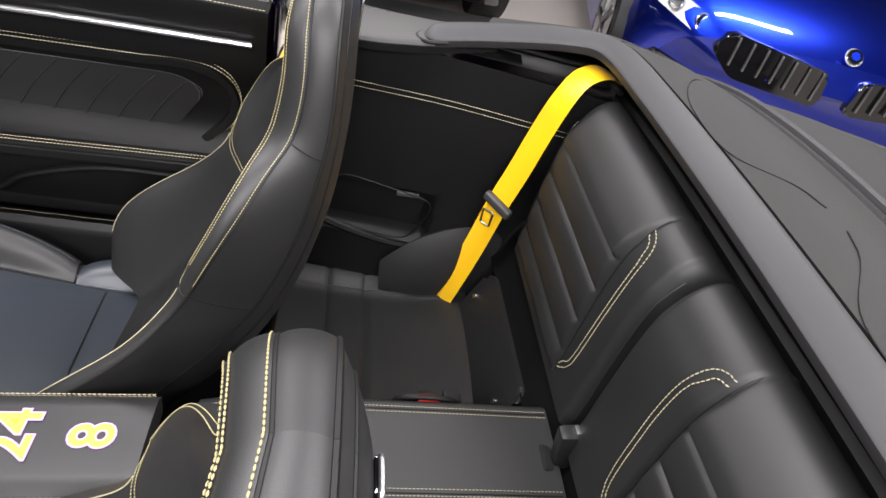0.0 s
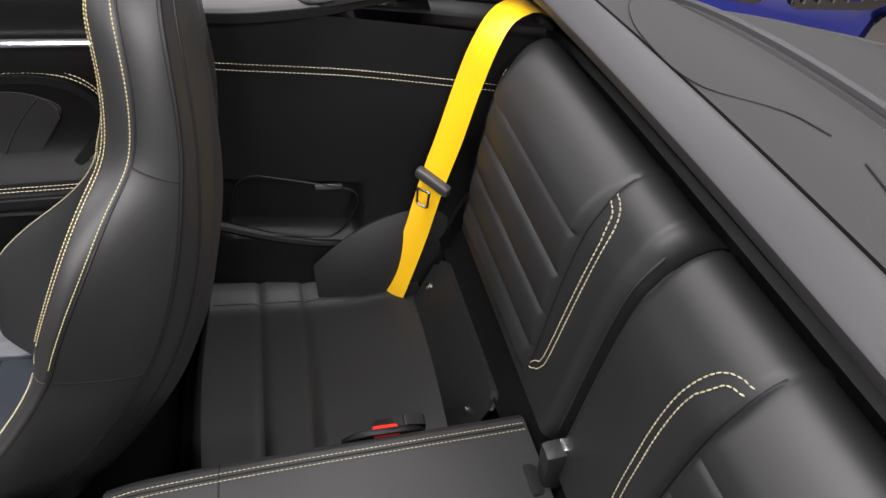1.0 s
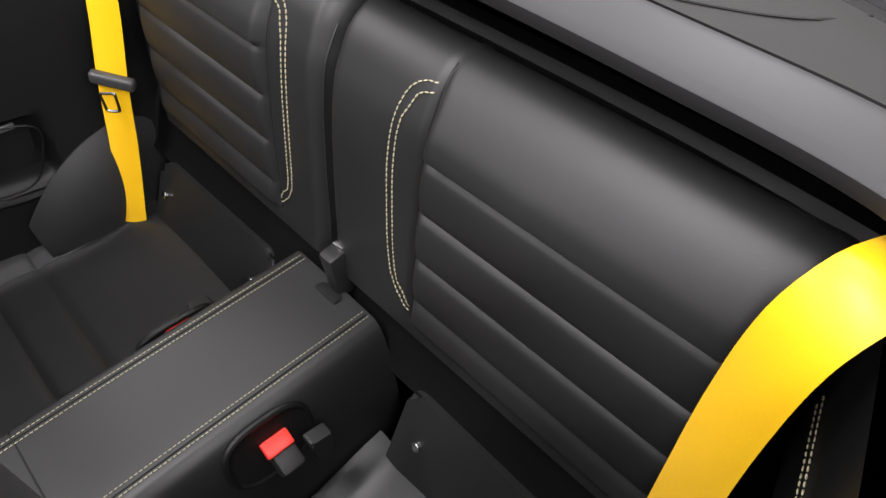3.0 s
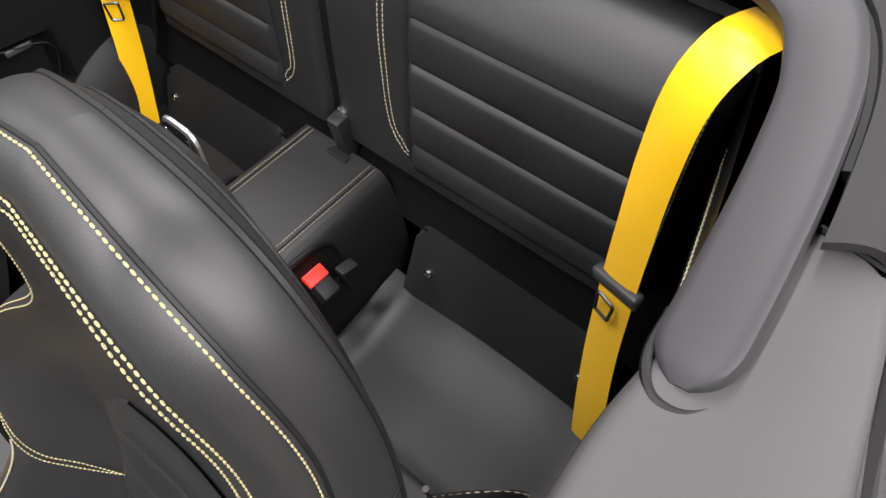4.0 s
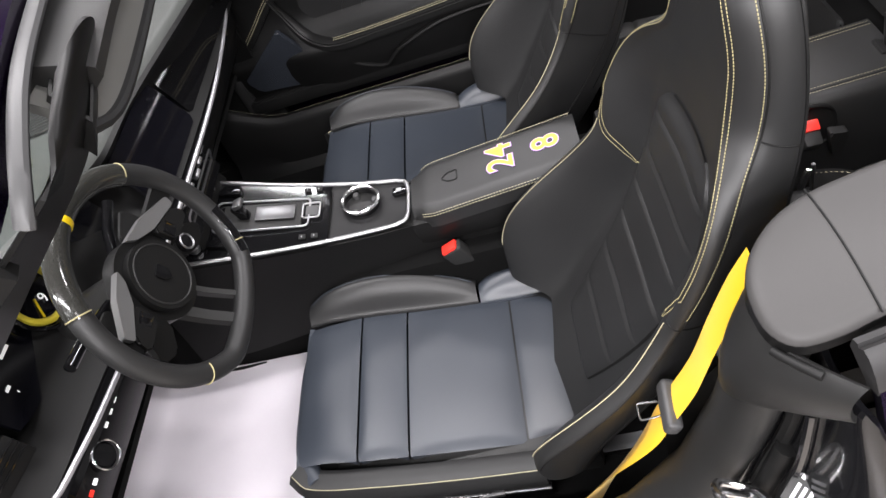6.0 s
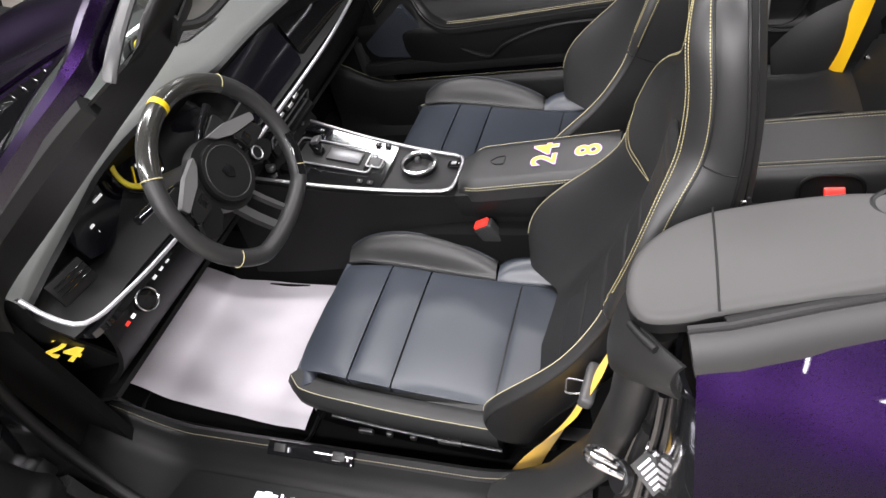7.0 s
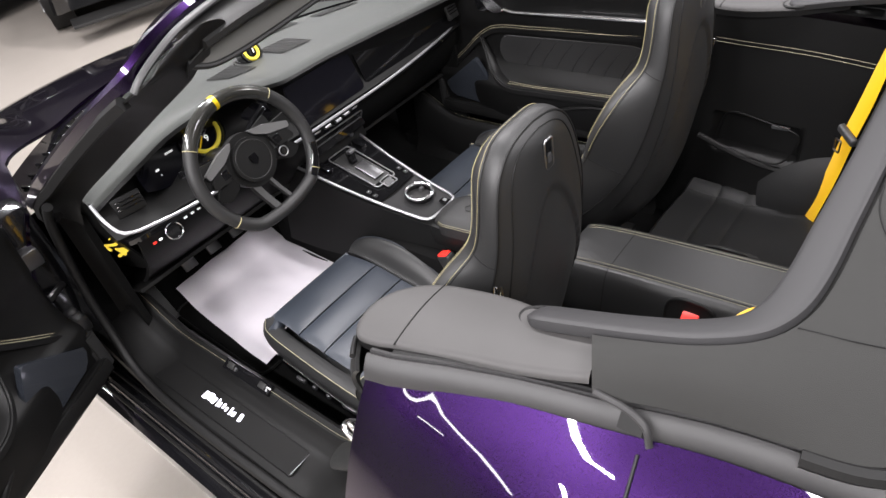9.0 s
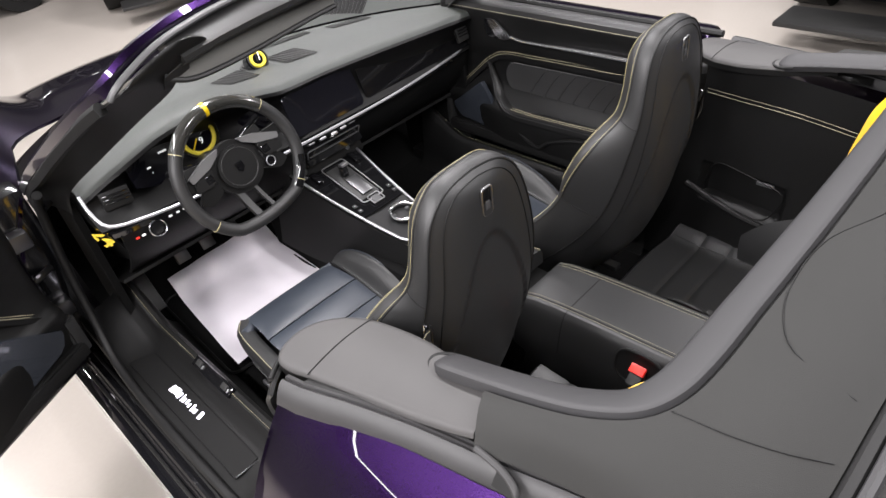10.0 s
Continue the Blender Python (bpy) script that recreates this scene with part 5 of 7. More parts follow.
    part("thigh_bolster", shell(inner, 40, 40, 0.004), LEATHER, ob, "raised thigh bolster")
    part("bolster_piping", tube([inner(0.50, v) + Vector((0, 0, 0.0008)) for v in np.linspace(0.02, 0.98, 50)], 0.0013, 6), LEATHER_SHEEN, ob)
    part("hip_pad", shell(ridge(-1, 0.715, 0.880, lambda y: 0.162, 0.082, 0.030), 40, 20, 0.004), LEATHER_SHEEN, ob, "short hip pad behind the bolster")
    # lower cushion skirt with piping, chrome strip and controls
    skirt = [(cx + o * 0.150, 1.262, 0.422), (cx + o * 0.176, 1.230, 0.416), (cx + o * 0.188, 1.10, 0.402), (cx + o * 0.194, 0.95, 0.388), (cx + o * 0.198, 0.80, 0.380)]
    sk = spline(skirt, 40)
    part("cushion_skirt", sweep(sk, [(-0.026, -0.036), (-0.028, 0.020), (-0.012, 0.030), (0.010, 0.028), (0.022, 0.010), (0.022, -0.020), (0.012, -0.038)]), LEATHER, ob, "black leather cushion skirt with piping")
    part("skirt_piping", tube([p + Vector((o * 0.012, 0, 0.029)) for p in sk], 0.0008, 6), THREAD, ob)
    part("control_panel", sweep([p + Vector((0, 0, -0.055)) for p in sk[4:]], [(-0.010, -0.030), (-0.012, 0.018), (0.014, 0.018), (0.016, -0.030)]), PIANO, ob, "gloss black seat control panel")
    part("chrome_strip", tube([p + Vector((o * 0.018, 0, -0.040)) for p in sk[8:]], 0.0045, 8, flat=0.7), CHROME, ob, "chrome strip along the seat base")
    for k, (y, ln) in enumerate(((1.10, 0.035), (1.045, 0.014), (0.99, 0.014), (0.91, 0.05))):
        part("seat_control", rbox(cx + o * 0.214, y, 0.342, 0.010, ln, 0.013, 0.004), SATIN, ob, "small satin seat control")
    part("seat_base", rbox(cx, 0.95, 0.340, 0.36, 0.50, 0.11, 0.015), PLASTIC, ob, "black plastic seat base")
    for x in (-0.14, 0.14):
        part("seat_runner", rbox(cx + x, 0.93, 0.291, 0.03, 0.62, 0.020, 0.003), STEEL, ob)
    # fold lever and strap loop at the outboard shoulder
    part("fold_lever", rbox(cx + o * 0.153, 0.409 + dy, 0.930, 0.004, 0.007, 0.030, 0.0016, rot=turn(12, 0, 0)), CHROME, ob, "chrome fold lever")
    return ob


front_seat(-1, "black leather sports seat with pale yellow stitching before the steering wheel")
front_seat(1, "black leather sports seat with pale yellow stitching beside the closed door")

# ---- belt guide loop, driver's belt and front buckles ----
guide = thing("belt_guide", "black leather belt guide loop with cream stitching", "belt guide", (-0.50, 0.36, 0.84))
loop_path = spline([(-0.486, 0.400, 0.922), (-0.506, 0.386, 0.938), (-0.522, 0.374, 0.944), (-0.532, 0.366, 0.936), (-0.528, 0.370, 0.916), (-0.508, 0.384, 0.900), (-0.486, 0.398, 0.896)], 40)
part("strap", loft([[p + Vector((0, 0, a)) + q for a, q in ((-0.016, Vector((0.001, 0.001, 0))), (0.016, Vector((0.001, 0.001, 0))), (0.016, Vector((-0.001, -0.001, 0))), (-0.016, Vector((-0.001, -0.001, 0))))] for p in loop_path]), LEATHER, guide)
part("stitching", stitches([[p + Vector((-0.0012, -0.0012, d)) for p in loop_path] for d in (0.013, -0.013)], 0.0008, 0.0045, 0.006), THREAD, guide)
part("clip", tube(spline([(-0.484, 0.400, 0.945), (-0.486, 0.398, 0.928), (-0.488, 0.398, 0.900)], 10), 0.0022, 8), STEEL, guide)


def front_belt(o):
    ob = thing("front_seat_belt", "bright yellow front seat belt with grey tongue beside the seat", "seat belt", (o * 0.60, 0.6, 0.35), "front belts")
    pts = [(o * 0.598, 0.500, 0.955), (o * 0.600, 0.518, 0.915), (o * 0.604, 0.540, 0.85), (o * 0.606, 0.562, 0.77), (o * 0.606, 0.590, 0.70), (o * 0.606, 0.622, 0.62), (o * 0.604, 0.662, 0.54), (o * 0.606, 0.71, 0.45), (o * 0.606, 0.75, 0.36)]
    bm, P = webbing(pts, [(1, 0.15 * o, 0), (1, 0.15 * o, 0), (1, 0.1 * o, 0), (0.65, 0.6 * o, 0.5 * o), (0.15, 0.85 * o, 0.55 * o)])
    part("webbing", bm, YELLOW, ob, "bright yellow webbing")
    part("tongue", rbox(o * 0.606, 0.592, 0.700, 0.068, 0.020, 0.024, 0.007, 3, rot=turn(22, 0, 6 * o)), GREYPLASTIC, ob, "grey plastic belt tongue")
    c = Vector((o * 0.596, 0.616, 0.676))
    part("tongue_blade", tube([c + Vector((-o * 0.9 * a, b, 0.42 * a)) for a, b in round_poly([(-0.011, 0.014), (0.011, 0.014), (0.009, -0.014), (-0.009, -0.014)], 0.004)], 0.0014, 6, closed=True), STEEL, ob)
    return ob


front_belt(-1)
front_belt(1)
for s in (-1, 1):
    ob = thing("front_belt_buckle", "black front belt buckle with red button beside the console", "belt buckle", (s * 0.105, 0.88, 0.42), "front buckles")
    part("buckle", rbox(s * 0.098, 0.894, 0.486, 0.030, 0.046, 0.072, 0.007, 3, rot=turn(-24, 0, 0)), PLASTIC, ob)
    part("button", rbox(s * 0.098, 0.910, 0.517, 0.024, 0.036, 0.014, 0.004, rot=turn(-24, 0, 0)), RED, ob, "red release button")
    part("stalk", rbox(s * 0.098, 0.874, 0.443, 0.022, 0.030, 0.06, 0.006, rot=turn(-24, 0, 0)), PLASTIC, ob)

# ---- centre console ----
console = thing("centre_console", "gloss black centre console framed in satin silver", "centre console", (0, 1.15, 0.30))


def con_half(y):
    return curve_at(y, [(0.94, 0.058), (1.10, 0.078), (1.25, 0.098), (1.40, 0.118), (1.50, 0.125)])


def con_z(y):
    return curve_at(y, [(0.90, 0.580), (1.0, 0.588), (1.10, 0.602), (1.25, 0.634), (1.40, 0.676), (1.50, 0.70)])


def con_pt(a, y, h=0.0):
    return Vector((a * con_half(y), y, con_z(y) + h))


part("side_wall", shell(lambda u, v: Vector((lerp(-1, 1, u) * (con_half(lerp(0.60, 1.50, v)) + 0.004), lerp(0.60, 1.50, v), con_z(lerp(0.60, 1.50, v)) - 0.012)), 8, 20, 0.01), PLASTIC, console)
for s in (-1, 1):
    part("flank", shell(lambda u, v: Vector((s * (con_half(lerp(0.60, 1.55, v)) + 0.006 + 0.035 * u * u), lerp(0.60, 1.55, v), lerp(con_z(lerp(0.60, 1.55, v)) - 0.008, 0.40, u))), 10, 30, 0.006), BLACKTRIM, console, "black leather console flank")
# rounded frame
frame_line = [con_pt(-1, y, 0.003) for y in np.linspace(1.46, 1.000, 30)] + [Vector((0.061 * math.copysign(abs(math.sin(a)) ** 0.6, a), 0.996 - 0.023 * math.cos(a) ** 0.6, 0.590)) for a in np.linspace(-1.5, 1.5, 25)] + [con_pt(1, y, 0.003) for y in np.linspace(1.000, 1.46, 30)]
part("silver_frame", tube(frame_line, 0.0046, 10, flat=0.8), SATIN, console, "satin silver frame")
bm = grid(lambda u, v: con_pt(lerp(-0.94, 0.94, u), lerp(0.976, 1.145, v), -0.002 - 0.006 * math.sin(math.pi * u)), 60, 60)
bmesh.ops.delete(bm, geom=[f for f in bm.faces if (f.calc_center_median().xy - Vector((0.020, 1.078))).length < 0.0385], context="FACES")
part("rear_tray", bm, TRAY, console, "dark satin tray round the cup holder")
part("panel", shell(lambda u, v: con_pt(lerp(-0.94, 0.94, u), lerp(1.145, 1.46, v), 0.002), 14, 16, 0.004), PIANO, console, "gloss black control panel")
cup = part("cup_holder", ring((0.020, 1.078, 0.606), (0, -0.12, 1), 0.040, 0.0045, 36, 8), CHROME, console, "chrome cup holder ring")
part("cup_wall", tube([Vector((0.020, 1.078, 0.60)) + Vector((0, 0.008 * k, -0.06 * k)) for k in np.linspace(0, 1, 4)], 0.0385, 30, cap=False), PIANO, cup)
part("cup_floor", disc((0.020, 1.084, 0.552), (0, -0.12, 1), 0.038, 0.004, 30), RUBBER, cup)
for a in (0.5, 2.6, 4.7):
    part("cup_finger", rbox(0.020 + 0.030 * math.cos(a), 1.078 + 0.030 * math.sin(a), 0.594, 0.014, 0.012, 0.014, 0.004), GREYPLASTIC, cup)
part("key_slot", rbox(0.034, 0.995, 0.588, 0.022, 0.030, 0.006, 0.003), PIANO, console)
part("slot_mark", rbox(0.034, 0.995, 0.592, 0.010, 0.012, 0.002, 0.0005), SATIN, console)
# gear selector
sl = turn(15, 0, 0)
bed = part("selector_bed", rbox(0.002, 1.285, con_z(1.285) + 0.004, 0.072, 0.17, 0.006, 0.002, rot=sl), PLASTIC, console, "gear selector bed")
part("bed_rim", tube([Vector((0.002 + a, 1.285 + b, con_z(1.285 + b) + 0.008)) for a, b in round_poly([(-0.040, -0.10), (0.040, -0.10), (0.044, 0.095), (-0.044, 0.095)], 0.012)], 0.0022, 6, closed=True), SATIN, bed)
part("selector_plate", rbox(0.004, 1.255, con_z(1.255) + 0.011, 0.040, 0.085, 0.006, 0.002, rot=sl), STEEL, bed, "satin selector plate")
part("selector_lever", rbox(0.004, 1.322, con_z(1.322) + 0.020, 0.022, 0.020, 0.044, 0.005, rot=turn(-12, 0, 0)), PIANO, bed, "stubby gear selector lever")
part("lever_cap", rbox(0.004, 1.316, con_z(1.322) + 0.044, 0.026, 0.022, 0.010, 0.004, rot=turn(-12, 0, 0)), SATIN, bed)
part("park_button", rbox(0.004, 1.180, con_z(1.18) + 0.006, 0.030, 0.028, 0.008, 0.004, rot=sl), GREYPLASTIC, bed, "grey park button")
part("button_rim", tube([Vector((0.004 + a, 1.180 + b, con_z(1.18 + b) + 0.010)) for a, b in round_poly([(-0.021, -0.018), (0.021, -0.018), (0.021, 0.018), (-0.021, 0.018)], 0.006)], 0.002, 6, closed=True), SATIN, bed)
for sx in (-0.068, 0.070):
    for y in (1.17, 1.195):
        part("console_button", rbox(sx, y, con_z(y) + 0.006, 0.013, 0.014, 0.004, 0.001, rot=sl), TRAY, console)
        part("button_mark", rbox(sx, y, con_z(y) + 0.0085, 0.005, 0.002, 0.001, 0.0002, rot=sl), SATIN, console)
    part("knob", disc((sx * 1.25, 1.405, con_z(1.405) + 0.012), (0, -0.25, 1), 0.012, 0.018, 20, 0.003), SATIN, console, "small metal knob")
    part("hand_rest", rbox(sx * 1.1, 1.36, con_z(1.36) + 0.009, 0.02, 0.05, 0.012, 0.004, rot=sl), PIANO, console)

# armrest
arm = thing("console_armrest", "black leather centre armrest lid embroidered with yellow numbers", "armrest", (0, 0.78, 0.50))


def arm_pt(u, v, h=0.0):
    y = lerp(0.606, 0.962, v)
    half = 0.072 * (1 - 0.26 * smooth01(0.90, 0.962, y) ** 2)
    z = lerp(0.642, 0.6065, v) + 0.006 * (1 - (2 * u - 1) ** 2) - 0.008 * smooth01(0.925, 0.962, y)
    return Vector((lerp(-half, half, u), y, z + h))


def arm_ring(v):
    top = [arm_pt(u, v) for u in np.linspace(0, 1, 13)]
    top[0] += Vector((-0.003, 0, -0.010)); top[-1] += Vector((0.003, 0, -0.010))
    return top + [top[-1] + Vector((0.002, 0, -0.035)), top[0] + Vector((-0.002, 0, -0.035))]


part("lid", loft([arm_ring(v) for v in np.linspace(0, 1, 30)]), LEATHER, arm, bevel=0.0)
part("armrest_base", rbox(0, 0.775, 0.545, 0.142, 0.40, 0.07, 0.012), LEATHER_DARK, arm)
edge = [arm_pt(0.0, v, -0.004) + Vector((-0.0035, 0, -0.002)) for v in np.linspace(0.02, 0.95, 50)]
edge2 = [Vector((-p.x, p.y, p.z)) for p in edge]
part("stitching", stitches([edge, [p + Vector((-0.0012, 0, -0.006)) for p in edge], edge2, [p + Vector((0.0012, 0, -0.006)) for p in edge2]], 0.0009, 0.005, 0.0064), THREAD, arm)
tilt_arm = math.degrees(math.atan2(0.604 - 0.642, 0.379))


def digit(body, x, y, size, rz):
    v = (y - 0.606) / 0.356
    z = arm_pt(0.5 + x / 0.144, v).z + 0.0008
    m = pose(x, y, z, tilt_arm, 0, rz)
    part("number_edge", text_mesh(body, size, m @ Matrix.Translation((0, 0, 0)), 0.0003, 0.0030), DIGITEDGE, arm, "lilac outline of the number")
    part("number", text_mesh(body, size, m @ Matrix.Translation((0, 0, 0.0006)), 0.0004, 0.0010), DIGIT, arm, "yellow embroidered number")


digit("24", 0.004, 0.762, 0.076, 0)
digit("8", 0.002, 0.668, 0.076, 0)
part("crest", tube([arm_pt(0.5, 0.745, 0.001) + Vector((a, b, -0.10 * b)) for a, b in round_poly([(-0.014, -0.014), (0.014, -0.014), (0.013, 0.006), (0.0, 0.020), (-0.013, 0.006)], 0.004)], 0.0011, 6, closed=True), LEATHER_DARK, arm, "embossed shield outline")

# ---- dashboard ----
dash = thing("dashboard", "grey-topped dashboard with silver trim line and dark displays", "dashboard", (0, 1.6, 0.5))


def dash_back(x):
    """The edge of the top pad towards the cabin."""
    y = curve_at(x, [(-0.72, 1.492), (-0.675, 1.488), (-0.60, 1.474), (-0.52, 1.457), (-0.44, 1.452), (-0.35, 1.436), (-0.245, 1.418), (-0.15, 1.412), (-0.06, 1.425), (0.1, 1.43), (0.4, 1.39), (0.72, 1.36)])
    z = curve_at(x, [(-0.72, 0.885), (-0.675, 0.895), (-0.60, 0.925), (-0.52, 0.957), (-0.44, 0.981), (-0.35, 0.997), (-0.245, 1.0), (-0.15, 0.984), (-0.06, 0.962), (0.1, 0.955), (0.4, 0.952), (0.72, 0.940)])
    return y, z


def dash_top(u, v):
    x = max(-0.676, lerp(-0.72, 0.72, u))
    y0, z0 = dash_back(x)
    y1 = glass_foot(x) - 0.015
    y = lerp(y0, y1, v)
    z = lerp(z0, 0.930, smooth01(0, 0.75, v)) + 0.012 * math.sin(math.pi * v)
    if v < 0.04:
        z -= 0.014 * (1 - v / 0.04) ** 2
    return Vector((x, y, z))


part("top_pad", shell(dash_top, 80, 46, 0.012), DASH, dash, "grey leather dash top")


def dash_face(u, v):
    """From the pad's edge down to the silver trim line."""
    x = lerp(-0.674, 0.72, u)
    y0, z0 = dash_back(x)
    yt = curve_at(x, [(-0.72, 1.455), (-0.60, 1.43), (-0.45, 1.42), (-0.2, 1.395), (0, 1.385), (0.3, 1.385), (0.72, 1.40)])
    zt = curve_at(x, [(-0.72, 0.80), (-0.45, 0.79), (0, 0.795), (0.4, 0.795), (0.72, 0.80)])
    cave = 0.075 * smooth01(-0.60, -0.50, x) * smooth01(-0.04, -0.12, x) + 0.03
    return Vector((x, lerp(y0, yt, v) + cave * math.sin(math.pi * v) ** 0.8, lerp(z0 - 0.012, zt, v)))


part("face", shell(dash_face, 80, 16, 0.01), BLACKTRIM, dash, "black dash face")
trim_line = [(-0.676, 1.484, 0.905), (-0.676, 1.458, 0.868), (-0.666, 1.424, 0.834), (-0.640, 1.410, 0.822), (-0.59, 1.404, 0.814), (-0.50, 1.394, 0.806), (-0.3, 1.378, 0.800), (0.0, 1.368, 0.800), (0.3, 1.372, 0.800), (0.60, 1.396, 0.808), (0.672, 1.408, 0.818), (0.700, 1.414, 0.845), (0.710, 1.418, 0.90), (0.708, 1.42, 0.93)]
part("silver_trim", tube([p + Vector((0, -0.006, 0.0)) for p in spline(trim_line, 90)], 0.0044, 8, flat=1.0), SILVER, dash, "bright silver trim line")
part("trim_shelf", shell(lambda u, v: Vector((lerp(-0.66, 0.715, u), curve_at(lerp(-0.66, 0.715, u), [(p[0], p[1]) for p in trim_line[2:11]]) + lerp(-0.002, 0.05, v), 0.800 - 0.006 * v)), 60, 4, 0.012), PIANO, dash)
part("lower_face", shell(lambda u, v: Vector((lerp(-0.645, 0.72, u), lerp(1.398, 1.53, v * v) + 0.03 * abs(lerp(-0.66, 0.72, u)) - 0.0, lerp(0.792, 0.60, v))), 40, 12, 0.01), BLACKTRIM, dash, "black lower dash")
part("knee_panel", shell(lambda u, v: Vector((lerp(-0.68, 0.70, u), lerp(1.49, 1.75, v), lerp(0.62, 0.52, v))), 20, 8, 0.01), BLACKTRIM, dash)
# instrument cluster
part("instrument_display", shell(lambda u, v: Vector((lerp(-0.545, -0.115, u), 1.478 + 0.045 * math.sin(math.pi * u) * 1.0 + 0.02 * (0.5 - v), lerp(0.965, 0.815, v) - 0.045 * (abs(2 * u - 1) ** 3) * (1 - 2 * v))), 30, 10, 0.004), SCREEN, dash, "dark curved instrument display")
tq = turn(68, 0, 0)
tach = part("tachometer", ring((-0.322, 1.503, 0.900), (0, -1, 0.30), 0.047, 0.0062, 40, 8), GAUGE, dash, "yellow-faced tachometer")
part("tacho_rim", ring((-0.322, 1.498, 0.901), (0, -1, 0.30), 0.060, 0.004, 40, 8), PIANO, tach)
part("tacho_face", disc((-0.322, 1.510, 0.899), (0, -1, 0.30), 0.058, 0.006, 40), SCREEN, tach)
part("needle", rbox(-0.338, 1.500, 0.884, 0.004, 0.002, 0.034, 0.0005, rot=turn(-17, 45, 0)), YELLOWPAINT, tach)
for k, (x, z, w, h) in enumerate(((-0.225, 0.905, 0.050, 0.009), (-0.165, 0.925, 0.028, 0.006), (-0.430, 0.905, 0.034, 0.010), (-0.485, 0.885, 0.016, 0.010), (-0.485, 0.868, 0.016, 0.010), (-0.425, 0.860, 0.014, 0.012))):
    y = 1.478 + 0.045 * math.sin(math.pi * (x + 0.545) / 0.43) - 0.006
    part("display_mark", rbox(x, y, z, w * 0.7, 0.0015, h * 0.5, 0, rot=turn(-12, 0, 0)), WHITEPRINT, dash)
part("display_digit", text_mesh("9", 0.026, pose(-0.318, 1.499, 0.886, 72, 0, 0), 0.0004), WHITEPRINT, dash)
# centre screen and passenger panel
part("centre_screen", prism(round_poly([(-0.085, 0.0), (0.185, 0.0), (0.180, 0.125), (-0.080, 0.125)], 0.012), lambda a, b, h: (a, 1.392 + b * 0.32 - h, 0.812 + b * 0.94), 0.008, 0.003), SCREEN, dash, "dark centre touch screen")
part("passenger_panel", prism(round_poly([(0.20, 0.0), (0.69, 0.0), (0.69, 0.105), (0.20, 0.110)], 0.010), lambda a, b, h: (a, 1.396 + b * 0.30 - h, 0.816 + b * 0.94), 0.005, 0.002), PIANO, dash, "gloss black passenger trim panel")
part("air_vent", rbox(0.655, 1.388, 0.872, 0.055, 0.012, 0.055, 0.004, rot=turn(-18, 0, 0)), PLASTIC, dash, "black air vent")
part("air_vent", rbox(-0.600, 1.462, 0.865, 0.075, 0.012, 0.050, 0.004, rot=turn(-18, 0, -12)), BLACKTRIM, dash, "black air vent")
for k in range(4):
    part("vent_slat", rbox(-0.600, 1.454, 0.849 + 0.011 * k, 0.066, 0.006, 0.003, 0.0008, rot=turn(-18, 0, -12)), PIANO, dash)
    part("vent_slat", rbox(0.655, 1.380, 0.856 + 0.011 * k, 0.046, 0.006, 0.003, 0.0008, rot=turn(-18, 0, 0)), PIANO, dash)
# toggle row and climate panel
for k in range(5):
    part("toggle", rbox(-0.052 + 0.040 * k, 1.362 + 0.006 * abs(k - 2), 0.782, 0.024, 0.014, 0.009, 0.003, rot=turn(-30, 0, 0)), SATIN, dash, "satin toggle switch")
clim = part("climate_panel", rbox(0.030, 1.392, 0.735, 0.215, 0.02, 0.060, 0.006, rot=turn(-24, 0, 0)), PIANO, dash, "gloss black climate panel")
part("climate_rim", tube([Vector((0.030 + a, 1.380 - b * 0.40, 0.736 + b)) for a, b in round_poly([(-0.105, 0.026), (0.105, 0.026), (0.098, -0.027), (-0.098, -0.027)], 0.010)], 0.0022, 6, closed=True), SATIN, clim)
part("climate_bar", rbox(0.030, 1.379, 0.737, 0.19, 0.004, 0.004, 0.001), GREYPLASTIC, clim)
part("dash_tower", rbox(0.03, 1.45, 0.69, 0.23, 0.10, 0.10, 0.01, rot=turn(-24, 0, 0)), BLACKTRIM, dash)
# lamp switch and end cap with number
part("lamp_switch", disc((-0.556, 1.404, 0.766), (0, -1, 0.35), 0.021, 0.022, 28, 0.004), PIANO, dash, "black rotary lamp switch")
part("lamp_switch_ring", ring((-0.556, 1.391, 0.770), (0, -1, 0.35), 0.022, 0.0018, 30, 6), CHROME, dash)
for k, x in enumerate((-0.612, -0.595, -0.512, -0.490, -0.470)):
    part("panel_mark", rbox(x, 1.398, 0.768 + 0.012 * (k > 1), 0.009, 0.003, 0.005, 0, rot=turn(-20, 0, 0)), RED if k == 0 else WHITEPRINT, dash)
def end_cap(u, v):
    z = lerp(lerp(0.900, 0.925, u), lerp(0.650, 0.60, u), v)
    x = curve_at(z, [(0.60, -0.618), (0.65, -0.622), (0.708, -0.636), (0.776, -0.660), (0.84, -0.670), (0.93, -0.674)])
    return Vector((x - 0.020 * math.sin(1.57 * u), lerp(1.492, 1.69, u), z))


part("end_cap", shell(end_cap, 14, 20, 0.006), BLACKTRIM, dash, "black dash end cap")
run = Vector((0.36, -0.28, -0.90)).normalized()
out = Vector((-0.75, -0.62, 0.05))
out = (out - run * out.dot(run)).normalized()
mm = Matrix.Translation(Vector((-0.652, 1.544, 0.742)) + out * 0.016) @ Matrix((run, out.cross(run), out)).transposed().to_4x4()
part("end_cap_number", text_mesh("24", 0.066, mm, 0.001, 0.001), DIGIT, dash, "yellow number on the dash end")
# clock
ck = thing("dash_clock", "round black dash clock with a yellow dial ring", "clock", (0.0, 1.63, 0.945))
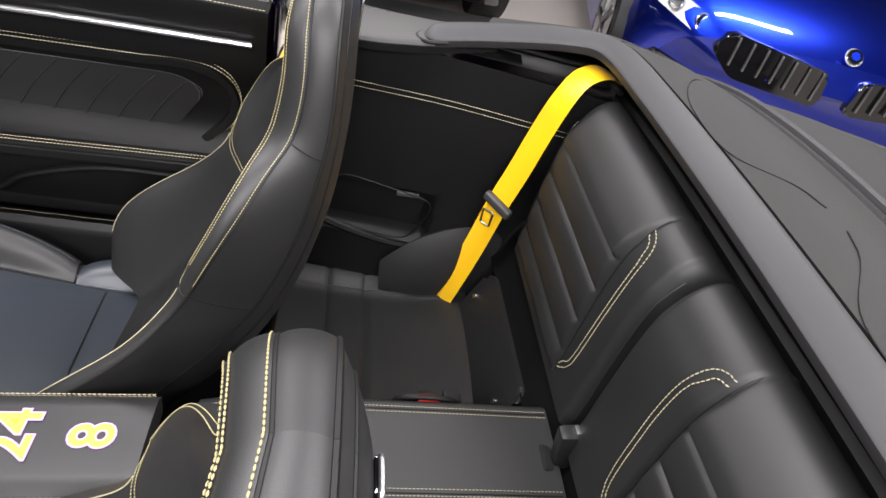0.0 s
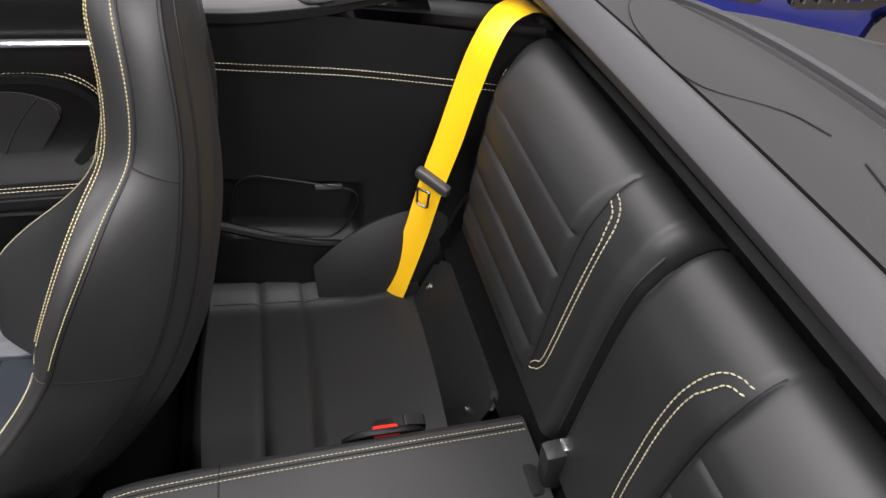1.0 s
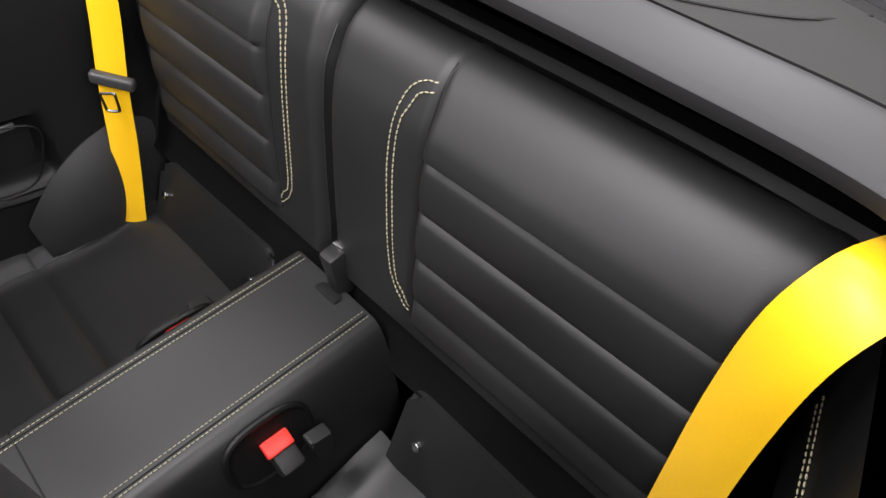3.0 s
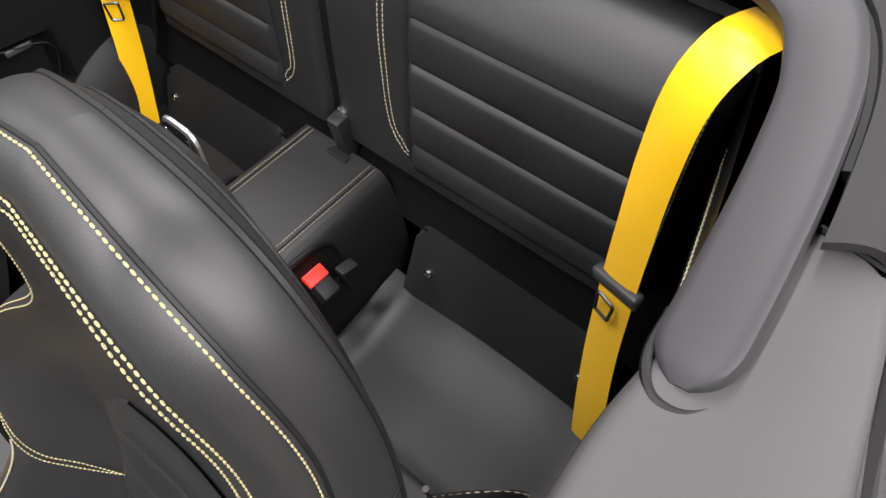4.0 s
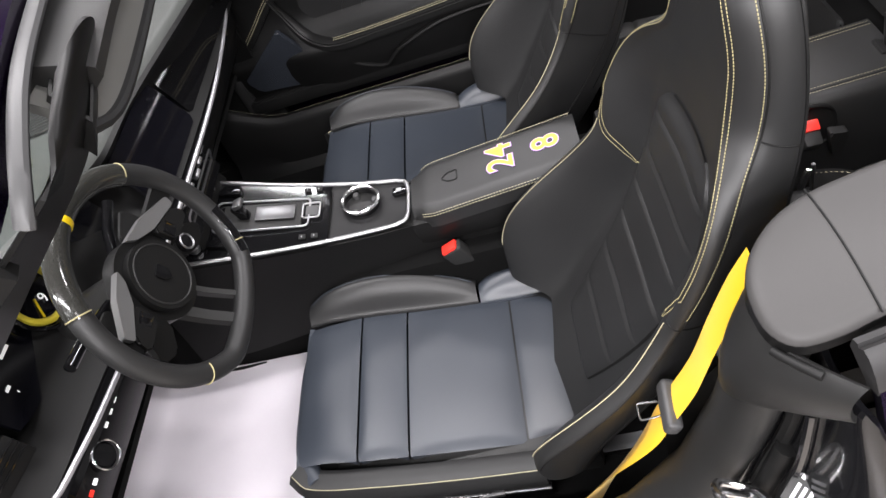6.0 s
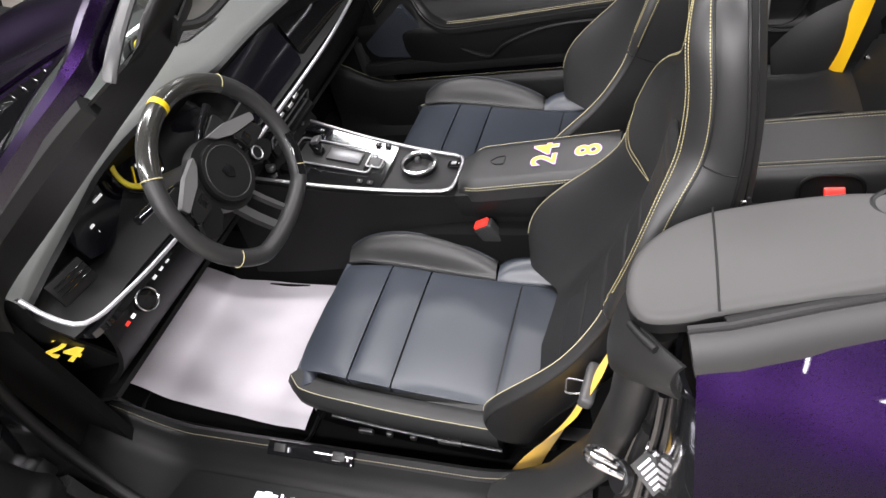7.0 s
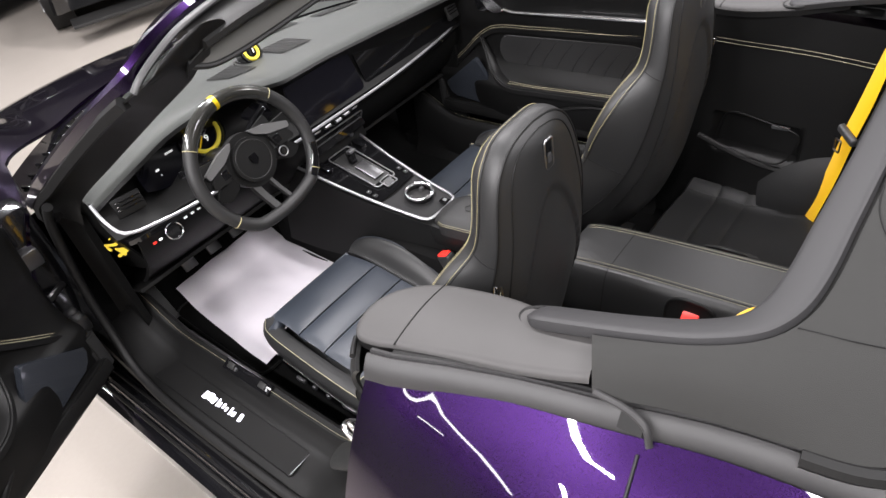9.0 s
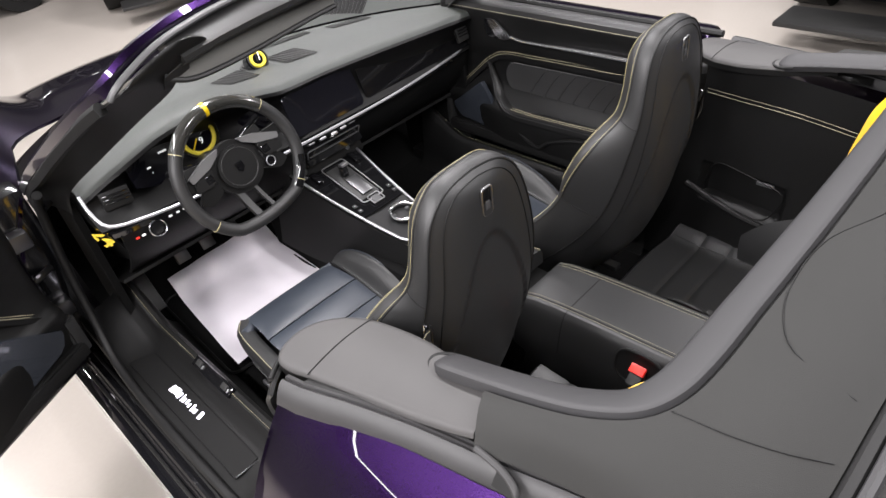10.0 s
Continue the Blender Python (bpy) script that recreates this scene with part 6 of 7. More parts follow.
part("housing", disc((0.004, 1.668, 0.965), (0, -1, 0.55), 0.036, 0.045, 36, 0.006), PIANO, ck)
part("pedestal", disc((0.004, 1.688, 0.945), (0, 0, 1), 0.05, 0.02, 30, 0.006, 0.042), PLASTIC, ck)
part("dial_ring", ring((0.004, 1.6480, 0.9765), (0, -1, 0.55), 0.022, 0.0055, 36, 6), GAUGE, ck, "yellow dial ring")
part("hand", rbox(0.007, 1.6430, 0.987, 0.0025, 0.002, 0.026, 0.0005, rot=turn(-28, 12, 0)), WHITEPRINT, ck)
part("rim", ring((0.004, 1.6470, 0.977), (0, -1, 0.55), 0.032, 0.0028, 36, 6), PLASTIC, ck)


# speaker grilles on the pad
def grille(x0, x1, y0, y1, n, nm, skew=0.0):
    ob = thing("speaker_grille", "black slatted grille set in the dash top", "grille", ((x0 + x1) / 2, (y0 + y1) / 2, 0.94), "dash grilles")

    def top(x, y):
        u = (x + 0.72) / 1.44
        yb = dash_back(x)[0]
        yf = glass_foot(x) - 0.015
        return dash_top(u, (y - yb) / (yf - yb))
    bm = grid(lambda u, v: top(lerp(x0, x1, u), lerp(y0, y1, v) + skew * (u - 0.5)) + Vector((0, 0, 0.0022)), 10, 10)
    part("bed", bm, RUBBER, ob)
    for k in range(n):
        t = (k + 0.5) / n
        P = [top(lerp(x0, x1, t) , lerp(y0, y1, v) + skew * (t - 0.5)) + Vector((0, 0, 0.0028)) for v in np.linspace(0.02, 0.98, 8)]
        part("slat", tube(P, 0.0019, 6, flat=0.8), PLASTIC, ob)


grille(-0.155, -0.045, 1.56, 1.70, 9, "left", 0.02)
grille(0.055, 0.165, 1.56, 1.70, 9, "right", -0.02)
grille(0.36, 0.50, 1.70, 1.755, 12, "far", -0.05)
grille(0.02, 0.30, 1.80, 1.845, 22, "defrost", -0.05)

# ---- steering wheel ----
wheel = thing("steering_wheel", "black leather and carbon steering wheel with yellow top mark", "steering wheel", (-0.318, 1.30, 0.84))
WC = Vector((-0.330, 1.267, 0.883))
WN = Vector((0.0, -math.cos(radians(18.3)), math.sin(radians(18.3))))
WX = Vector((1, 0, 0))
WROT = radians(7)
WY = WN.cross(WX).normalized()
WX, WY = (WX * math.cos(WROT) + WY * math.sin(WROT)), (WY * math.cos(WROT) - WX * math.sin(WROT))


def wp(a, b, h=0.0):
    return WC + a * WX + b * WY + h * WN


RW = 0.1675


def rim_pt(t):
    """Round rim flattened at its foot."""
    a, b = RW * math.sin(t), RW * math.cos(t)
    if b < -0.136:
        b = -0.136 - (abs(b) - 0.136) * 0.45
    return wp(a, b)


part("rim", tube([rim_pt(t) for t in np.linspace(0, 2 * math.pi, 97)[:-1]], 0.0172, 14, closed=True), LEATHER, wheel, "black leather rim")
part("carbon_arc", tube([rim_pt(t) for t in np.linspace(-0.85, 0.92, 44)], 0.0178, 14), CARBON, wheel, "gloss carbon upper rim")
part("top_mark", tube([rim_pt(t) for t in np.linspace(-0.032, 0.032, 6)], 0.0185, 16), YELLOWPAINT, wheel, "yellow twelve o'clock mark")
for t in (-0.83, 0.90, 2.36, -2.12):
    part("rim_thread", tube([rim_pt(t) + 0.0176 * ((rim_pt(t) - WC).normalized() * math.cos(q) + WN * math.sin(q)) for q in np.linspace(-1.4, 2.2, 16)], 0.0010, 6), THREAD_YELLOW, wheel)
part("rim_stitching", stitches([[rim_pt(t) - (rim_pt(t) - WC).normalized() * 0.0145 + WN * 0.006 for t in np.linspace(0.95, 2.0, 60)], [rim_pt(t) - (rim_pt(t) - WC).normalized() * 0.0145 + WN * 0.006 for t in np.linspace(-2.4, -0.9, 60)]], 0.0006, 0.004, 0.007), THREAD, wheel)
part("airbag_cover", disc(WC - WN * 0.036, WN, 0.072, 0.056, 48, 0.014), LEATHER_DARK, wheel, "round black airbag cover")
part("hub_ring", ring(WC - WN * 0.0078, WN, 0.050, 0.0016, 40, 6), PLASTIC, wheel)
part("crest", prism(round_poly([(-0.011, 0.014), (0.011, 0.014), (0.011, -0.004), (0.0, -0.016), (-0.011, -0.004)], 0.003), lambda a, b, h: tuple(wp(a, b, -0.009 + h)), 0.004, 0.001), PIANO, wheel, "small dark shield badge")
for sg in (-1, 1):
    sp = [wp(sg * 0.045, 0.018, -0.030), wp(sg * 0.10, 0.026, -0.022), wp(sg * 0.156, 0.030, -0.004)]
    part("spoke", loft([[p + q * WY + h * WN for q, h in ((-0.020, -0.010), (0.014, -0.010), (0.014, 0.002), (-0.018, 0.002))] for p in sp]), BLACKTRIM, wheel, "side spoke", bevel=0.004)
    tip = radians(5)

    def turned(a, b, h):
        """A point of the spoke, the wheel held a little off straight."""
        return tuple(wp(sg * a * math.cos(tip) + b * math.sin(tip), b * math.cos(tip) - sg * a * math.sin(tip), h))
    pod = part("switch_pod", prism(round_poly([(0.070, 0.030), (0.128, 0.016), (0.136, -0.010), (0.078, -0.012)], 0.008), lambda a, b, h: turned(a, b, -0.024 + 0.10 * (a - 0.05) + h), 0.012, 0.003), LEATHER_DARK, wheel, "black switch pod")
    part("pod_blade", prism(round_poly([(0.028, 0.066), (0.078, 0.058), (0.136, 0.034), (0.132, 0.018), (0.072, 0.032), (0.040, 0.050)], 0.004), lambda a, b, h: turned(a, b, -0.026 + 0.14 * (a - 0.05) + h), 0.014, 0.003), BLADE, wheel, "satin grey spoke blade")
    part("pod_wing", prism(round_poly([(0.060, -0.012), (0.118, -0.014), (0.140, -0.040), (0.110, -0.060), (0.064, -0.040)], 0.008), lambda a, b, h: turned(a, b, -0.036 + 0.10 * (a - 0.05) + h), 0.012, 0.003), BLACKTRIM, wheel, "dark lower wing of the spoke")
    for (a, b) in ((0.088, 0.008), (0.116, 0.002)):
        part("button", rbox(0, 0, 0, 0.022, 0.022, 0.004, 0.0015), PIANO, pod).data.transform(Matrix.Translation(turned(a, b, -0.009)) @ Matrix((WX, WY, WN)).transposed().to_4x4())
    lo = [wp(sg * 0.022 - 0.014, -0.052, -0.032), wp(sg * 0.023 - 0.009, -0.095, -0.022), wp(sg * 0.024 - 0.003, -0.142, -0.004)]
    wide = 0.011 if sg < 0 else 0.006
    part("lower_spoke", loft([[p + q * WX + h * WN for q, h in ((-wide, -0.008), (wide, -0.008), (wide * 0.8, 0.006), (-wide * 0.8, 0.006))] for p in lo]), PLASTIC, wheel, "lower twin spoke", bevel=0.003)
part("mode_dial", disc(wp(0.084, -0.036, -0.022), WN, 0.016, 0.018, 26, 0.003), PIANO, wheel, "drive mode dial")
part("mode_ring", ring(wp(0.084, -0.036, -0.013), WN, 0.013, 0.0018, 26, 6), SATIN, wheel)
part("rim_gloss", tube([rim_pt(t) + WN * 0.002 for t in np.linspace(1.95, 2.5, 14)], 0.0158, 14), PIANO, wheel)
part("column", tube([WC - WN * 0.05, WC - WN * 0.12, WC - WN * 0.24], 0.045, 20), PLASTIC, wheel, "black column shroud")
for sg in (-1, 1):
    part("paddle", prism(round_poly([(0.062, 0.052), (0.120, 0.062), (0.122, 0.006), (0.070, -0.006)], 0.010), lambda a, b, h: tuple(wp(sg * a, b, -0.062 + h)), 0.006, 0.002), PLASTIC, wheel, "dark shift paddle")
    part("stalk", tube([wp(sg * 0.03, 0.03, -0.09), wp(sg * 0.10, 0.055, -0.095), wp(sg * 0.150, 0.068, -0.09)], 0.009, 10), PIANO, wheel, "column stalk")

# ---- paper mat in the driver's footwell ----
mat_ob = thing("paper_floor_mat", "wrinkled white paper protection mat on the carpeted floor", "floor mat", (-0.35, 1.55, 0.29))


def mat_pt(u, v):
    a = Vector((-0.556, 1.262)).lerp(Vector((-0.130, 1.28)), u)
    b = Vector((-0.506, 1.800)).lerp(Vector((-0.100, 1.83)), u)
    p = a.lerp(b, v)
    n = noise.noise(Vector((p.x * 7, p.y * 7, 0.3))) * 0.008 + noise.noise(Vector((p.x * 18, p.y * 15, 2.0))) * 0.003
    return Vector((p.x, p.y, 0.302 + n + 0.035 * smooth01(0.75, 1.0, v) + 0.012 * smooth01(0.2, 0.0, v)))


part("sheet", shell(mat_pt, 40, 40, 0.001), PAPER, mat_ob)
rub = thing("floor_mat", "black carpet floor mat with raised piping edge", "floor mat", (-0.35, 1.5, 0.288))
part("mat", prism(round_poly([(-0.585, 1.255), (-0.125, 1.26), (-0.125, 1.76), (-0.565, 1.76)], 0.04), lambda a, b, h: (a, b, 0.286 + h), 0.008, 0.003), CARPET, rub)
part("piping", tube([Vector((a, b, 0.295)) for a, b in round_poly([(-0.585, 1.255), (-0.125, 1.26), (-0.125, 1.76), (-0.565, 1.76)], 0.04)], 0.005, 6, closed=True), LEATHER_DARK, rub)
for k in range(3):
    part("pedal", rbox(-0.43 + 0.10 * k, 1.80, 0.42, 0.05, 0.012, 0.09, 0.004, rot=turn(-30, 0, 0)), STEEL, car, "metal pedal")
part("foot_rest", rbox(-0.60, 1.76, 0.37, 0.07, 0.02, 0.16, 0.006, rot=turn(-35, 0, 0)), PLASTIC, car, "black foot rest")


# ---- doors ----
def car_door(M, label, loc):
    """A door built as if closed on the passenger's side, then laid at M."""
    ob = thing("car_door", label, "car door", loc, "doors")

    def dp(name, bm, mat, lab="", parent=None, **kw):
        bmesh.ops.transform(bm, matrix=M, verts=bm.verts)
        return part(name, bm, mat, parent or ob, lab, **kw)

    zs_door = list(np.linspace(0.47, 0.95, 40)) + [0.965, 0.976, 0.982, 0.984]

    def door_pt(u, v):
        i = v * (len(zs_door) - 1)
        k = min(len(zs_door) - 2, int(i))
        z = lerp(zs_door[k], zs_door[k + 1], i - k)
        y = lerp(0.555, 1.525, u)
        x = curve_at(z, [(0.33, 0.668), (0.50, 0.650), (0.58, 0.640), (0.625, 0.642), (0.650, 0.672), (0.70, 0.700), (0.78, 0.702), (0.83, 0.690), (0.90, 0.684), (0.955, 0.680), (0.972, 0.688), (0.984, 0.715)])
        x += 0.026 * smooth01(1.20, 1.43, y) * smooth01(0.7, 0.6, z)
        x += 0.05 * smooth01(1.495, 1.525, y) ** 2
        return Vector((x, y, z))

    dp("trim_panel", grid(door_pt, 60, 60), BLACKTRIM, "black leather door trim")
    dp("top_rail", sweep([(0.706, y, 0.972) for y in np.linspace(0.555, 1.47, 20)], [(-0.030, -0.016), (-0.028, 0.004), (-0.016, 0.012), (0.018, 0.012), (0.030, 0.004), (0.030, -0.016)]), LEATHER, "grey-black leather top rail of the door")
    dp("rail_stitching", stitches([[(0.676, y, 0.960) for y in np.linspace(0.56, 1.46, 100)]], 0.0008, 0.005, 0.007), THREAD)
    dp("window_seal", tube([(0.745, y, 0.982) for y in np.linspace(0.50, 1.50, 12)], 0.010, 8), RUBBER)
    dp("pull_strip", tube(spline([(0.672, 0.58, 0.893), (0.674, 0.90, 0.886), (0.676, 1.14, 0.878), (0.678, 1.18, 0.885)], 30), 0.0060, 8), CHROME, "bright silver pull strip")
    dp("door_release", prism(round_poly([(1.178, 0.880), (1.188, 0.896), (1.244, 0.937), (1.272, 0.938), (1.262, 0.915), (1.232, 0.878), (1.205, 0.872)], [0.004, 0.012, 0.008, 0.006, 0.008, 0.012, 0.008]), lambda a, b, h: (0.676 - h - 0.05 * (a - 1.18), a, b), 0.007, 0.003), CHROME, "polished door release handle")
    dp("release_cup", prism(round_poly([(1.215, 0.868), (1.262, 0.935), (1.300, 0.930), (1.292, 0.872)], 0.012), lambda a, b, h: (0.683 - h, a, b), 0.004, 0.002), PIANO)
    lines = []
    for dz in (0.0, 0.008):
        lines.append([Vector((0.690, y, z + dz)) for y, z in [(p.x, p.y) for p in spline([(0.655, 0.668, 0), (0.612, 0.715, 0), (0.598, 0.765, 0), (0.622, 0.812, 0), (0.68, 0.834, 0), (0.8, 0.830, 0), (1.10, 0.820, 0), (1.235, 0.812, 0), (1.30, 0.780, 0), (1.38, 0.712, 0), (1.515, 0.600, 0)], 90)]])
    dp("trim_stitching", stitches(lines, 0.0009, 0.005, 0.0066), THREAD)
    dp("upper_roll", sweep(spline([(0.694, 0.668, 0.668), (0.697, 0.622, 0.715), (0.697, 0.608, 0.765), (0.697, 0.632, 0.803), (0.697, 0.69, 0.824), (0.697, 0.8, 0.820), (0.697, 1.10, 0.810), (0.697, 1.235, 0.802), (0.697, 1.30, 0.770), (0.694, 1.38, 0.702), (0.688, 1.515, 0.590)], 40), [(-0.010, -0.006), (-0.008, 0.008), (0.006, 0.010), (0.008, -0.006)], up=(-1, 0, 0)), LEATHER_DARK, "padded roll over the insert")
    ins = dp("insert", prism(round_poly([(0.735, 0.668), (1.165, 0.655), (1.235, 0.715), (1.215, 0.785), (0.72, 0.800), (0.665, 0.770)], 0.025), lambda a, b, h: (0.704 - h, a, b), 0.008, 0.004), SUEDE, "quilted suede insert")
    for k in range(7):
        dp("quilt_line", tube([(0.6955, 0.70 + 0.058 * k + 0.11 * t - 0.03 * t * t, 0.790 - 0.115 * t) for t in np.linspace(0, 1, 10)], 0.0013, 6), LEATHER, parent=ins)
    arm_path = [(0.640, 0.575, 0.650), (0.634, 0.80, 0.645), (0.636, 1.05, 0.634), (0.648, 1.17, 0.628), (0.672, 1.235, 0.655), (0.688, 1.275, 0.72), (0.694, 1.30, 0.78)]
    dp("armrest_pad", sweep(spline(arm_path, 44), lambda t: [(a * lerp(1, 0.45, smooth01(0.75, 1, t)), b * lerp(1, 0.5, smooth01(0.75, 1, t))) for a, b in ((-0.024, -0.014), (-0.022, 0.006), (0.0, 0.013), (0.022, 0.008), (0.026, -0.012), (0.0, -0.020))]), LEATHER_DARK, "padded door armrest", bevel=0.004)
    dp("armrest_stitching", stitches([[p + Vector((-0.012, 0, 0.0135)) for p in spline(arm_path[:4], 60)], [p + Vector((-0.003, 0, 0.0145)) for p in spline(arm_path[:4], 60)]], 0.0009, 0.005, 0.0066), THREAD)
    dp("speaker_cover", prism(round_poly([(1.235, 0.575), (1.305, 0.712), (1.470, 0.590), (1.445, 0.540), (1.26, 0.520)], 0.010), lambda a, b, h: (0.672 - h - 0.10 * (b - 0.6), a, b), 0.018, 0.004), COVER, "smooth dark speaker cover")
    dp("pocket_lip", tube(spline([(0.645, 0.60, 0.598), (0.636, 0.85, 0.602), (0.634, 1.0, 0.56), (0.640, 1.06, 0.52), (0.655, 1.18, 0.575), (0.668, 1.225, 0.62)], 40), 0.007, 8), LEATHER_DARK)
    dp("lower_lip", sweep([(0.668, y, 0.492) for y in np.linspace(0.58, 1.50, 20)], [(-0.016, -0.022), (-0.020, 0.0), (-0.014, 0.026), (0.02, 0.03), (0.02, -0.022)]), LEATHER_DARK, "rounded lower lip of the door trim", bevel=0.006)
    dp("front_post", sweep([(0.680, 1.500, z) for z in np.linspace(0.475, 0.60, 10)], [(-0.022, -0.016), (-0.022, 0.016), (0.0, 0.022), (0.02, 0.016), (0.02, -0.016)], up=(-1, 0, 0)), LEATHER, "rounded front edge of the door trim", bevel=0.006)
    dp("outer_panel", rbox(0.790, 1.04, 0.675, 0.11, 1.00, 0.59, 0.03, 3), PURPLE, "purple outer door panel")
    return ob


car_door(Matrix(), "closed passenger door with black leather trim and silver pull strip", (0.70, 1.1, 0.3))
HINGE = Vector((-0.76, 1.65, 0))
SWING = Matrix.Translation(HINGE) @ Matrix.Rotation(radians(-62), 4, "Z") @ Matrix.Translation(-HINGE) @ Matrix.Diagonal((-1, 1, 1, 1))
car_door(SWING, "open driver's door with black leather trim and glossy speaker cover", (-1.0, 1.45, 0.3))
part("hinge", rbox(-0.835, 1.625, 0.56, 0.06, 0.05, 0.05, 0.01), STEEL, car, "steel door hinge")
part("hinge", rbox(-0.835, 1.625, 0.80, 0.06, 0.05, 0.05, 0.01), STEEL, car, "steel door hinge")
part("check_strap", tube([(-0.80, 1.64, 0.68), (-0.90, 1.58, 0.68)], 0.010, 8), STEEL, car)
part("hinge_pillar", rbox(-0.825, 1.69, 0.62, 0.13, 0.10, 0.60, 0.02), CARBLACK, car, "black painted hinge pillar")
for s in (-1, 1):
    part("kick_panel", shell(lambda u, v: Vector((s * (0.70 - 0.01 * u), lerp(1.42 if s > 0 else 1.55, 1.80, u), lerp(0.86, 0.25, v))), 8, 8, 0.02), CARPET, car)


# ---- other vehicles and things in the showroom ----
def car_body(ob, paint, length, width, height, belt, nose):
    """A low coupe: body lofted from nose (at the origin) backwards along local +y."""
    rows = [(0.0, 0.30, 0.52, 0.62), (0.03, 0.22, 0.66, 0.80), (0.14, 0.19, nose, 0.90), (0.55, 0.18, nose + 0.10, 0.965), (1.10, 0.18, nose + 0.19, 0.99), (1.45, 0.18, belt, 1.0), (3.4, 0.18, belt + 0.05, 1.0), (4.2, 0.22, belt + 0.03, 0.96), (length, 0.35, belt - 0.10, 0.85)]
    rings = []
    for y, z0, z1, w in rows:
        half = width / 2 * w
        ring_pts = []
        for k in range(25):
            a = math.pi * k / 24
            ca, sa = math.cos(a), math.sin(a)
            ring_pts.append(Vector((half * math.copysign(abs(ca) ** 0.45, ca), y + 0.22 * (1 - (abs(ca)) ** 2.5) * 0 + 0.30 * abs(ca) ** 3 * (1 if y < 0.3 else 0), lerp(z0, z1, sa ** 0.5))))
        rings.append(ring_pts)
    part("body", loft(rings), paint, ob)
    roof = []
    for y, z, w in ((1.35, belt, 0.80), (2.0, height - 0.04, 0.66), (2.6, height, 0.64), (3.3, height - 0.10, 0.64), (4.1, belt + 0.04, 0.72)):
        roof.append([Vector((width / 2 * w * math.copysign(abs(math.cos(a)) ** 0.6, math.cos(a)), y, lerp(belt - 0.02, z, max(0, math.sin(a)) ** 0.5))) for a in np.linspace(0, math.pi, 15)])
    part("cabin", loft(roof), PIANO, ob, "dark glazed cabin")


def wheels(ob, width, ys, r=0.34):
    for y in ys:
        for s in (-1, 1):
            x = s * (width / 2 - 0.10)
            w = part("wheel", tube([(x - s * 0.11, y, r), (x + s * 0.105, y, r)], r, 36), RUBBER, ob, "black tyre")
            part("rim", disc((x + s * 0.108, y, r), (s, 0, 0), r * 0.72, 0.012, 36, 0.004), CARBLACK, w)
            for k in range(5):
                a = 2 * math.pi * k / 5
                part("spoke", rbox(x + s * 0.118, y + 0.5 * r * 0.7 * math.cos(a), r + 0.5 * r * 0.7 * math.sin(a), 0.014, r * 0.66, 0.034, 0.004, rot=turn(math.degrees(a), 0, 0)), STEEL, w)


blue = thing("blue_car", "glossy bright blue coupe parked nose-in with black grille and clear headlamps", "car", (0, 0, 0))
car_body(blue, BLUE, 4.7, 1.90, 1.39, 0.95, 0.74)
wheels(blue, 1.90, (0.85, 3.65))
for s in (-1, 1):
    g = part("grille", prism(round_poly([(0.06, 0.46), (0.48, 0.48), (0.60, 0.58), (0.54, 0.675), (0.08, 0.625)], 0.04), lambda a, b, h: (s * a, 0.03 + 0.20 * a * a - h, b), 0.05, 0.012), PIANO, blue, "gloss black grille surround")
    for k in range(7):
        part("grille_bar", rbox(s * (0.11 + 0.066 * k), 0.0 + 0.20 * (0.11 + 0.066 * k) ** 2 - 0.025, 0.555 + 0.007 * k, 0.012, 0.014, 0.13, 0.003), STEEL, g)
    hl = part("headlamp", prism(round_poly([(0.56, 0.60), (0.64, 0.585), (0.86, 0.655), (0.91, 0.715), (0.76, 0.715), (0.58, 0.665)], 0.02), lambda a, b, h: (s * a, 0.10 + 0.42 * a ** 3 - h + 0.5 * (b - 0.62), b), 0.05, 0.010), SATIN, blue, "clear headlamp with silver surrounds")
    for a in (0.65, 0.78):
        part("lamp_eye", disc((s * a, 0.04 + 0.42 * a ** 3 + 0.03, 0.640 + 0.25 * (a - 0.62)), (0, -1, 0.3), 0.034, 0.03, 24, 0.006), PIANO, hl)
        part("lamp_ring", ring((s * a, 0.022 + 0.42 * a ** 3 + 0.03, 0.645 + 0.25 * (a - 0.62)), (0, -1, 0.3), 0.032, 0.004, 24, 6), CHROME, hl)
    part("air_intake", prism(round_poly([(0.52, 0.24), (0.84, 0.28), (0.80, 0.46), (0.56, 0.42)], 0.03), lambda a, b, h: (s * a, 0.06 + 0.42 * a ** 3 - h, b), 0.04, 0.010), PIANO, blue)
rd = part("roundel", disc((0, 0.045, 0.700), (0, -0.75, 0.66), 0.042, 0.012, 30, 0.003), CHROME, blue, "round metal badge")
part("roundel_face", disc((0, 0.040, 0.7045), (0, -0.75, 0.66), 0.034, 0.012, 30), PIANO, rd)
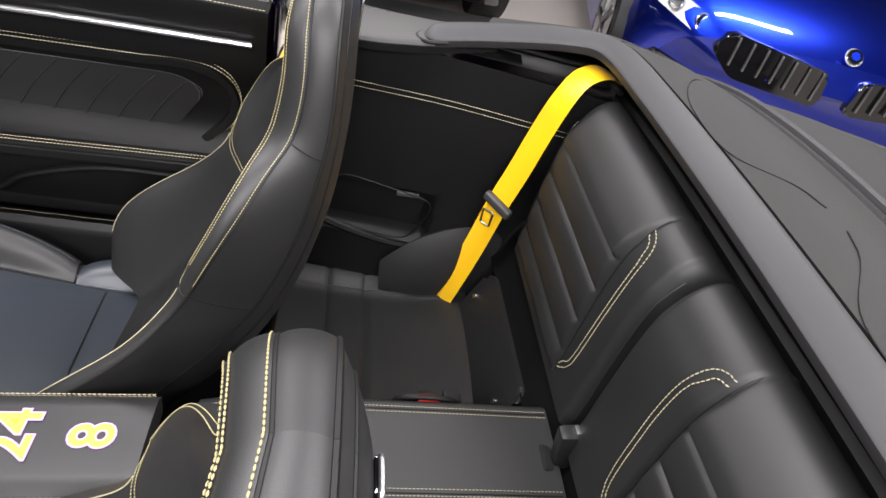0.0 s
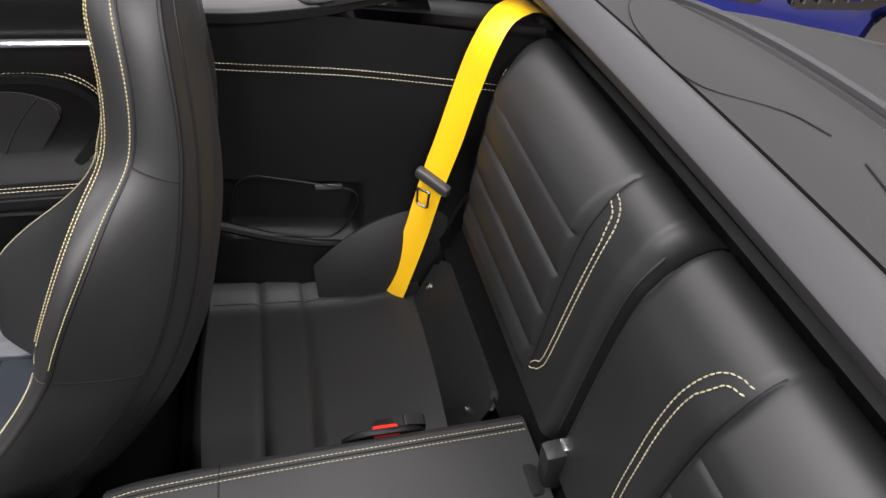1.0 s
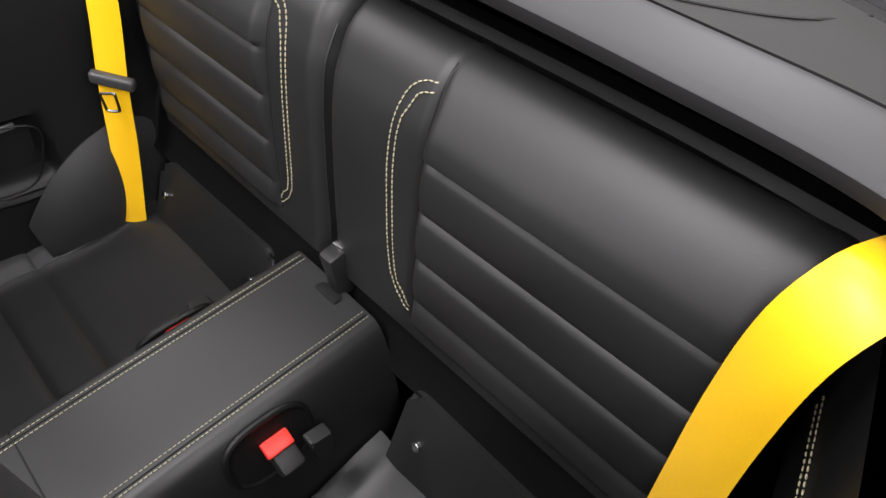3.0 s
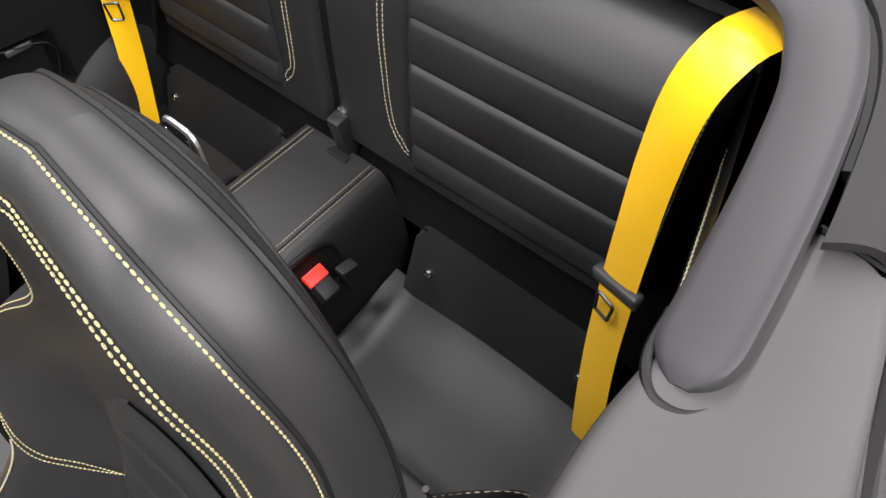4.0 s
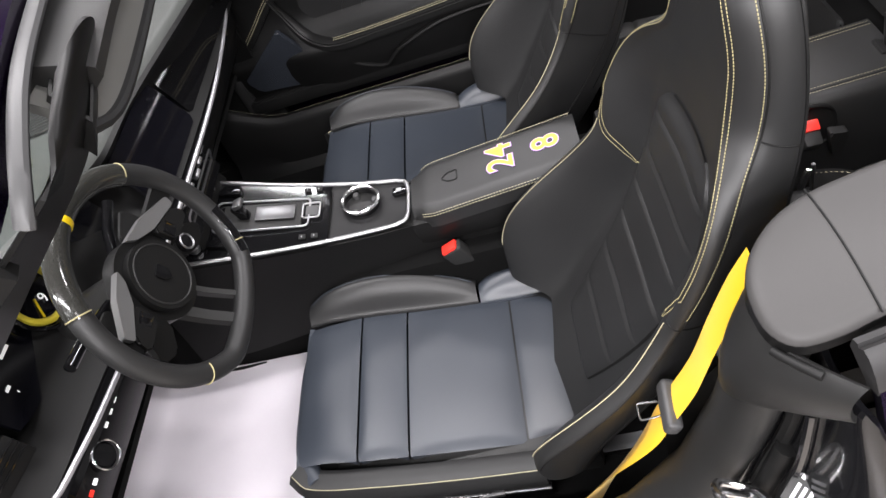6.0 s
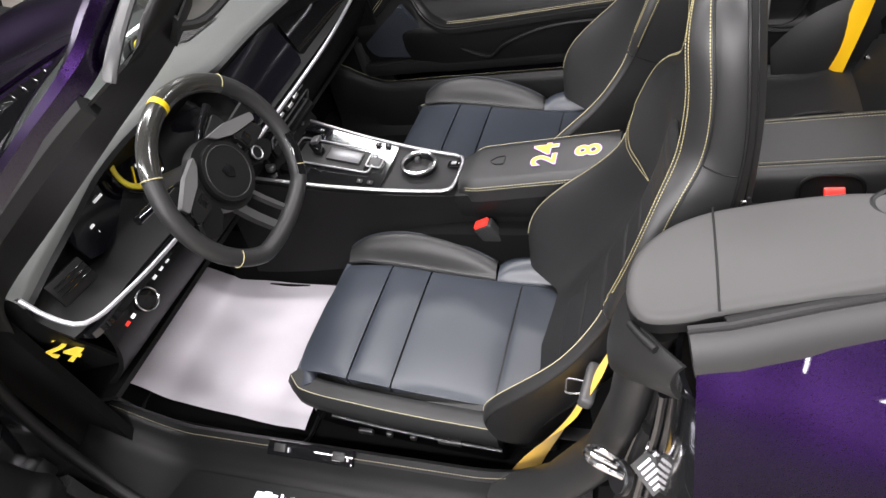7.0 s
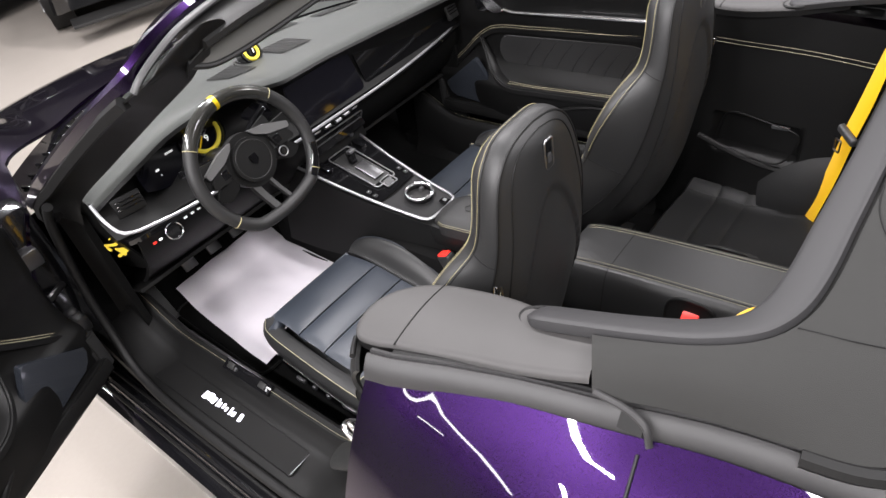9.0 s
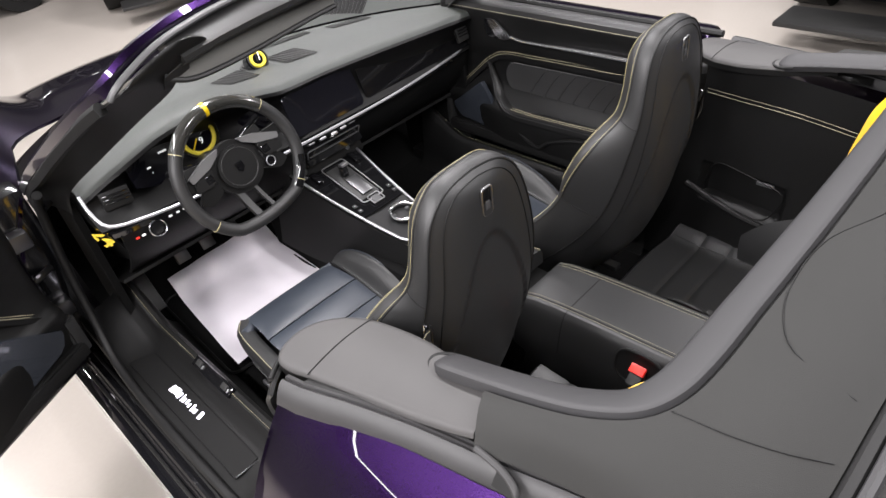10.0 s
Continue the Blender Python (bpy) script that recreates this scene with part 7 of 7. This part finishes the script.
part("roundel_centre", disc((0, 0.0365, 0.7075), (0, -0.75, 0.66), 0.020, 0.012, 30), BLUE, rd)
blue.matrix_basis = pose(2.04, -1.80, 0, 0, 0, -102)

black = thing("black_car", "glossy black low car parked in the showroom", "car", (0, 0, 0), "black cars")
car_body(black, CARBLACK, 4.6, 1.88, 1.30, 0.90, 0.68)
wheels(black, 1.88, (0.85, 3.5))
part("splitter", rbox(0, 0.10, 0.16, 1.6, 0.30, 0.03, 0.01), PLASTIC, black, "black front splitter")
part("tail_lamp", rbox(0, 4.60, 0.70, 1.3, 0.03, 0.05, 0.01), RED, black, "red lamp strip")
black.matrix_basis = pose(3.0, 0.35, 0, 0, 0, -90)
c2 = copy_thing(black, pose(1.9, 5.8, 0, 0, 0, -20))
c3 = copy_thing(black, pose(-0.2, 8.6, 0, 0, 0, -75))
bin_ob = thing("waste_bin", "black rounded bin with a grey rim and a small paper notice", "bin", (-0.62, 4.55, 0))
part("barrel", loft([[Vector((-0.62 + r * math.cos(a), 4.55 + r * math.sin(a), z)) for a in np.linspace(0, 2 * math.pi, 33)[:-1]] for z, r in ((0.0, 0.20), (0.03, 0.215), (0.45, 0.235), (0.60, 0.24), (0.66, 0.225), (0.70, 0.18))]), PLASTIC, bin_ob)
part("rim_band", ring((-0.62, 4.55, 0.47), (0, 0, 1), 0.236, 0.018, 40, 8), GREYPLASTIC, bin_ob, "grey band")
part("lid", ring((-0.62, 4.55, 0.69), (0, 0, 1), 0.13, 0.02, 36, 8), PLASTIC, bin_ob)
part("notice", rbox(-0.80, 4.42, 0.30, 0.004, 0.14, 0.16, 0, rot=turn(0, 0, 35)), WALL, bin_ob, "small white paper notice")
cab = thing("white_cabinet", "white showroom cabinet standing against the wall", "cabinet", (5.2, 1.6, 0))
part("body", rbox(5.2, 1.6, 0.45, 0.5, 1.6, 0.9, 0.01), WALL, cab)
for k in range(3):
    part("door_front", rbox(4.945, 1.08 + 0.52 * k, 0.46, 0.012, 0.50, 0.80, 0.004), WALL, cab)
